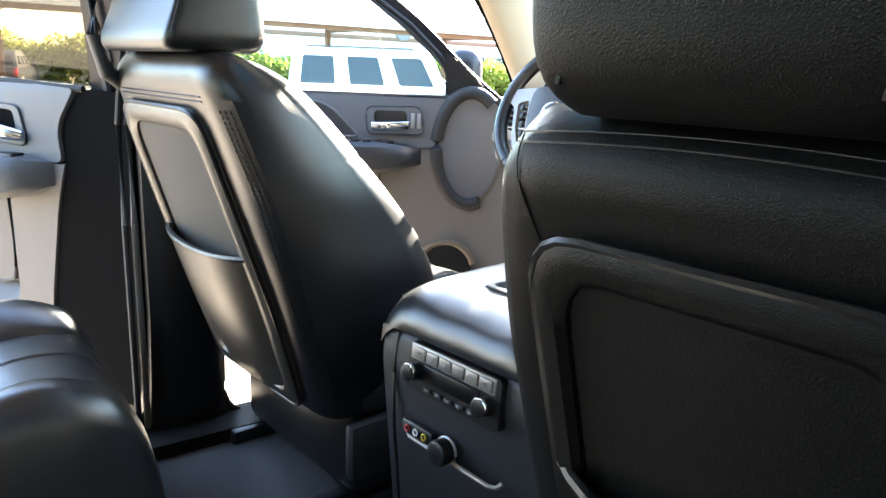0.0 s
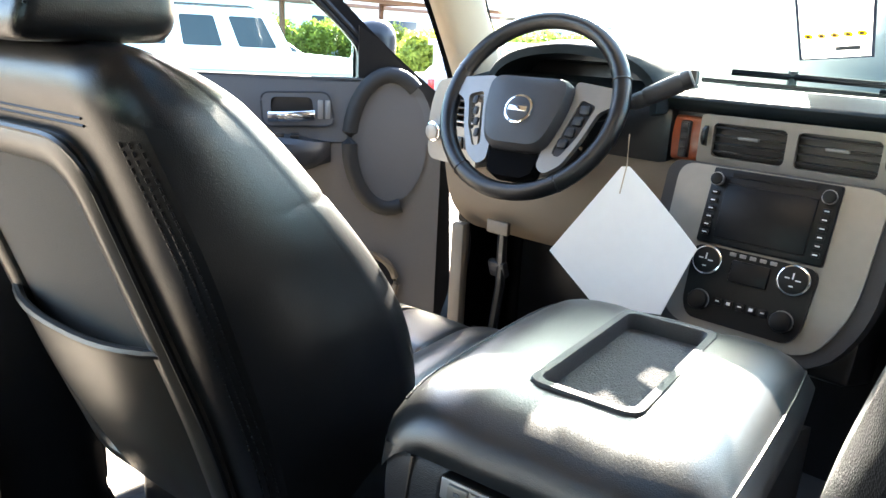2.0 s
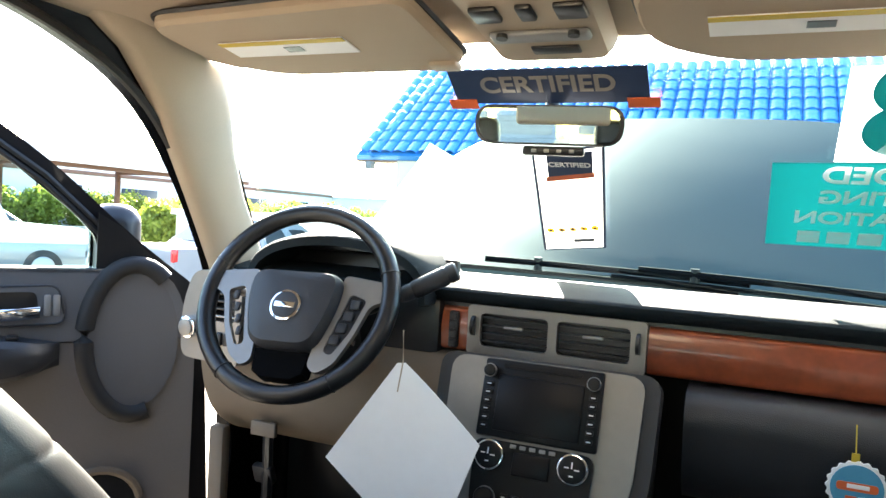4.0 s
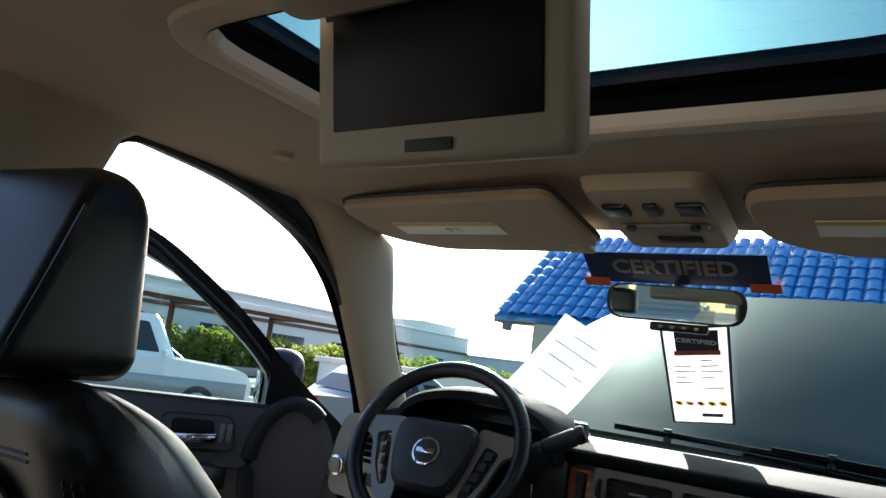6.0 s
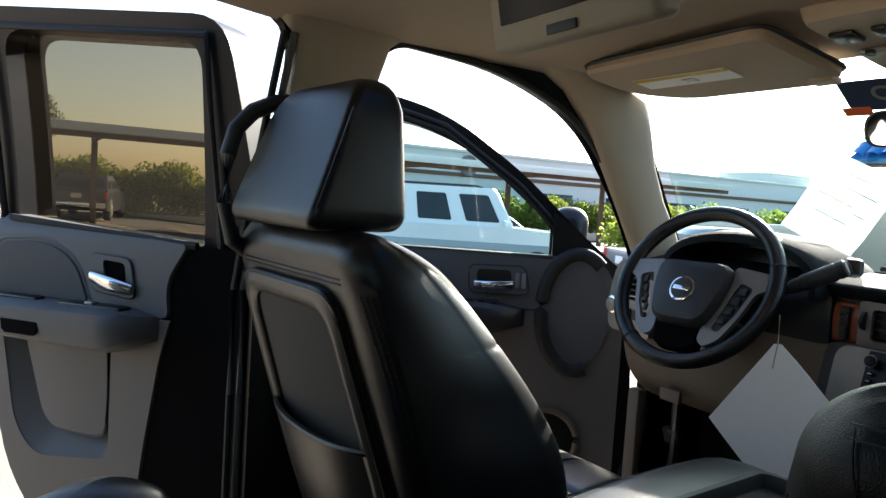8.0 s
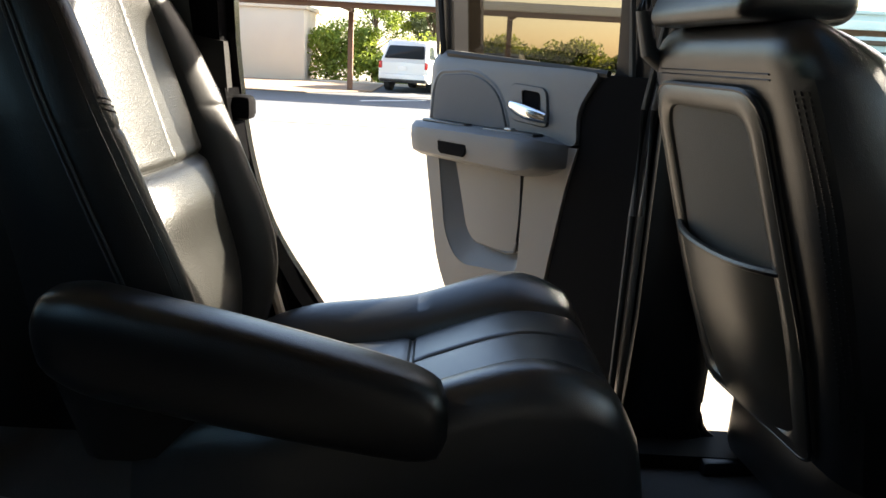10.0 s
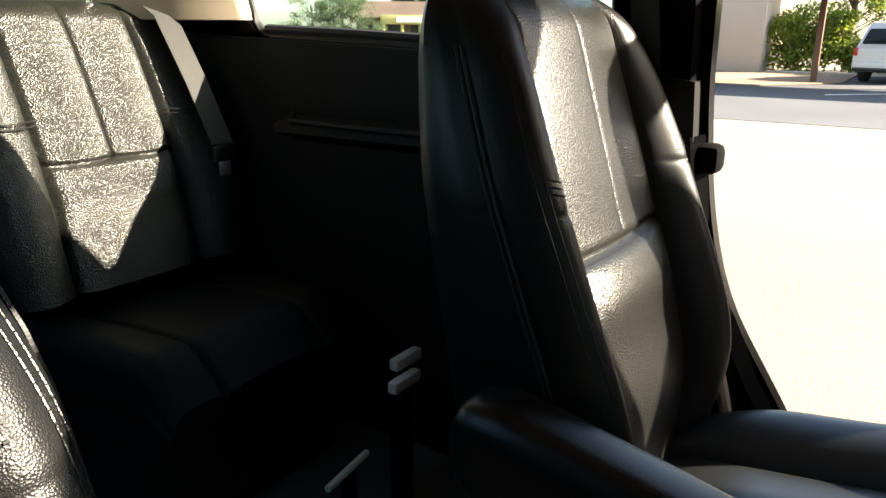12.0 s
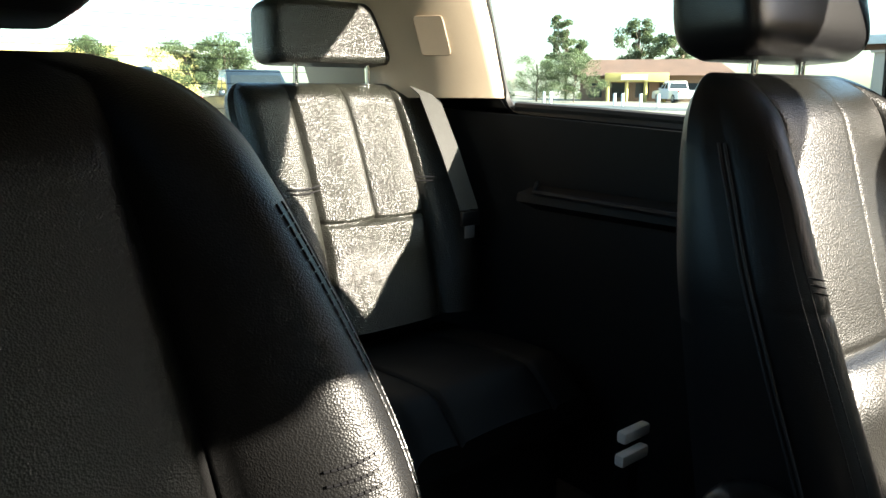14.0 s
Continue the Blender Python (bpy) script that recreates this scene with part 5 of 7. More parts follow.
for s, nm in ((-1, "left"), (1, "right")):
    zs = (1.40, 1.5, 1.6, 1.7, 1.8, 1.86, 1.89)
    trim_strip("trim_pillar_" + nm, [(s * inner_x(z), lerp(0.66, 0.695, (z - 1.4) / 0.49), z) for z in zs], [0.078, 0.078, 0.078, 0.08, 0.083, 0.09, 0.13], -s * 0.035, BEIGEP, "taupe upper centre pillar trim")
    zs = (0.70, 0.76, 1.0, 1.2, 1.396)
    trim_strip("trim_lower_pillar_" + nm, [(s * inner_x(z), 0.66, z) for z in zs], [0.11, 0.085, 0.076, 0.076, 0.076], -s * 0.03, BLACK, "black lower centre pillar trim")
    zs = (1.46, 1.54, 1.62, 1.70, 1.78, 1.84, 1.885)
    trim_strip("trim_windscreen_pillar_" + nm, [(s * inner_x(z) - s * 0.005, y, z) for z, y in zip(zs, (1.655, 1.59, 1.515, 1.445, 1.38, 1.32, 1.20))], [0.085, 0.085, 0.08, 0.085, 0.10, 0.12, 0.10], -s * 0.035, BEIGEP, "beige windscreen pillar trim")
    for off, mm in ((0.0, LIGHTGREY), (0.018, RUBBER)):
        seal = part("door_seal", tube([(s * (inner_x(z) - 0.012), 0.570 - off + (0.03 * max(0, (z - 1.4) / 0.45)), z) for z in (0.75, 1.0, 1.2, 1.4, 1.6, 1.8, 1.86)], 0.007, n=8), mm)
        tagged(seal, "rubber door seal along the pillar", "door seal", kind="structure")
    seal = part("door_seal", tube([(s * (inner_x(z) - 0.006), y, z) for y, z in FRONT_OPEN], 0.008, n=6, closed=True), RUBBER)
    tagged(seal, "black rubber seal round the door opening", "door seal", kind="structure")
    # rear quarter: soft lower trim with a ledge, rear pillar cover
    q = lambda u, v, w: Vector((s * (0.765 - 0.012 * max(0, (v - 1.2) / 0.35) - w), u, v))
    quarter = part("trim_quarter_" + nm, plate([(-1.80, 0.70), (-1.80, 1.56), (-1.10, 1.535), (-0.33, 1.50), (-0.21, 1.48), (-0.20, 1.30), (-0.16, 1.14), (-0.05, 0.97), (0.06, 0.76), (0.08, 0.70)], [], q, 0.03, [((0, 1, 0), 1.2), ((0, 1, 0), 1.38)]), QTRIM)
    tagged(quarter, "dark grey soft quarter trim with a ledge", "trim", kind="structure")
    ledge = part("trim_ledge_" + nm, loft([[(s * x, y, z) for x, z in ((0.72, 1.385), (0.66, 1.372), (0.655, 1.355), (0.72, 1.33))] for y in (-1.02, -0.98, -0.7, -0.55)]), QTRIM)
    tagged(ledge, "dark plastic storage ledge below the quarter window", "trim", kind="structure")
    edge = part("trim_ledge_edge_" + nm, tube([(s * 0.70, -1.0, 1.392), (s * 0.658, -0.97, 1.378), (s * 0.655, -0.58, 1.374)], 0.006, n=6), BLACK)
    tagged(edge, "black lip of the storage ledge", "trim", kind="structure")
    rp = []
    for z in (1.572, 1.62, 1.70, 1.78, 1.86, 2.02):
        xi = inner_x(z)
        yj = lerp(-1.152, -1.170, (z - 1.54) / 0.48)
        rp.append([(s * (xi + 0.018), yj + 0.002, z), (s * (xi - 0.006), yj, z), (s * (xi - 0.02), yj - 0.012, z), (s * (xi - 0.13), -1.333, z), (s * (xi - 0.145), -1.37, z), (s * (xi - 0.15), -1.45, z), (s * (xi - 0.15), -1.60, z), (s * (xi - 0.13), -1.80, z), (s * (xi + 0.02), -1.80, z)])
    rear_pillar = part("trim_rear_pillar_" + nm, loft(rp), BEIGEP)
    tagged(rear_pillar, "beige rear pillar trim with a square cover", "trim", kind="structure")
    square = rounded([(-1.286, 1.668), (-1.230, 1.668), (-1.230, 1.752), (-1.286, 1.752)], 0.008)
    on_pillar = lambda u, v, w: Vector((s * (inner_x(v) - 0.0215 + 0.70 * (u + 1.176) - w), u + 0.7 * w, v))
    cover = part("pillar_cover", plate(square, [], on_pillar, 0.004), BEIGEP, rear_pillar)
    part("cover_gap", tube([on_pillar(u, v, 0.0015) for u, v in square], 0.0016, n=5, closed=True), TAUPE, rear_pillar)
    c_pillar = part("trim_c_pillar_" + nm, loft([[(s * (inner_x(z) + 0.01), a, z), (s * (inner_x(z) - 0.025), a - 0.01, z), (s * (inner_x(z) - 0.035), (a + b) / 2, z), (s * (inner_x(z) - 0.025), b + 0.01, z), (s * (inner_x(z) + 0.01), b, z)] for z, a, b in ((1.44, -0.209, -0.345), (1.5, -0.209, -0.345), (1.6, -0.204, -0.335), (1.7, -0.199, -0.325), (1.8, -0.194, -0.315), (2.02, -0.184, -0.31))]), PITCH)
    tagged(c_pillar, "dark trim between rear door and quarter window", "trim", kind="structure")
    qp = part("window_quarter_" + nm, plate(QUARTER, [], lambda u, v, w: Vector((s * (inner_x(v) + 0.022 + w), u, v)), 0.004, CUTS), PANE)
    tagged(qp, "clear fixed quarter window", "window", kind="structure")
    qs = part("trim_window_seal", tube([(s * (inner_x(z) + 0.012), y, z) for y, z in ((-1.12, 1.553), (-0.9, 1.545), (-0.6, 1.530), (-0.35, 1.518))], 0.011, n=8), RUBBER)
    tagged(qs, "black rubber seal below the quarter window", "window seal", kind="structure")
    qp.visible_shadow = False
    qs = part("window_seal_" + nm, tube([(s * (inner_x(v) - 0.004 + 0.020 * max(0.0, min(1.0, (-1.08 - u) / 0.05))), u + 0.004 * (u < -1.1), v) for u, v in QUARTER], 0.010, n=6, closed=True), RUBBER)
    tagged(qs, "black rubber window seal", "window seal", kind="structure")
    sill = part("sill_" + nm, plate(rounded([(-0.16, 0.70), (-0.16, 0.742), (1.52, 0.742), (1.52, 0.70)], 0.01), [], lambda u, v, w: Vector((s * (0.68 + w), u, v)), 0.11), QTRIM)
    tagged(sill, "dark plastic door sill", "sill", kind="structure")

back_pane = part("window_back", plate(TAILWIN, [], lambda u, v, w: Vector((u, -1.90 - w + max(0, v - 1.3) * 0.12, v)), 0.004), PANE)
tagged(back_pane, "clear rear window with fine heating wires", "window", kind="structure")
back_pane.visible_shadow = False
for k in range(9):
    wire = part("heating_wire", tube([(-0.64, -1.892 + (1.54 + k * 0.033 - 1.3) * 0.12, 1.54 + k * 0.033), (0.64, -1.892 + (1.54 + k * 0.033 - 1.3) * 0.12, 1.54 + k * 0.033)], 0.0008, n=4), BLACK, back_pane)
scoop = part("loadspace_floor", boxed((0, -1.62, 1.02), (1.3, 0.38, 0.04), 0.01), CARPET)
tagged(scoop, "charcoal load floor behind the third row", "floor", kind="structure")

# ---- the nose of the vehicle: raised hood, cowl, wipers ----
nose = part("front_body", boxed((0, 2.72, 0.82), (1.9, 1.5, 0.70), 0.12, 4), PAINT)
tagged(nose, "black painted front of the vehicle", "car body", kind="structure")
for s in (-1, 1):
    lowskin = part("rocker", boxed((s * 0.90, 0.0, 0.52), (0.12, 3.9, 0.28), 0.04, 3), PAINT)
    tagged(lowskin, "black painted rocker panel", "car body", kind="structure")
    for wy in (2.62, -1.30):
        wheel = thing("wheel", pose(s * 0.84, wy, 0.40), "black road wheel of the vehicle", "wheel", "road wheels")
        part("tyre", cyl(bmesh.new(), (0, 0, 0), 0.40, 0.26, "x", 32, bevel=0.04), RUBBER, wheel)
        part("rim", cyl(bmesh.new(), (s * 0.02, 0, 0), 0.25, 0.24, "x", 24, bevel=0.01), SILVER, wheel)
cowl = part("cowl", along_x(rounded([(2.30, 1.20), (2.30, 1.41), (2.06, 1.462), (2.00, 1.455), (1.92, 1.38), (1.92, 1.20)], 0.01, 2), -0.80, 0.80), mat("pale_cowl_plastic", (0.58, 0.58, 0.57), 0.6, bump=0.3, scale=300, vary=0.2))
tagged(cowl, "pale cowl panel below the windscreen", "cowl", kind="structure")
hood = thing("hood", pose(0, 2.20, 1.425, 28.5, 0, 0), "slate-blue raised engine hood outside the windscreen", "car hood")
part("panel", plate(rounded([(-0.82, 0.0), (0.82, 0.0), (0.81, 0.85), (0.62, 1.20), (-0.62, 1.20), (-0.81, 0.85)], [0.02, 0.02, 0.3, 0.25, 0.25, 0.3], 8), [], lambda u, v, w: Vector((u, v, w + 0.04 * (1 - (u / 0.82) ** 2) - 0.03 * (v / 1.2) ** 3)), 0.03, [((1, 0, 0), k * 0.1) for k in range(-8, 9)] + [((0, 1, 0), k * 0.15) for k in range(1, 8)]), HOODPAINT, hood)
for s in (-1, 1):
    part("hinge", boxed((s * 0.7, 0.02, -0.06), (0.04, 0.12, 0.10), 0.01), BLACK, hood)
for x0, x1, lab in ((-0.30, 0.28, "black windscreen wiper parked across the glass"), (0.05, 0.66, "black windscreen wiper parked across the glass")):
    wiper = thing("wiper", pose(0, 0, 0), lab, "wiper", "windscreen wipers")
    part("arm", tube([on_screen(lerp(x0, x1, t), lerp(0.020, -0.004, t), 0.035) for t in [k / 8 for k in range(9)]], 0.008, n=6), PITCH, wiper)
    part("blade", tube([on_screen(lerp(x0 - 0.06, x1 - 0.02, t), lerp(0.006, -0.022, t), 0.020) for t in [k / 8 for k in range(9)]], 0.006, n=6), PITCH, wiper)
    part("pivot", cyl(bmesh.new(), tuple(on_screen(x0 + 0.12, 0.012, 0.035)), 0.010, 0.03, "z", 12), BLACK, wiper)

# ---- overhead ----
dvd = thing("overhead_screen", pose(0.015, 0.655, 1.905), "beige fold-down video screen hanging from the headliner", "screen")
scr = part("housing", boxed((0, 0, -0.068), (0.250, 0.034, 0.16), 0.010, 3), BEIGEP, dvd)
scr.matrix_basis = pose(0, -0.005, 0.0, 13, 0, 0)
part("display", boxed((0, -0.0175, -0.060), (0.203, 0.003, 0.114), 0.001), SCREEN, scr)
part("badge", boxed((0, -0.018, -0.134), (0.046, 0.003, 0.010), 0.001), DARK, scr)
base = part("overhead_console", plate(rounded([(-0.13, -0.75), (0.13, -0.75), (0.13, -0.03), (-0.13, -0.03)], 0.02), [], lambda u, v, w: Vector((u, v, 0.012 - w + roof_rise(v + 0.655) * 0.6)), 0.042), BEIGEP, dvd)
part("hinge", cyl(bmesh.new(), (0, -0.01, -0.012), 0.014, 0.22, "x", 16), DARK, dvd)

well = part("sunroof_frame", loft([[(u, v, 1.900) for u, v in ROOF_HOLE], [(u * 0.99, 0.8225 + (v - 0.8225) * 0.98, 1.940) for u, v in ROOF_HOLE], [(u * 0.97, 0.81 + (v - 0.8225) * 0.94, 1.942) for u, v in ROOF_HOLE]], cap=False), PITCH)
tagged(well, "black sunroof frame in the headliner", "sunroof", kind="structure")
grow = lambda k, u, v: (u + k * (1 if u > 0 else -1) * min(1, abs(u) / 0.30), v + k * max(-1, min(1, (v - 0.8225) / 0.13)))
rim_ring = lambda k, dz: [Vector((*grow(k, u, v), liner(*grow(k, u, v), 0).z + dz)) for u, v in ROOF_HOLE]
rim = part("sunroof_trim", loft([rim_ring(-0.006, 0.012), rim_ring(-0.006, -0.004), rim_ring(-0.002, -0.009), rim_ring(0.018, -0.010), rim_ring(0.026, -0.007), rim_ring(0.029, 0.002)], cap=False), BEIGEP)
tagged(rim, "beige trim round the sunroof opening", "sunroof", kind="structure")
sgl = part("window_sunroof", plate([(u * 0.99, 0.815 + (v - 0.8225) * 0.97) for u, v in ROOF_HOLE], [], lambda u, v, w: Vector((u, v, 1.962 + w)), 0.005), SKYPANE)
tagged(sgl, "blue-tinted sunroof glass", "sunroof", kind="structure")
sgl.visible_shadow = False

mir = thing("rear_view_mirror", pose(-0.034, 1.50, 1.763, 4, 0, 8), "black rear-view mirror on the windscreen", "mirror")
ov = rounded([(-0.118, -0.033), (0.118, -0.033), (0.121, 0.031), (-0.121, 0.031)], 0.03, 5)
part("shell", loft([[(u * k, y, v * k) for u, v in ov] for y, k in ((-0.002, 0.97), (0.0, 1.0), (0.02, 0.98), (0.035, 0.8))]), BLACK, mir)
part("glass", plate([(u * 0.94, v * 0.90) for u, v in ov], [], lambda u, v, w: Vector((u, -0.003 - w, v)), 0.002), MIRROR, mir)
part("button_bar", boxed((0.01, 0.004, -0.042), (0.10, 0.016, 0.016), 0.005), BLACK, mir)
for k in range(4):
    part("button", boxed((-0.02 + k * 0.02, -0.005, -0.042), (0.008, 0.003, 0.006), 0.001), SILVER, mir)
part("stem", tube([(0, 0.03, 0.01), (0, 0.05, 0.04), (0, 0.055, 0.075)], 0.012, n=10), BLACK, mir)


def visor(x0, x1, lab):
    root = thing("sun_visor", pose((x0 + x1) / 2, 1.285, 1.862, -8, 0, 0), lab, "sun visor", "sun visors")
    hw = (x1 - x0) / 2
    out = rounded([(-hw, -0.10), (hw, -0.125), (hw, 0.10), (hw - 0.04, 0.125), (-hw + 0.10, 0.125), (-hw, 0.05)], [0.04, 0.03, 0.03, 0.03, 0.05, 0.06], 5)
    rows = [[(u * k, v * k2, z) for u, v in out] for k, k2, z in ((0.97, 0.94, 0.010), (1.0, 1.0, 0.004), (1.0, 1.0, -0.006), (0.975, 0.95, -0.013))]
    pad = part("pad", loft(rows), BEIGE, root)
    lb = part("warning_label", boxed((-0.03, 0.0, -0.0145), (0.22, 0.055, 0.002)), PAPER, root, "pale printed warning label")
    part("label_band", boxed((-0.03, -0.022, -0.0158), (0.22, 0.012, 0.001)), YELLOW, lb)
    part("label_mark", boxed((-0.02, 0.004, -0.0158), (0.03, 0.018, 0.001)), BLACK, lb)
    part("clip", boxed((hw - 0.03, 0.095, -0.014), (0.045, 0.03, 0.012), 0.004), BEIGEP, root)
    part("shadow_gap", tube([(u * 1.012, v * 1.012, 0.006) for u, v in out], 0.004, n=5, closed=True), DARK, root)
    return root


visor(-0.575, -0.135, "beige driver's sun visor with a warning label")
visor(0.135, 0.575, "beige passenger's sun visor with a warning label")

ohc = thing("overhead_switch_console", pose(-0.005, 1.315, 1.880, -9, 0, 0), "beige overhead console with dark switches", "console")
part("body", loft([[(u * k, v * k2, z) for u, v in rounded([(-0.092, -0.13), (0.092, -0.13), (0.085, 0.115), (-0.085, 0.115)], 0.025, 4)] for k, k2, z in ((1.06, 1.04, 0.01), (1.0, 1.0, -0.006), (0.93, 0.95, -0.016))]), BEIGEP, ohc)
for x, w in ((-0.055, 0.038), (0.0, 0.022), (0.058, 0.040)):
    part("switch", boxed((x, -0.055, -0.018), (w, 0.040, 0.010), 0.004), BLACK, ohc)
part("lens", boxed((0, 0.015, -0.019), (0.14, 0.030, 0.010), 0.006, 3), SILVER, ohc, "silver reading-lamp lens")
part("slot", boxed((0.01, 0.068, -0.017), (0.07, 0.025, 0.006), 0.003), BLACK, ohc)
for x in (-0.05, 0.05):
    part("button", cyl(bmesh.new(), (x, 0.003, -0.024), 0.008, 0.006, "z", 14), DARK, ohc)
hook = part("coat_button", cyl(bmesh.new(), (-0.50, 0.97, liner(-0.50, 0.97, 0).z - 0.003), 0.016, 0.010, "z", 20, bevel=0.003), BEIGEP)
tagged(hook, "round beige button in the headliner", "button")
grab = thing("grab_handle", pose(-0.585, -0.05, 1.925), "dark moulded grab handle over the rear door", "handle")
part("grip", tube([(0, -0.12, 0.01), (0.02, -0.10, -0.015), (0.025, 0, -0.022), (0.02, 0.10, -0.015), (0, 0.12, 0.01)], 0.011, n=10), BEIGEP, grab)
for k in (-0.12, 0.12):
    part("mount", boxed((0, k, 0.012), (0.03, 0.04, 0.02), 0.006), BEIGEP, grab)


assist = thing("grab_handle", pose(0, 0, 0), "dark moulded grab handle on the centre pillar", "handle")
part("grip", tube([(-0.675, 0.625, 1.748), (-0.662, 0.585, 1.742), (-0.66, 0.545, 1.722), (-0.66, 0.517, 1.690), (-0.66, 0.505, 1.645), (-0.66, 0.504, 1.564), (-0.665, 0.520, 1.500), (-0.70, 0.575, 1.465)], 0.0145, n=12), DARK, assist)
for yy, zz in ((0.625, 1.748), (0.585, 1.465)):
    part("mount", boxed((-0.70, yy, zz), (0.05, 0.045, 0.05), 0.012), DARK, assist)

# ---- stickers and papers on the windscreen ----
def sticker(name, u0, v0, u1, v1, m, label, w=-0.004, skew=0.0, thick=0.0012):
    ob = part(name, plate([(u0, v0), (u1, v0 + skew), (u1, v1 + skew), (u0, v1)], [], lambda u, v, ww: on_screen(u, v, w - ww), thick, [((1, 0, 0), k * 0.05) for k in range(-15, 16)]), m)
    return tagged(ob, label, "sticker")


def words(text, size, at, m, parent, right, up, name="lettering"):
    """Raised lettering with Blender's own font, laid on a plane given by its right and up directions."""
    cu = bpy.data.curves.new(name, "FONT")
    cu.body, cu.size, cu.extrude, cu.align_x, cu.align_y = text, size, 0.0004, "CENTER", "CENTER"
    cu.offset = size * 0.025
    right, up = Vector(right).normalized(), Vector(up).normalized()
    cu.materials.append(m)
    ob = new(name, cu)
    n = right.cross(up)
    ob.matrix_world = Matrix((( right.x, up.x, n.x, at[0]), (right.y, up.y, n.y, at[1]), (right.z, up.z, n.z, at[2]), (0, 0, 0, 1)))
    ob.parent = parent
    return ob


XR, XL = Vector((1, 0, 0)), Vector((-1, 0, 0))
banner = sticker("certified_banner", -0.20, 0.59, 0.12, WS_L - 0.01, NAVY, "navy banner lettered certified across the top of the glass")
# white lettering painted grey, as dim as it looks against the daylight
words("CERTIFIED", 0.048, on_screen(-0.04, 0.632, -0.0062), SILVER, banner, XR, wsd)
for a, b in ((-0.215, -0.165), (0.085, 0.135)):
    tab = part("orange_tab", plate([(a, 0.578), (b, 0.578), (b, 0.600), (a, 0.600)], [], lambda u, v, ww: on_screen(u, v, -0.005 - ww), 0.0012), ORANGE, banner, "orange strip at the banner's end")
card = thing("certified_card", pose(0, 0, 0), "white printed certified card hanging behind the mirror", "card")
CU, CV = -0.060, 0.178


def card_at(u, v, w=0.0):
    """A place on the card, which hangs from its top edge clear of the glass."""
    return on_screen(CU + 0.86 * u + 0.09 * v, CV + 0.82 * v + 0.16 * u, -0.02 - w)


def card_rect(name, u0, v0, u1, v1, m, w, parent, label=""):
    return part(name, plate([(u0, v0), (u1, v0), (u1, v1), (u0, v1)], [], lambda u, v, ww: card_at(u, v, w + ww), 0.0008), m, parent, label)


cb = part("board", plate([(-0.077, -0.005), (0.077, -0.005), (0.077, 0.385), (-0.077, 0.385)], [[(-0.070, 0.003), (0.070, 0.003), (0.070, 0.378), (-0.070, 0.378)]], lambda u, v, ww: card_at(u, v, ww), 0.0008), NAVY, card, "navy card edge")
card_rect("sheet", -0.071, 0.002, 0.071, 0.379, CARDPAPER, 0.001, cb)
card_rect("title_block", -0.045, 0.30, 0.052, 0.372, NAVY, 0.002, cb)
words("CERTIFIED", 0.0165, card_at(0.003, 0.335, 0.0036), WHITE, cb, XR, wsd)
card_rect("title_strip", -0.05, 0.283, 0.055, 0.300, ORANGE, 0.002, cb)
for k in range(5):
    at = card_at(-0.054 + k * 0.0265, 0.088, 0.002)
    sp = part("seal", cyl(bmesh.new(), (0, 0, 0), 0.0082, 0.0012, "z", 16), YELLOWLIT, cb, "round yellow seal")
    sp.matrix_basis = Matrix.Translation(at) @ wsn.to_track_quat("Z", "Y").to_matrix().to_4x4()
    s2 = part("seal_centre", cyl(bmesh.new(), (0, 0, -0.0008), 0.0036, 0.0012, "z", 14), BLACK, sp)
for r in range(6):
    for k in range(2):
        if (r + k) % 5:
            card_rect("text_bar", -0.055 + k * 0.062, 0.262 - r * 0.022, -0.055 + k * 0.062 + 0.03 + 0.02 * ((r * 7 + k * 3) % 3) / 2, 0.266 - r * 0.022, GREYINK, 0.002, cb)
card_rect("text_bar", 0.0, 0.03, 0.05, 0.045, GREYINK, 0.002, cb)

A0, A1, A2, A3 = Vector((-0.296, 0.465)), Vector((-0.198, 0.357)), Vector((-0.413, 0.045)), Vector((-0.503, 0.184))
sheet = part("price_sheet", plate([tuple(A0), tuple(A1), tuple(A2), tuple(A3)], [], lambda u, v, w: on_screen(u, v, 0.010 + w), 0.0008, [((1, 0, 0), -0.25), ((1, 0, 0), -0.35), ((1, 0, 0), -0.45)]), THINPAPER)
tagged(sheet, "thin white printed sheet taped to the outside of the windscreen", "paper")
for t, f0, f1 in ((0.86, 0.30, 0.70), (0.72, 0.12, 0.85), (0.56, 0.15, 0.62), (0.50, 0.66, 0.85), (0.36, 0.2, 0.7)):
    left, right = A3.lerp(A0, t), A2.lerp(A1, t)
    part("text_bar", tube([on_screen(*left.lerp(right, lerp(f0, f1, k / 4)), 0.0095) for k in range(5)], 0.0016, n=4), SILVER, sheet)

offer = sticker("offer_banner", 0.30, 0.215, 0.66, 0.445, TEAL, "teal offer banner with white lettering facing outwards")
for r, (txt, sz) in enumerate((("LOADED", 0.055), ("8 SEATING", 0.046), ("NAVIGATION", 0.046))):
    words(txt, sz, on_screen(0.48, 0.412 - r * 0.056, -0.0062), WHITELIT, offer, XL, wsd)
for k in range(6):
    part("letter_bar", plate([(0.35 + k * 0.045, 0.228), (0.384 + k * 0.045, 0.228), (0.384 + k * 0.045, 0.262), (0.35 + k * 0.045, 0.262)], [], lambda u, v, w: on_screen(u, v, -0.0055 - w), 0.0008), WHITELIT, offer)
year = sticker("number_sticker", 0.385, 0.449, 0.56, WS_L - 0.03, WHITELIT, "white sticker with a teal figure eight facing outwards")
words("8", 0.26, on_screen(0.475, 0.548, -0.0062), TEAL, year, XL, wsd)
fresh = thing("air_freshener", pose(0.437, 1.52, 1.258), "round blue and white hanging badge below the dashboard", "badge")
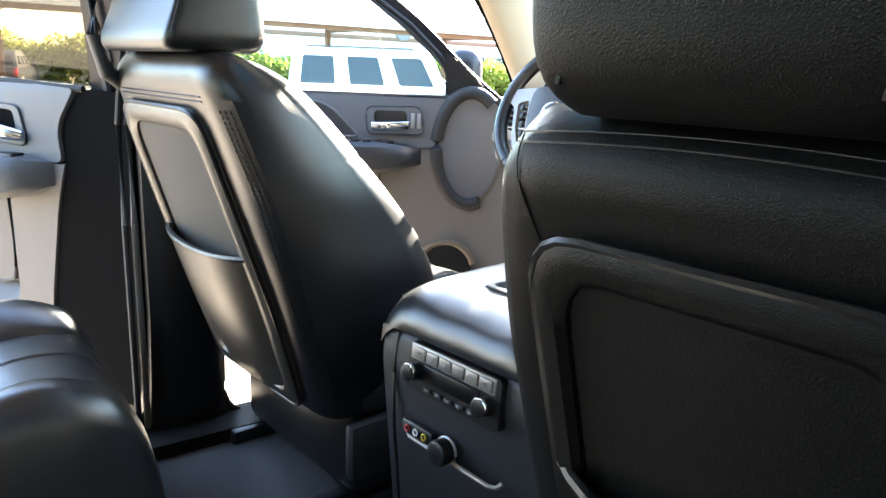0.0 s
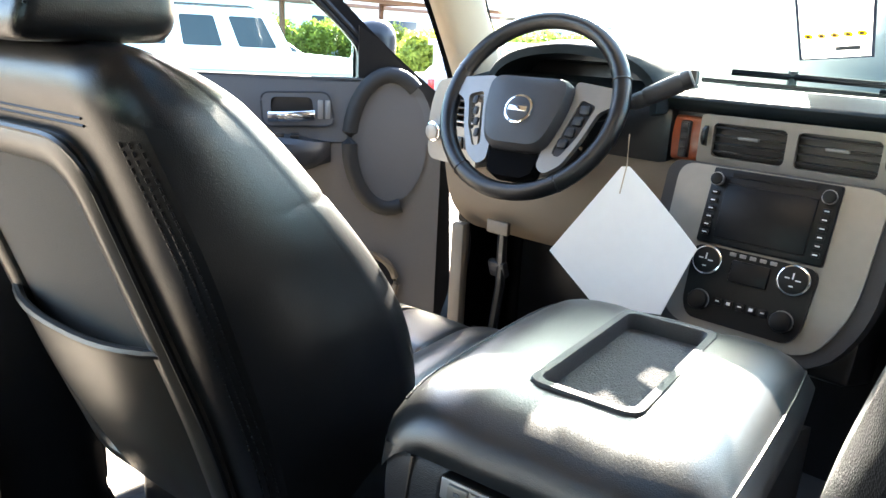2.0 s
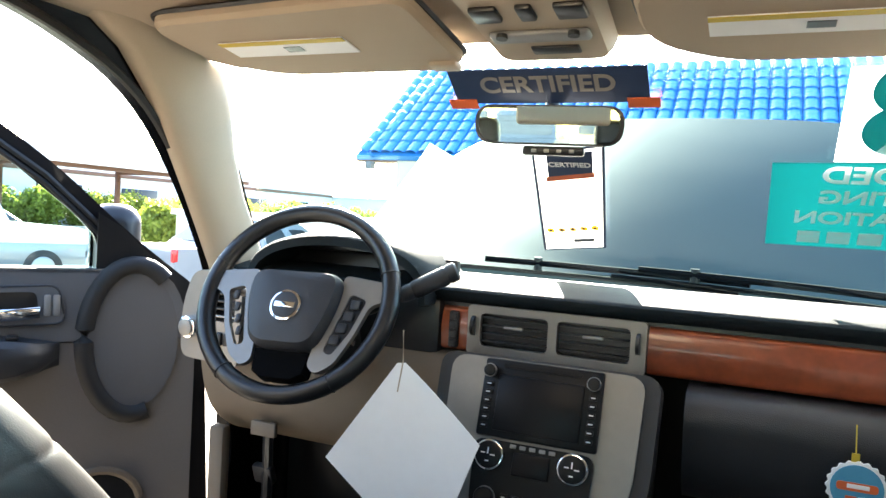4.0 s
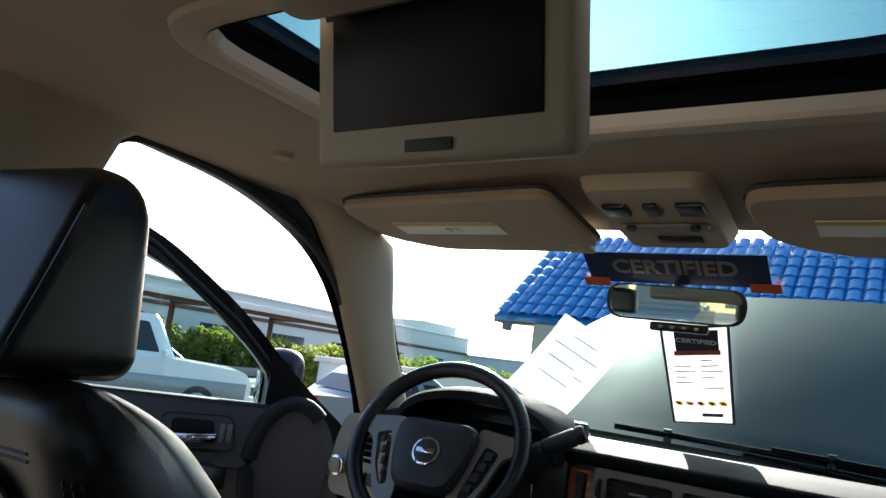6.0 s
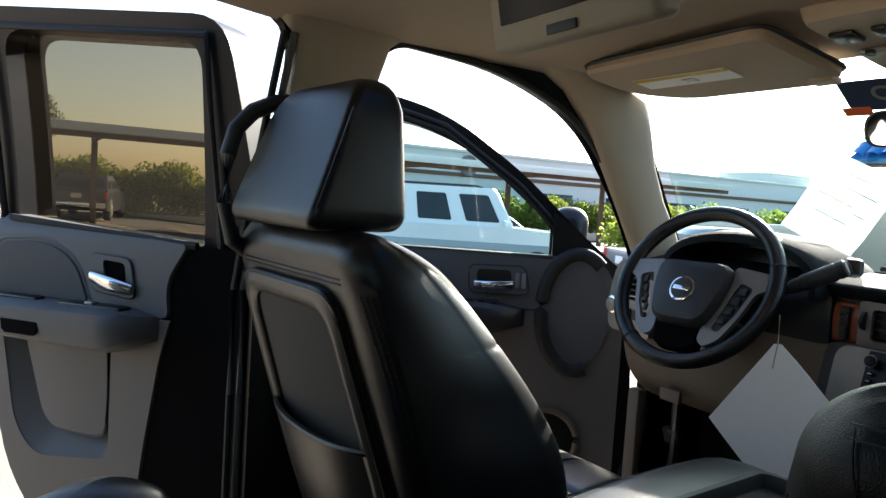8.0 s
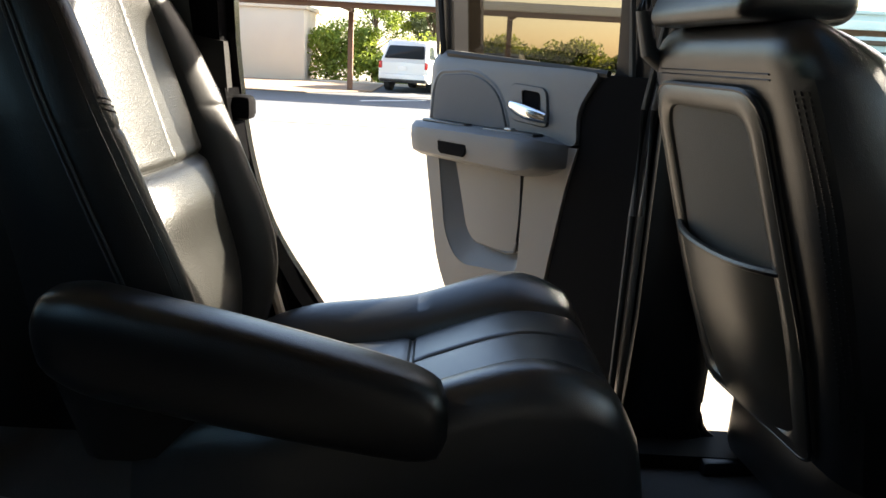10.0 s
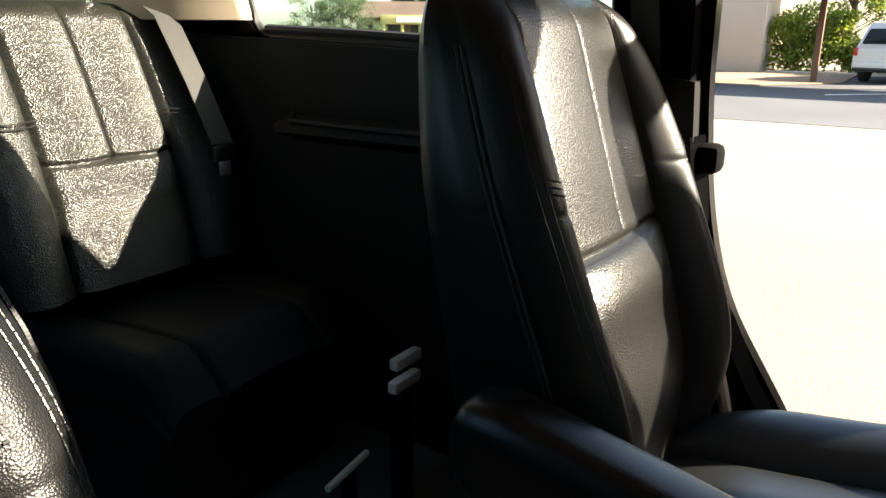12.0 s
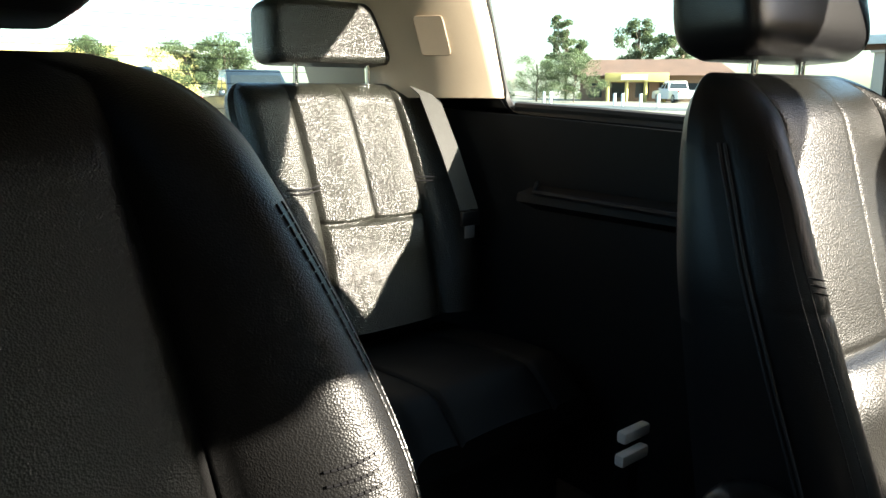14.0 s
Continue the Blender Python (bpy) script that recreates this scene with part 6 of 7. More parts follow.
part("disc", loft([[((0.0385 + 0.0015 * math.cos(a * 20)) * k * math.cos(a), y, (0.0385 + 0.0015 * math.cos(a * 20)) * k * math.sin(a)) for a in [2 * math.pi * j / 120 for j in range(120)]] for y, k in ((0.0015, 0.97), (0.0, 1.0), (-0.0015, 0.97))]), PAPER, fresh)
part("face", cyl(bmesh.new(), (0, -0.002, 0), 0.0335, 0.003, "y", 32), mat("blue_print", (0.06, 0.28, 0.45), 0.5, vary=0.1), fresh)
part("emblem", plate(rounded([(-0.026, -0.003), (0.026, -0.003), (0.026, 0.009), (-0.026, 0.009)], 0.005, 4), [], lambda u, v, w: Vector((u, -0.0045 - w, v)), 0.001), ORANGE, fresh)
part("strip", boxed((0.009, -0.0042, -0.014), (0.014, 0.002, 0.007), 0.001), PAPER, fresh)
part("strip", boxed((-0.007, -0.0042, -0.014), (0.014, 0.002, 0.007), 0.001), ORANGE, fresh)
part("logo_bar", boxed((0.001, -0.0062, 0.004), (0.028, 0.001, 0.006), 0.0005), PAPER, fresh)
part("ribbon", boxed((-0.004, 0, 0.043), (0.010, 0.002, 0.012)), YELLOW, fresh)
part("cord", tube([(-0.004, 0, 0.046), (-0.003, 0.02, 0.085)], 0.001, n=5), YELLOW, fresh)

STEEL = mat("pale_zinc_metal", (0.75, 0.74, 0.70), 0.45, 0.2, vary=0.05)
# ---- footwell, belts, small parts ----
pedal = thing("brake_pedal", pose(-0.66, 1.64, 0.84, 20, 0, 0), "black rubber brake pedal with a dark bracket", "pedal")
part("pad", boxed((0, 0, 0), (0.12, 0.02, 0.06), 0.008), RUBBER, pedal)
part("arm", tube([(0, 0.01, 0.02), (0.01, 0.06, 0.14), (0.01, 0.10, 0.26)], 0.012, n=8), BLACK, pedal)
part("bracket", boxed((0.0, 0.075, 0.175), (0.05, 0.02, 0.045), 0.006), DARK, pedal, "dark steel pedal bracket")
kick = part("trim_kick_panel", boxed((-0.735, 1.59, 0.93), (0.04, 0.03, 0.42), 0.010), TAUPE)
tagged(kick, "taupe kick panel beside the footwell", "trim", kind="structure")


def belt(path, width, label, side):
    """A flat webbing strap along a path."""
    rows = []
    for p in path:
        p = Vector(p)
        d = Vector(side).normalized() * width / 2
        rows.append([p - d, p + d, p + d + Vector((0, 0.002, 0)), p - d + Vector((0, 0.002, 0))])
    return tagged(part("seat_belt", loft(rows), WEBBING), label, "seat belt")


b3 = belt([(-0.615, -1.42, 1.602), (-0.622, -1.345, 1.612), (-0.626, -1.29, 1.58), (-0.632, -1.215, 1.447), (-0.634, -1.15, 1.322)], 0.048, "grey seat belt strap beside the third-row seat", (1, -0.25, 0))
bk = thing("belt_buckle", pose(-0.634, -1.145, 1.302), "black seat belt tongue and buckle", "belt buckle")
part("tongue", boxed((0, 0, 0), (0.055, 0.012, 0.035), 0.004), BLACK, bk)
part("latch_plate", boxed((0.005, 0.004, -0.03), (0.03, 0.004, 0.03), 0.002), SILVER, bk)
b2 = belt([(-0.675, -0.29, 1.70), (-0.695, -0.27, 1.45), (-0.715, -0.20, 1.14), (-0.72, -0.13, 0.90)], 0.048, "black seat belt strap hanging in the rear door opening", (0.35, 1, 0))
sh = part("wheel_arch_trim", loft([[(-0.70, y0, z), (-0.77, y0, z), (-0.775, y1, z), (-0.72, y1 - 0.01, z)] for y0, y1, z in ((-0.36, 0.078, 0.74), (-0.36, 0.006, 0.90), (-0.36, -0.074, 1.02), (-0.36, -0.137, 1.14), (-0.36, -0.178, 1.26), (-0.36, -0.198, 1.40))]), LINING)
tagged(sh, "dark wheel-arch trim at the rear door opening", "trim", kind="structure")
strap = part("trim_edge", tube([(-0.705, -0.17, 1.22), (-0.70, -0.145, 1.115), (-0.70, -0.12, 1.037), (-0.70, -0.09, 0.93)], 0.010, n=8, flat=1.0), BEIGEP)
tagged(strap, "beige trim edge beside the second-row seat", "trim", kind="structure")
anchor = part("striker", boxed((-0.765, -0.188, 1.365), (0.05, 0.04, 0.045), 0.012), PITCH)
tagged(anchor, "black door striker cover on the rear pillar", "door striker")
for k, (x, y, z) in enumerate(((-0.564, -0.621, 0.993), (-0.533, -0.601, 0.968))):
    hw = part("seat_latch", boxed((x, y, z), (0.075, 0.02, 0.022), 0.005, m=None), STEEL)
    tagged(hw, "bright metal latch bar behind the second-row seat", "latch", "seat latches")
    stand = part("latch_stand", boxed((x, y - 0.01, (z + FLOOR) / 2), (0.03, 0.03, z - FLOOR), 0.004), PITCH, hw)
bar = part("seat_rail_bar", tube([(-0.338, -0.608, 0.86), (-0.454, -0.624, 0.86)], 0.006, n=8), STEEL)
bar_leg = part("bracket", boxed((-0.396, -0.616, 0.78), (0.02, 0.02, 0.15), 0.003), PITCH, bar)
tagged(bar, "bright metal bar behind the second-row seat base", "rail")
mat_l = part("floor_mat", plate(rounded([(-0.70, 0.50), (-0.22, 0.50), (-0.24, 0.93), (-0.66, 0.93)], 0.05), [], lambda u, v, w: Vector((u, v, FLOOR + w)), 0.012), CARPET)
tagged(mat_l, "charcoal carpet mat in the rear footwell", "floor mat")


# ---- outside: ground ----
def gz(x, y):
    """The lot rises gently away from the vehicle."""
    s = max(0.0, min(1.0, (y - 3.0) / 6.0)) * max(0.0, min(1.0, (math.hypot(x, y) - 5.0) / 6.0))
    s = s * s * (3 - 2 * s)
    a = max(0.0, min(1.0, (math.degrees(math.atan2(abs(y), -x)) - 10) / 65))
    rise = lerp(0.0085, 0.0165, a * a * (3 - 2 * a))
    return rise * max(0.0, min(60.0, math.hypot(x, y)) - 4.0) * (1 - s) - 0.12 * s


def ground_sheet():
    rings = [0.01, 2, 4, 6, 8, 10, 13, 16, 20, 25, 30, 36, 43, 50, 60, 90, 150, 300, 900]
    n = 72
    bm = loft([[(r * math.cos(a), r * math.sin(a), gz(r * math.cos(a), r * math.sin(a))) for a in [2 * math.pi * k / n for k in range(n)]] for r in rings], cap=False)
    return part("ground", bm, CONCRETE)


CONCRETE = mat("sunlit_concrete", (0.205, 0.175, 0.138), 0.92, bump=0.5, scale=60, vary=0.22, stain=0.35, dist=0.01)
ASPHALT = mat("grey_asphalt", (0.075, 0.078, 0.085), 0.9, bump=0.5, scale=80, vary=0.25, stain=0.5, dist=0.01)
STUCCO = mat("tan_stucco", (0.45, 0.38, 0.30), 0.9, bump=0.4, scale=40, vary=0.1, stain=0.6)
WHITEWALL = mat("pale_painted_wall", (0.62, 0.62, 0.60), 0.85, bump=0.2, scale=20, vary=0.08, stain=0.4)
YELLOWWALL = mat("yellow_painted_wall", (0.47, 0.37, 0.13), 0.85, bump=0.2, scale=20, vary=0.1, stain=0.4)
BROWNROOF = mat("brown_roof_tiles", (0.13, 0.065, 0.045), 0.85, bump=0.6, scale=8, vary=0.3, stain=0.6, dist=0.05)
BLUETILE = mat("blue_glazed_roof_tile", (0.025, 0.19, 0.50), 0.35, vary=0.2, stain=1.5)
WOODPOST = mat("brown_timber", (0.13, 0.07, 0.045), 0.8, bump=0.4, scale=30, vary=0.25)
LEAF = mat("green_leaves", (0.075, 0.095, 0.045), 0.65, vary=0.4, scale=3, stain=1.0, two=(0.12, 0.145, 0.065))
LEAFY = mat("yellow_green_leaves", (0.20, 0.25, 0.035), 0.65, vary=0.4, scale=3, stain=1.0)
for m in (LEAF, LEAFY):
    # light shines through the leaves
    t = m.node_tree
    b = t.nodes["Principled BSDF"]
    thin = t.nodes.new("ShaderNodeBsdfTranslucent")
    both = t.nodes.new("ShaderNodeMixShader")
    both.inputs[0].default_value = 0.45
    t.links.new(b.inputs["Base Color"].links[0].from_socket, thin.inputs["Color"])
    t.links.new(b.outputs[0], both.inputs[1])
    t.links.new(thin.outputs[0], both.inputs[2])
    t.links.new(both.outputs[0], t.nodes["Material Output"].inputs[0])
BARK = mat("grey_brown_bark", (0.12, 0.085, 0.06), 0.9, bump=0.6, scale=20, vary=0.3)
CARWHITE = mat("white_car_paint", (0.72, 0.73, 0.74), 0.25, vary=0.04, coat=0.6)
CARRED = mat("red_car_paint", (0.42, 0.025, 0.02), 0.25, vary=0.06, coat=0.7)
CARDARK = mat("dark_blue_car_paint", (0.015, 0.022, 0.032), 0.35, vary=0.1, coat=0.25)
CARGREY = mat("grey_car_paint", (0.20, 0.22, 0.24), 0.3, 0.3, vary=0.08, coat=0.6)
CARGLASS = mat("dark_car_glass", (0.02, 0.025, 0.03), 0.06, vary=0.1, spec=0.25)
REDLIGHT = mat("red_lamp_lens", (0.5, 0.02, 0.02), 0.2, vary=0.1)

ground = ground_sheet()
tagged(ground, "pale sunlit concrete of the parking lot", "ground", kind="structure")


def patch(name, pts, m, label, lift):
    """A sheet on the ground, following its rise."""
    bm = plate(pts, [], lambda u, v, w: Vector((u, v, gz(u, v) + lift - 0.03 + w)), 0.03, [((1, 0, 0), k * 3.0) for k in range(-20, 10)] + [((0, 1, 0), k * 4.0) for k in range(-20, 20)])
    return tagged(part(name, bm, m), label, "pavement", kind="structure")


patch("road_lane", [(-30, -40), (-13.6, -40), (-13.4, 40), (-30, 40)], ASPHALT, "grey asphalt lane beyond the concrete apron", 0.006)
patch("road_street", [(-41, -60), (20, -60), (20, -34), (-31, -34), (-38, -24), (-41, -24)], ASPHALT, "grey asphalt street behind the lot", 0.02)


DIRT = mat("tan_dirt", (0.26, 0.19, 0.13), 0.95, bump=0.6, scale=30, vary=0.3, stain=1.2, dist=0.02)
patch("pavement_bed", [(-22.2, -11), (-22.0, -4.3), (-24.4, -2.3), (-29.2, -2.3), (-29.2, -11)], DIRT, "tan dirt bed with a low kerb by the carport", 0.05)
patch("pavement_stripe", [(-20.2, -2.2), (-20.05, -2.2), (-21.6, -0.4), (-21.75, -0.4)], WHITE, "white painted parking stripe", 0.011)
bank = part("kerb", boxed((-29.0, 11.0, 0.12), (0.22, 32.5, 0.40), 0.03), STUCCO)
tagged(bank, "low brown kerb wall below the hedge", "kerb", kind="structure")


def car(name, m, L, W, H, paint, label, cabin, hoodz, bed=None, lower=None, upper=None):
    """A parked vehicle; local x runs forward, the origin on the ground under its middle. cabin: start, end, windscreen rake and rear rake."""
    root = thing(name, m, label, "vehicle", "parked vehicles")
    c0, c1, rake, back = cabin
    z0, zb = 0.32, hoodz
    prof = rounded([(-L / 2, z0 + 0.1), (-L / 2, zb - 0.05), (c0 if bed else -L / 2 + 0.02, zb), (c1 + 0.0, zb), (L / 2 - 0.15, zb - 0.10), (L / 2, zb - 0.35), (L / 2, z0 + 0.1), (L / 2 - 0.1, z0), (-L / 2 + 0.1, z0)], [0.05, 0.08, 0.02, 0.1, 0.15, 0.1, 0.1, 0.05, 0.05], 4)
    bm = plate(prof, [], lambda u, v, w: Vector((u, w - W / 2, v)), W)
    es = [e for e in bm.edges if len(e.link_faces) == 2 and e.calc_face_angle(0) > 1.2]
    bmesh.ops.bevel(bm, geom=es, offset=0.09, segments=3, profile=0.5, affect="EDGES")
    body = part("body", bm, paint, root)
    rows = []
    for t in (0, 0.5, 0.9, 1.0):
        hw = W / 2 - 0.03 - 0.14 * t
        zz = lerp(zb - 0.02, H, t) - (0.0 if t < 1 else -0.02)
        a, b = c0 + back * t + (0.06 if t == 1 else 0), c1 - rake * t - (0.06 if t == 1 else 0)
        rows.append([(a, -hw + 0.05, zz), (a + 0.05, -hw, zz), (b - 0.05, -hw, zz), (b, -hw + 0.05, zz), (b, hw - 0.05, zz), (b - 0.05, hw, zz), (a + 0.05, hw, zz), (a, hw - 0.05, zz)])
    bm = loft(rows)
    es = [e for e in bm.edges if len(e.link_faces) == 2 and e.calc_face_angle(0) > 0.5]
    bmesh.ops.bevel(bm, geom=es, offset=0.045, segments=2, profile=0.5, affect="EDGES")
    cab = part("cabin", bm, upper or paint, root)
    if H > 1.6 and not bed:
        for s in (-1, 1):
            part("roof_rail", tube([(c0 + back + 0.25, s * (W / 2 - 0.22), H + 0.01), (c0 + back + 0.35, s * (W / 2 - 0.22), H + 0.06), (c1 - rake - 0.45, s * (W / 2 - 0.22), H + 0.06), (c1 - rake - 0.30, s * (W / 2 - 0.22), H + 0.01)], 0.02, n=6), BLACK, cab)
        part("bumper_foot", boxed((-L / 2 - 0.02, 0, 0.40), (0.16, W - 0.10, 0.12), 0.03), BLACK, root)
    zl, zh = zb + 0.10, H - 0.14
    hwz = lambda z: W / 2 - 0.03 - 0.14 * (z - zb + 0.02) / (H - zb + 0.02)
    ex = lambda z, front: (c1 - rake * (z - zb) / (H - zb)) if front else (c0 + back * (z - zb) / (H - zb))
    nwin = 3 if not bed else 2
    for s in (-1, 1):
        for k in range(nwin):
            f0, f1 = k / nwin + 0.05, (k + 1) / nwin - 0.05
            q = [(lerp(ex(zl, 0) + 0.10, ex(zl, 1) - 0.12, f0), zl), (lerp(ex(zl, 0) + 0.10, ex(zl, 1) - 0.12, f1), zl), (lerp(ex(zh, 0) + 0.10, ex(zh, 1) - 0.12, f1), zh), (lerp(ex(zh, 0) + 0.10, ex(zh, 1) - 0.12, f0), zh)]
            part("side_window", plate(rounded(q, 0.05, 3), [], lambda u, v, w: Vector((u, s * (hwz(v) - 0.01 + w), v)), 0.016), CARGLASS, root)
        for wx in (-L * 0.31, L * 0.30):
            wh = part("wheel", cyl(bmesh.new(), (wx, s * (W / 2 - 0.10), 0.36), 0.36, 0.22, "y", 24, bevel=0.03), RUBBER, root)
            part("rim", cyl(bmesh.new(), (wx, s * (W / 2 - 0.02), 0.36), 0.21, 0.10, "y", 16, bevel=0.02), SILVER, wh)
        part("tail_lamp", boxed((-L / 2 + 0.02, s * (W / 2 - 0.055), zb - 0.12), (0.10, 0.12, 0.24), 0.03), REDLIGHT, root)
        part("head_lamp", boxed((L / 2 - 0.06, s * (W / 2 - 0.22), zb - 0.34), (0.10, 0.30, 0.16), 0.03), CHROME, root)
        part("door_mirror", boxed((c1 - rake * 0.3 - 0.1, s * (W / 2 + 0.08), zb + 0.1), (0.10, 0.18, 0.14), 0.03), paint, root)
    for front in (0, 1):
        q = [(-hwz(zl) + 0.10, zl), (hwz(zl) - 0.10, zl), (hwz(zh) - 0.10, zh), (-hwz(zh) + 0.10, zh)]
        part("windscreen" if front else "rear_window", plate(rounded(q, 0.06, 3), [], lambda u, v, w: Vector((ex(v, front) + (w - 0.008) * (1 if front else -1), u, v)), 0.016), CARGLASS, root)
    part("rear_bumper", boxed((-L / 2 - 0.04, 0, 0.52), (0.14, W - 0.06, 0.18), 0.04), CHROME if paint in (CARRED, CARDARK) else paint, root)
    part("front_bumper", boxed((L / 2 + 0.02, 0, 0.48), (0.14, W - 0.06, 0.22), 0.05), CHROME if bed else paint, root)
    part("number_plate", boxed((-L / 2 - 0.10 if not bed else -L / 2 - 0.03, 0, 0.80), (0.02, 0.31, 0.15), 0.01), WHITE, root)
    if lower:
        part("lower_band", boxed((0, 0, 0.62), (L - 0.2, W + 0.012, 0.42), 0.01), lower, root)
    return root


def heading(x, y, deg):
    return pose(x, y, gz(x, y), 0, 0, deg)


car("parked_suv", heading(-27.2, -0.75, 165), 4.5, 1.76, 1.70, CARWHITE, "white sport utility car parked under the carport", (-2.22, 1.45, 1.05, 0.42), 1.02)
car("parked_car", heading(-27.4, 2.3, 166), 4.5, 1.78, 1.45, CARDARK, "dark saloon car parked beside the white one", (-1.9, 0.9, 0.85, 0.6), 0.95)
car("parked_van", heading(-14.0, 9.4, 58), 5.3, 2.0, 2.02, CARWHITE, "white crew truck with a grey lower band", (-2.5, 1.05, 0.45, 0.1), 1.18, lower=CARGREY)
car("parked_suv", heading(-5.75, -21.5, 79), 5.0, 1.95, 1.9, CARRED, "red sport utility car with a dark cabin seen from behind", (-2.45, 0.9, 0.7, 0.22), 1.12, upper=CARDARK)
car("parked_truck", heading(-0.4, -18.5, 97), 5.4, 1.95, 1.85, CARDARK, "dark pickup truck parked in the lot", (-0.6, 1.2, 0.7, 0.2), 1.1, bed=True)
car("parked_truck", heading(-9.3, -21.0, 80), 5.4, 1.95, 1.85, CARDARK, "dark blue-grey pickup truck parked in the lot", (-0.6, 1.2, 0.7, 0.2), 1.1, bed=True)
car("parked_truck", heading(-54.0, -35.6, 238), 5.2, 1.9, 1.75, CARWHITE, "white pickup truck by the far building", (-0.6, 1.2, 0.7, 0.2), 1.05, bed=True)
car("parked_car", heading(-8.6, 12.4, 70), 5.0, 1.9, 1.5, CARGREY, "grey car parked ahead of the vehicle", (-1.8, 1.0, 0.9, 0.6), 0.98)
car("parked_car", heading(-19.5, 14.0, 60), 4.6, 1.85, 1.5, CARDARK, "dark car parked beside the hedge", (-1.8, 0.9, 0.8, 0.6), 0.95)


# ---- carport, walls, buildings ----
def carport():
    root = thing("carport", pose(0, 0, 0), "long flat carport with brown posts and a pale fascia", "carport")
    g = 0.32
    part("roof_deck", boxed((-22.95, 8.5, g + 2.62), (3.5, 39, 0.10)), WOODPOST, root)
    part("fascia", boxed((-21.15, 8.5, g + 2.62), (0.10, 39, 0.24), 0.01), WHITEWALL, root, "pale painted fascia")
    part("beam", boxed((-21.6, 8.5, g + 2.44), (0.14, 39, 0.16), 0.01), WOODPOST, root)
    for k in range(7):
        y = -8.25 + k * 5.2
        part("post", boxed((-24.3, y, 1.42), (0.17, 0.17, 2.96), 0.01), WOODPOST, root)
        part("bracket", boxed((-23.0, y, g + 2.46), (2.6, 0.12, 0.14), 0.01), WOODPOST, root)
    return root


carport()


def wall_block(name, x0, x1, y0, y1, h, m, label, roofm=None):
    cx, cy = (x0 + x1) / 2, (y0 + y1) / 2
    z = gz(cx, cy) - 0.3
    root = thing(name, pose(cx, cy, z), label, "building")
    part("wall", boxed((0, 0, (h + 0.3) / 2), (x1 - x0, y1 - y0, h + 0.3), 0.02), m, root)
    part("parapet", boxed((0, 0, h + 0.33), (x1 - x0 + 0.2, y1 - y0 + 0.2, 0.16), 0.02), roofm or WHITEWALL, root)
    return root


wall_block("screen_wall", -33.0, -28.8, -11.0, -5.45, 2.75, STUCCO, "tan stucco wall behind the carport", STUCCO)
b1 = wall_block("shop_building", -42, -32, 12, 52, 4.3, WHITEWALL, "long pale shop building with a flat parapet")
part("cornice", boxed((5.05, 0, 3.4), (0.12, 40, 0.20), 0.02), WOODPOST, b1)
for k in range(7):
    part("window", boxed((5.02, -16 + k * 5.2, 2.0), (0.08, 2.6, 1.5), 0.01), CARGLASS, b1)
part("sign_disc", cyl(bmesh.new(), (5.1, -11.5, 3.9), 0.55, 0.08, "x", 24), GREYINK, b1, "round dark sign")
part("sign_bar", boxed((5.1, -8.6, 3.7), (0.06, 2.6, 0.22)), GREYINK, b1)
tank = wall_block("block_building", -38.5, -34.0, 48.0, 53.0, 5.2, WHITEWALL, "pale square block far ahead")
b4 = wall_block("low_building", -34, -12, 52, 60, 3.0, WHITEWALL, "low pale building far ahead")
lot_wall = wall_block("low_wall", -14.5, -14.0, 16.0, 34.0, 1.5, WHITEWALL, "pale low wall beyond the parked cars")


def tiled_roof():
    """The blue pan-tile roof ahead of the vehicle."""
    root = thing("blue_roof_building", pose(-2.3, 13.2, 0.42), "building with a blue glazed tile roof", "building")
    part("wall", boxed((1.6, 2.6, 1.2), (11.5, 4.6, 2.4)), STUCCO, root)
    part("eaves", boxed((1.4, 0.55, 2.36), (13.0, 0.5, 0.14), 0.02), WOODPOST, root)
    part("lamp", boxed((-4.7, 0.2, 2.2), (0.16, 0.2, 0.16), 0.03), GREYINK, root)
    for k in range(5):
        part("window", boxed((-2.5 + k * 2.2, 0.28, 1.3), (1.2, 0.06, 1.0), 0.01), CARGLASS, root)
    slope = part("roof_deck", loft([[(x, 0.18, 2.40), (x + 0.75 * (1 if x < 0 else -1), 2.9, 4.6), (x + 0.75 * (1 if x < 0 else -1), 3.0, 4.5), (x, 0.3, 2.32)] for x in (-5.05, 7.9)]), BLUETILE, root)
    run = Vector((0, 2.72, 2.2))
    course = bmesh.new()
    n = 9
    for j in range(n):
        a, b = j / n, (j + 1) / n + 0.012
        y0, z0, y1, z1 = 0.18 + 2.72 * a, 2.40 + 2.2 * a + 0.055, 0.18 + 2.72 * b, 2.40 + 2.2 * b + 0.025
        ring = lambda y, z: [(0.13 * math.cos(t), y - 0.05 * math.sin(t), z + 0.062 * math.sin(t)) for t in [math.pi * k / 6 for k in range(7)]]
        loft([ring(y0, z0), ring(y1, z1)], course, cap=False, closed=False)
    bmesh.ops.recalc_face_normals(course, faces=course.faces)
    me = bpy.data.meshes.new("tile_row")
    course.to_mesh(me)
    course.free()
    me.materials.append(BLUETILE)
    me.polygons.foreach_set("use_smooth", [True] * len(me.polygons))
    for k in range(46):
        ob = new("tile_row", me)
        ob.parent = slope
        ob.matrix_basis = pose(-4.90 + k * 0.275, 0, 0)
    return root


tiled_roof()

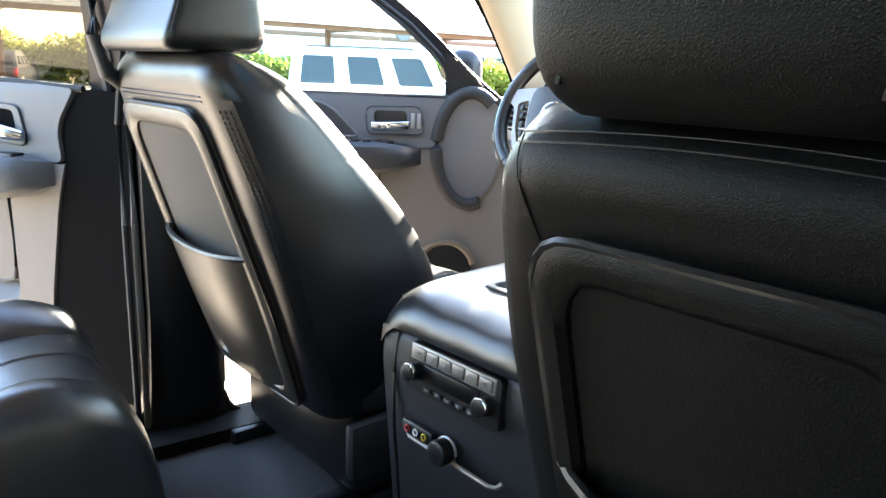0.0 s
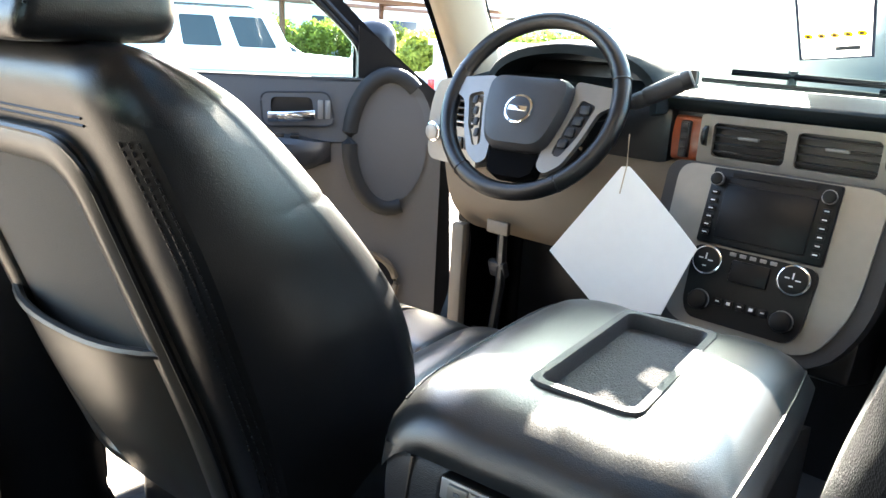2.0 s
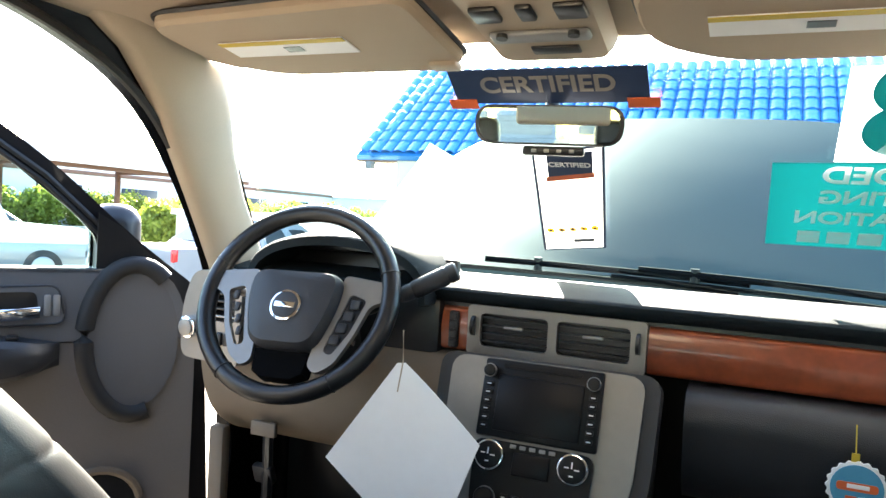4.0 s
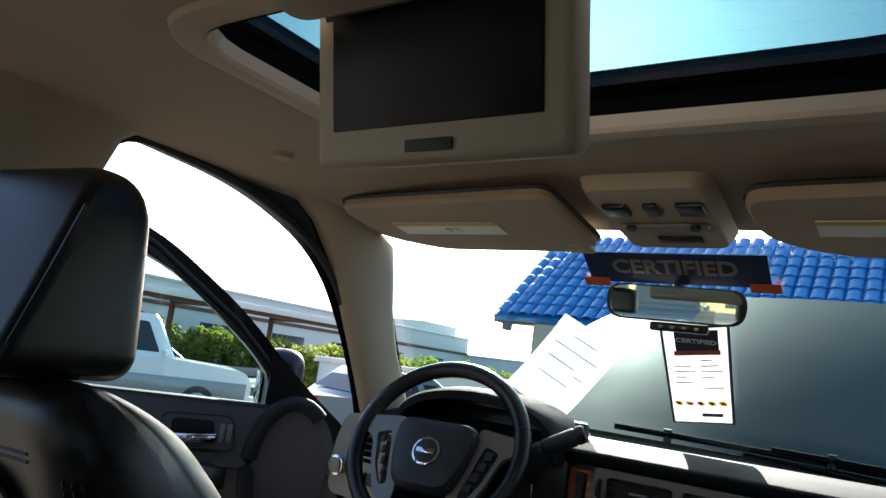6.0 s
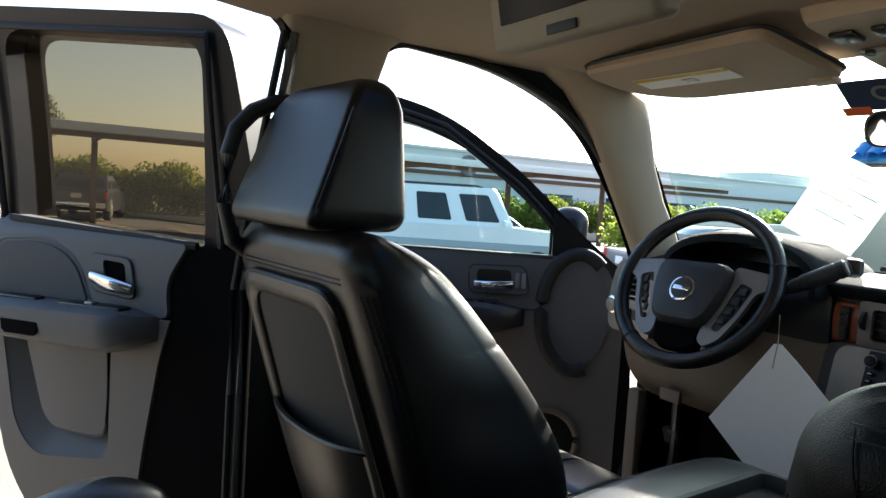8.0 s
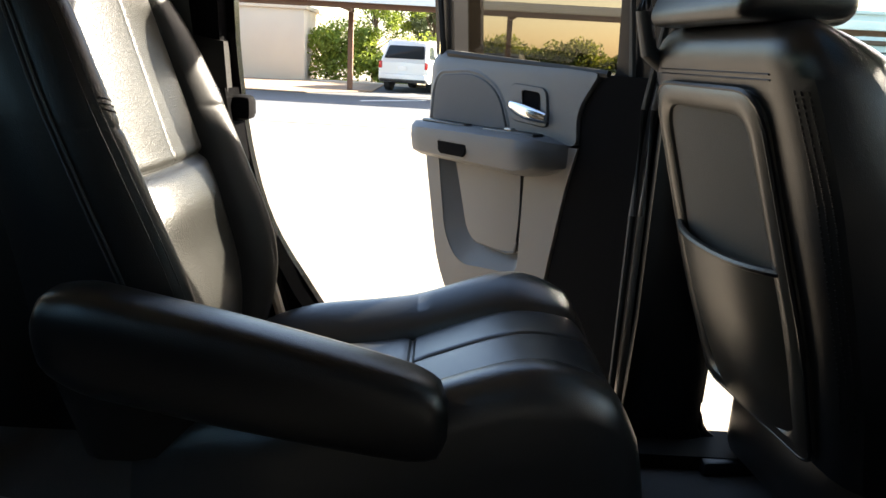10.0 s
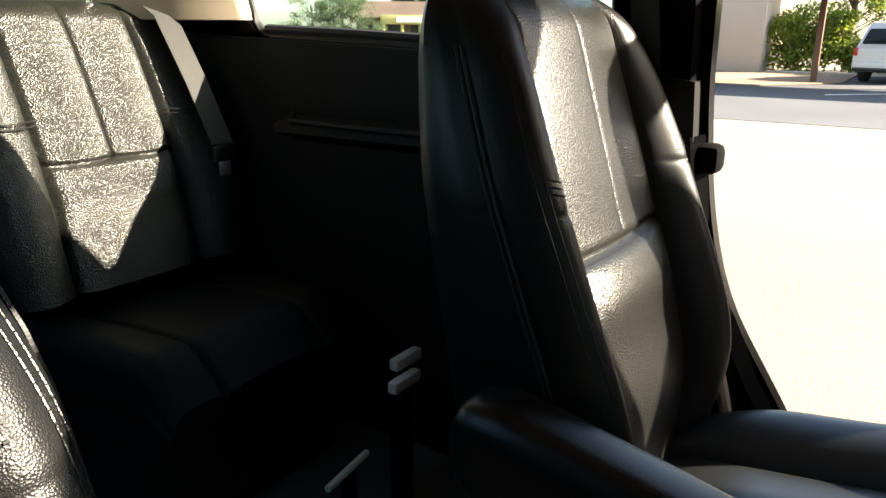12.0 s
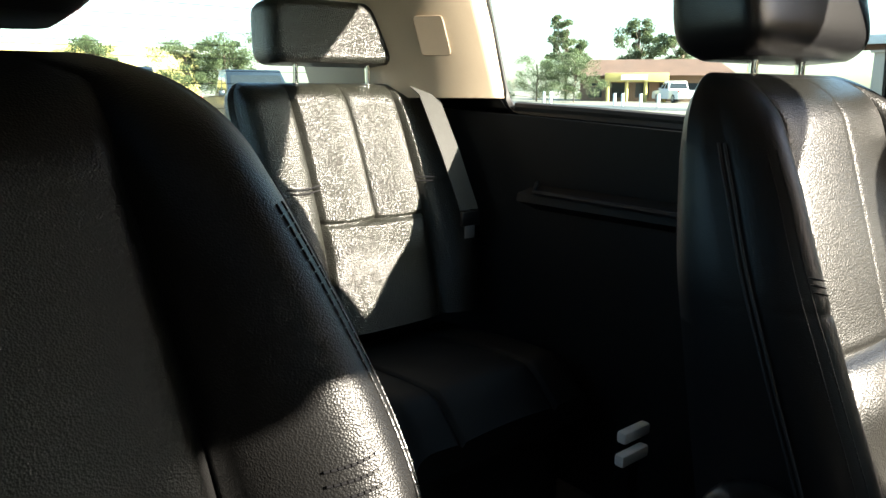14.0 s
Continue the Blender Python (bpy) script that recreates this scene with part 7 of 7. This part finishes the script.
bb = wall_block("yellow_building", -17.5, 8.0, -52, -46, 3.4, YELLOWWALL, "low yellow building across the street")
for k in range(8):
    part("window", boxed((-9 + k * 2.4, 3.02, 1.3), (1.3, 0.08, 1.5), 0.01), CARGLASS, bb)
part("sign", boxed((-2.9, 3.06, 2.55), (1.8, 0.08, 0.50), 0.01), NAVY, bb, "blue and white sign board")
part("sign_bar", boxed((-2.9, 3.12, 2.55), (1.4, 0.04, 0.14)), WHITE, bb)


def gabled():
    """The brown-roofed building with a yellow portico, across the street."""
    root = thing("brown_roof_building", pose(-60.5, -42.6, gz(-60, -42) - 0.2, 0, 0, -53), "brown-roofed building with a yellow portico", "building")
    part("wall", boxed((0, 0, 1.2), (13, 8, 2.6)), mat("brown_wall", (0.16, 0.10, 0.07), 0.9, vary=0.2, stain=0.5), root)
    part("roof", loft([[(x, -5, 2.5), (x * 0.8, 0, 4.1), (x * 0.8, 0.1, 4.1), (x, 5, 2.5)] for x in (-7.2, 7.2)]), BROWNROOF, root)
    px = part("portico", boxed((1.5, 6.2, 2.3), (5.4, 3.0, 0.75), 0.03), YELLOWWALL, root, "yellow painted portico")
    part("portico_sign", boxed((1.7, 7.75, 2.3), (2.2, 0.06, 0.42)), WHITE, px)
    for k in range(4):
        part("column", cyl(bmesh.new(), (-0.9 + k * 1.6, 7.4, 0.95), 0.16, 1.95, "z", 14), YELLOWWALL, root)
    for k in range(6):
        part("window", boxed((-5.4 + k * 2.1, 4.03, 1.2), (1.2, 0.06, 1.3)), CARGLASS, root)
    return root


gabled()
for y in (-39.3, -38.6, -32.6, -31.9, -30.4, -29.0):
    x = -42.0
    bo = part("bollard", cyl(bmesh.new(), (x, y, gz(x, y) + 0.42), 0.10, 0.85, "z", 12, bevel=0.02), WHITE)
    tagged(bo, "white painted bollard by the street", "bollard", "bollards")


# ---- trees and hedges ----
def leaf_cloud(blobs, count, size, seed):
    """Many small leaves, gathered in clumps."""
    rnd = random.Random(seed)
    verts, faces = [], []
    for (cx, cy, cz, r, sq) in blobs:
        for _ in range(count):
            while True:
                p = Vector((rnd.uniform(-1, 1), rnd.uniform(-1, 1), rnd.uniform(-1, 1)))
                if p.length < 1 and rnd.random() < 1.25 - p.length:
                    break
            c = Vector((cx + p.x * r, cy + p.y * r, cz + p.z * r * sq))
            a = Vector((rnd.uniform(-1, 1), rnd.uniform(-1, 1), rnd.uniform(-1, 1))).normalized() * size * rnd.uniform(0.5, 1.2)
            b = a.cross(Vector((rnd.uniform(-1, 1), rnd.uniform(-1, 1), rnd.uniform(-1, 1)))).normalized() * size * rnd.uniform(0.3, 0.7)
            i = len(verts)
            verts += [c - a, c + b, c + a, c - b]
            faces.append((i, i + 1, i + 2, i + 3))
    me = bpy.data.meshes.new("leaves")
    me.from_pydata([tuple(v) for v in verts], [], faces)
    return me


def tree(x, y, h, r, seed, label, leaf=None, sparse=1.0, low=0.35):
    rnd = random.Random(seed)
    z = gz(x, y)
    root = thing("tree", pose(x, y, z), label, "tree", "trees")
    part("trunk", tube([(0, 0, -0.1), (0.05, 0.02, h * 0.25), (rnd.uniform(-0.1, 0.1) * r, 0.1, h * 0.5), (0.1, 0, h * 0.8)], 0.035 * h * 0.5, n=8), BARK, root)
    blobs = []
    for k in range(int(46 * sparse)):
        a, q = rnd.uniform(0, 6.28), rnd.uniform(0.05, 0.95) ** 0.7
        zz = h * rnd.uniform(low, 0.93)
        rr = r * q * (1.1 - 0.6 * max(0, zz / h - 0.35))
        blobs.append((rr * math.cos(a), rr * math.sin(a), zz, r * rnd.uniform(0.14, 0.34), rnd.uniform(0.6, 1.0)))
        part("limb", tube([(0.05, 0, zz * 0.6), (rr * math.cos(a) * 0.6, rr * math.sin(a) * 0.6, zz * 0.85), (rr * math.cos(a), rr * math.sin(a), zz)], 0.007 * h * 0.5, n=5), BARK, root)
    me = leaf_cloud(blobs, 330, 0.027 * h * 0.5, seed)
    me.materials.append(leaf or LEAF)
    crown = new("crown", me)
    crown.parent = root
    return root


def hedge(name, x0, y0, x1, y1, h, w, seed, leaf):
    rnd = random.Random(seed)
    n = int(math.hypot(x1 - x0, y1 - y0) / 0.5)
    blobs = [(lerp(x0, x1, k / n) + rnd.uniform(-w, w) * 0.4, lerp(y0, y1, k / n) + rnd.uniform(-0.2, 0.2), gz(lerp(x0, x1, k / n), lerp(y0, y1, k / n)) + h * rnd.uniform(0.2, 0.85), h * rnd.uniform(0.25, 0.42), 0.9) for k in range(n + 1) for _ in range(3)]
    me = leaf_cloud(blobs, 380, 0.10, seed)
    me.materials.append(leaf)
    ob = new(name, me)
    return tagged(ob, "sunlit yellow-green clipped hedge behind the carport", "hedge", kind="stuff")


hedge("hedge", -30.0, -5.0, -30.0, 30.0, 2.1, 1.0, 5, LEAFY)
hedge("hedge", -16.5, 17.0, -15.0, 32.0, 1.9, 1.0, 6, LEAFY)
tree(-31.5, -3.0, 5.2, 2.2, 11, "green tree rising behind the carport", LEAFY)
tree(-33.0, -0.5, 5.6, 2.0, 12, "green tree rising behind the carport", LEAF)
tree(-7.9, -35.5, 2.4, 1.0, 13, "small green street tree")
tree(-12.6, -35.0, 3.3, 1.8, 14, "leafy green tree across the street")
tree(-14.2, -34.0, 3.7, 1.8, 15, "leafy green tree across the street")
tree(-10.6, -44.0, 3.9, 1.9, 16, "leafy green tree beside the yellow building")
tree(-44.0, -42.0, 3.7, 2.4, 17, "broad grey-green tree by the street", low=0.12)
tree(-45.0, -38.9, 3.9, 2.3, 18, "broad grey-green tree by the street", low=0.12)
tree(-57.0, -50.3, 8.6, 2.1, 19, "tall slim green tree behind the building")
tree(-66.0, -48.2, 9.0, 2.9, 20, "tall sparse tree behind the building", sparse=0.7)
tree(-66.0, -43.0, 9.0, 2.6, 21, "tall sparse tree behind the building", sparse=0.7)
lines = thing("power_line", pose(0, -58, gz(0, 60)), "timber pole line with thin black wires", "power line")
for x in (-46, 0.5, 46):
    part("pole", cyl(bmesh.new(), (x, 0, 4.6), 0.12, 9.4, "z", 10, r2=0.09), WOODPOST, lines)
for k in range(3):
    part("wire", tube([(-46, 0, 7.2 + k * 0.9), (-23, 0, 6.8 + k * 0.9), (0.5, 0, 7.2 + k * 0.9), (23, 0, 6.8 + k * 0.9), (46, 0, 7.2 + k * 0.9)], 0.018, n=4), BLACK, lines)
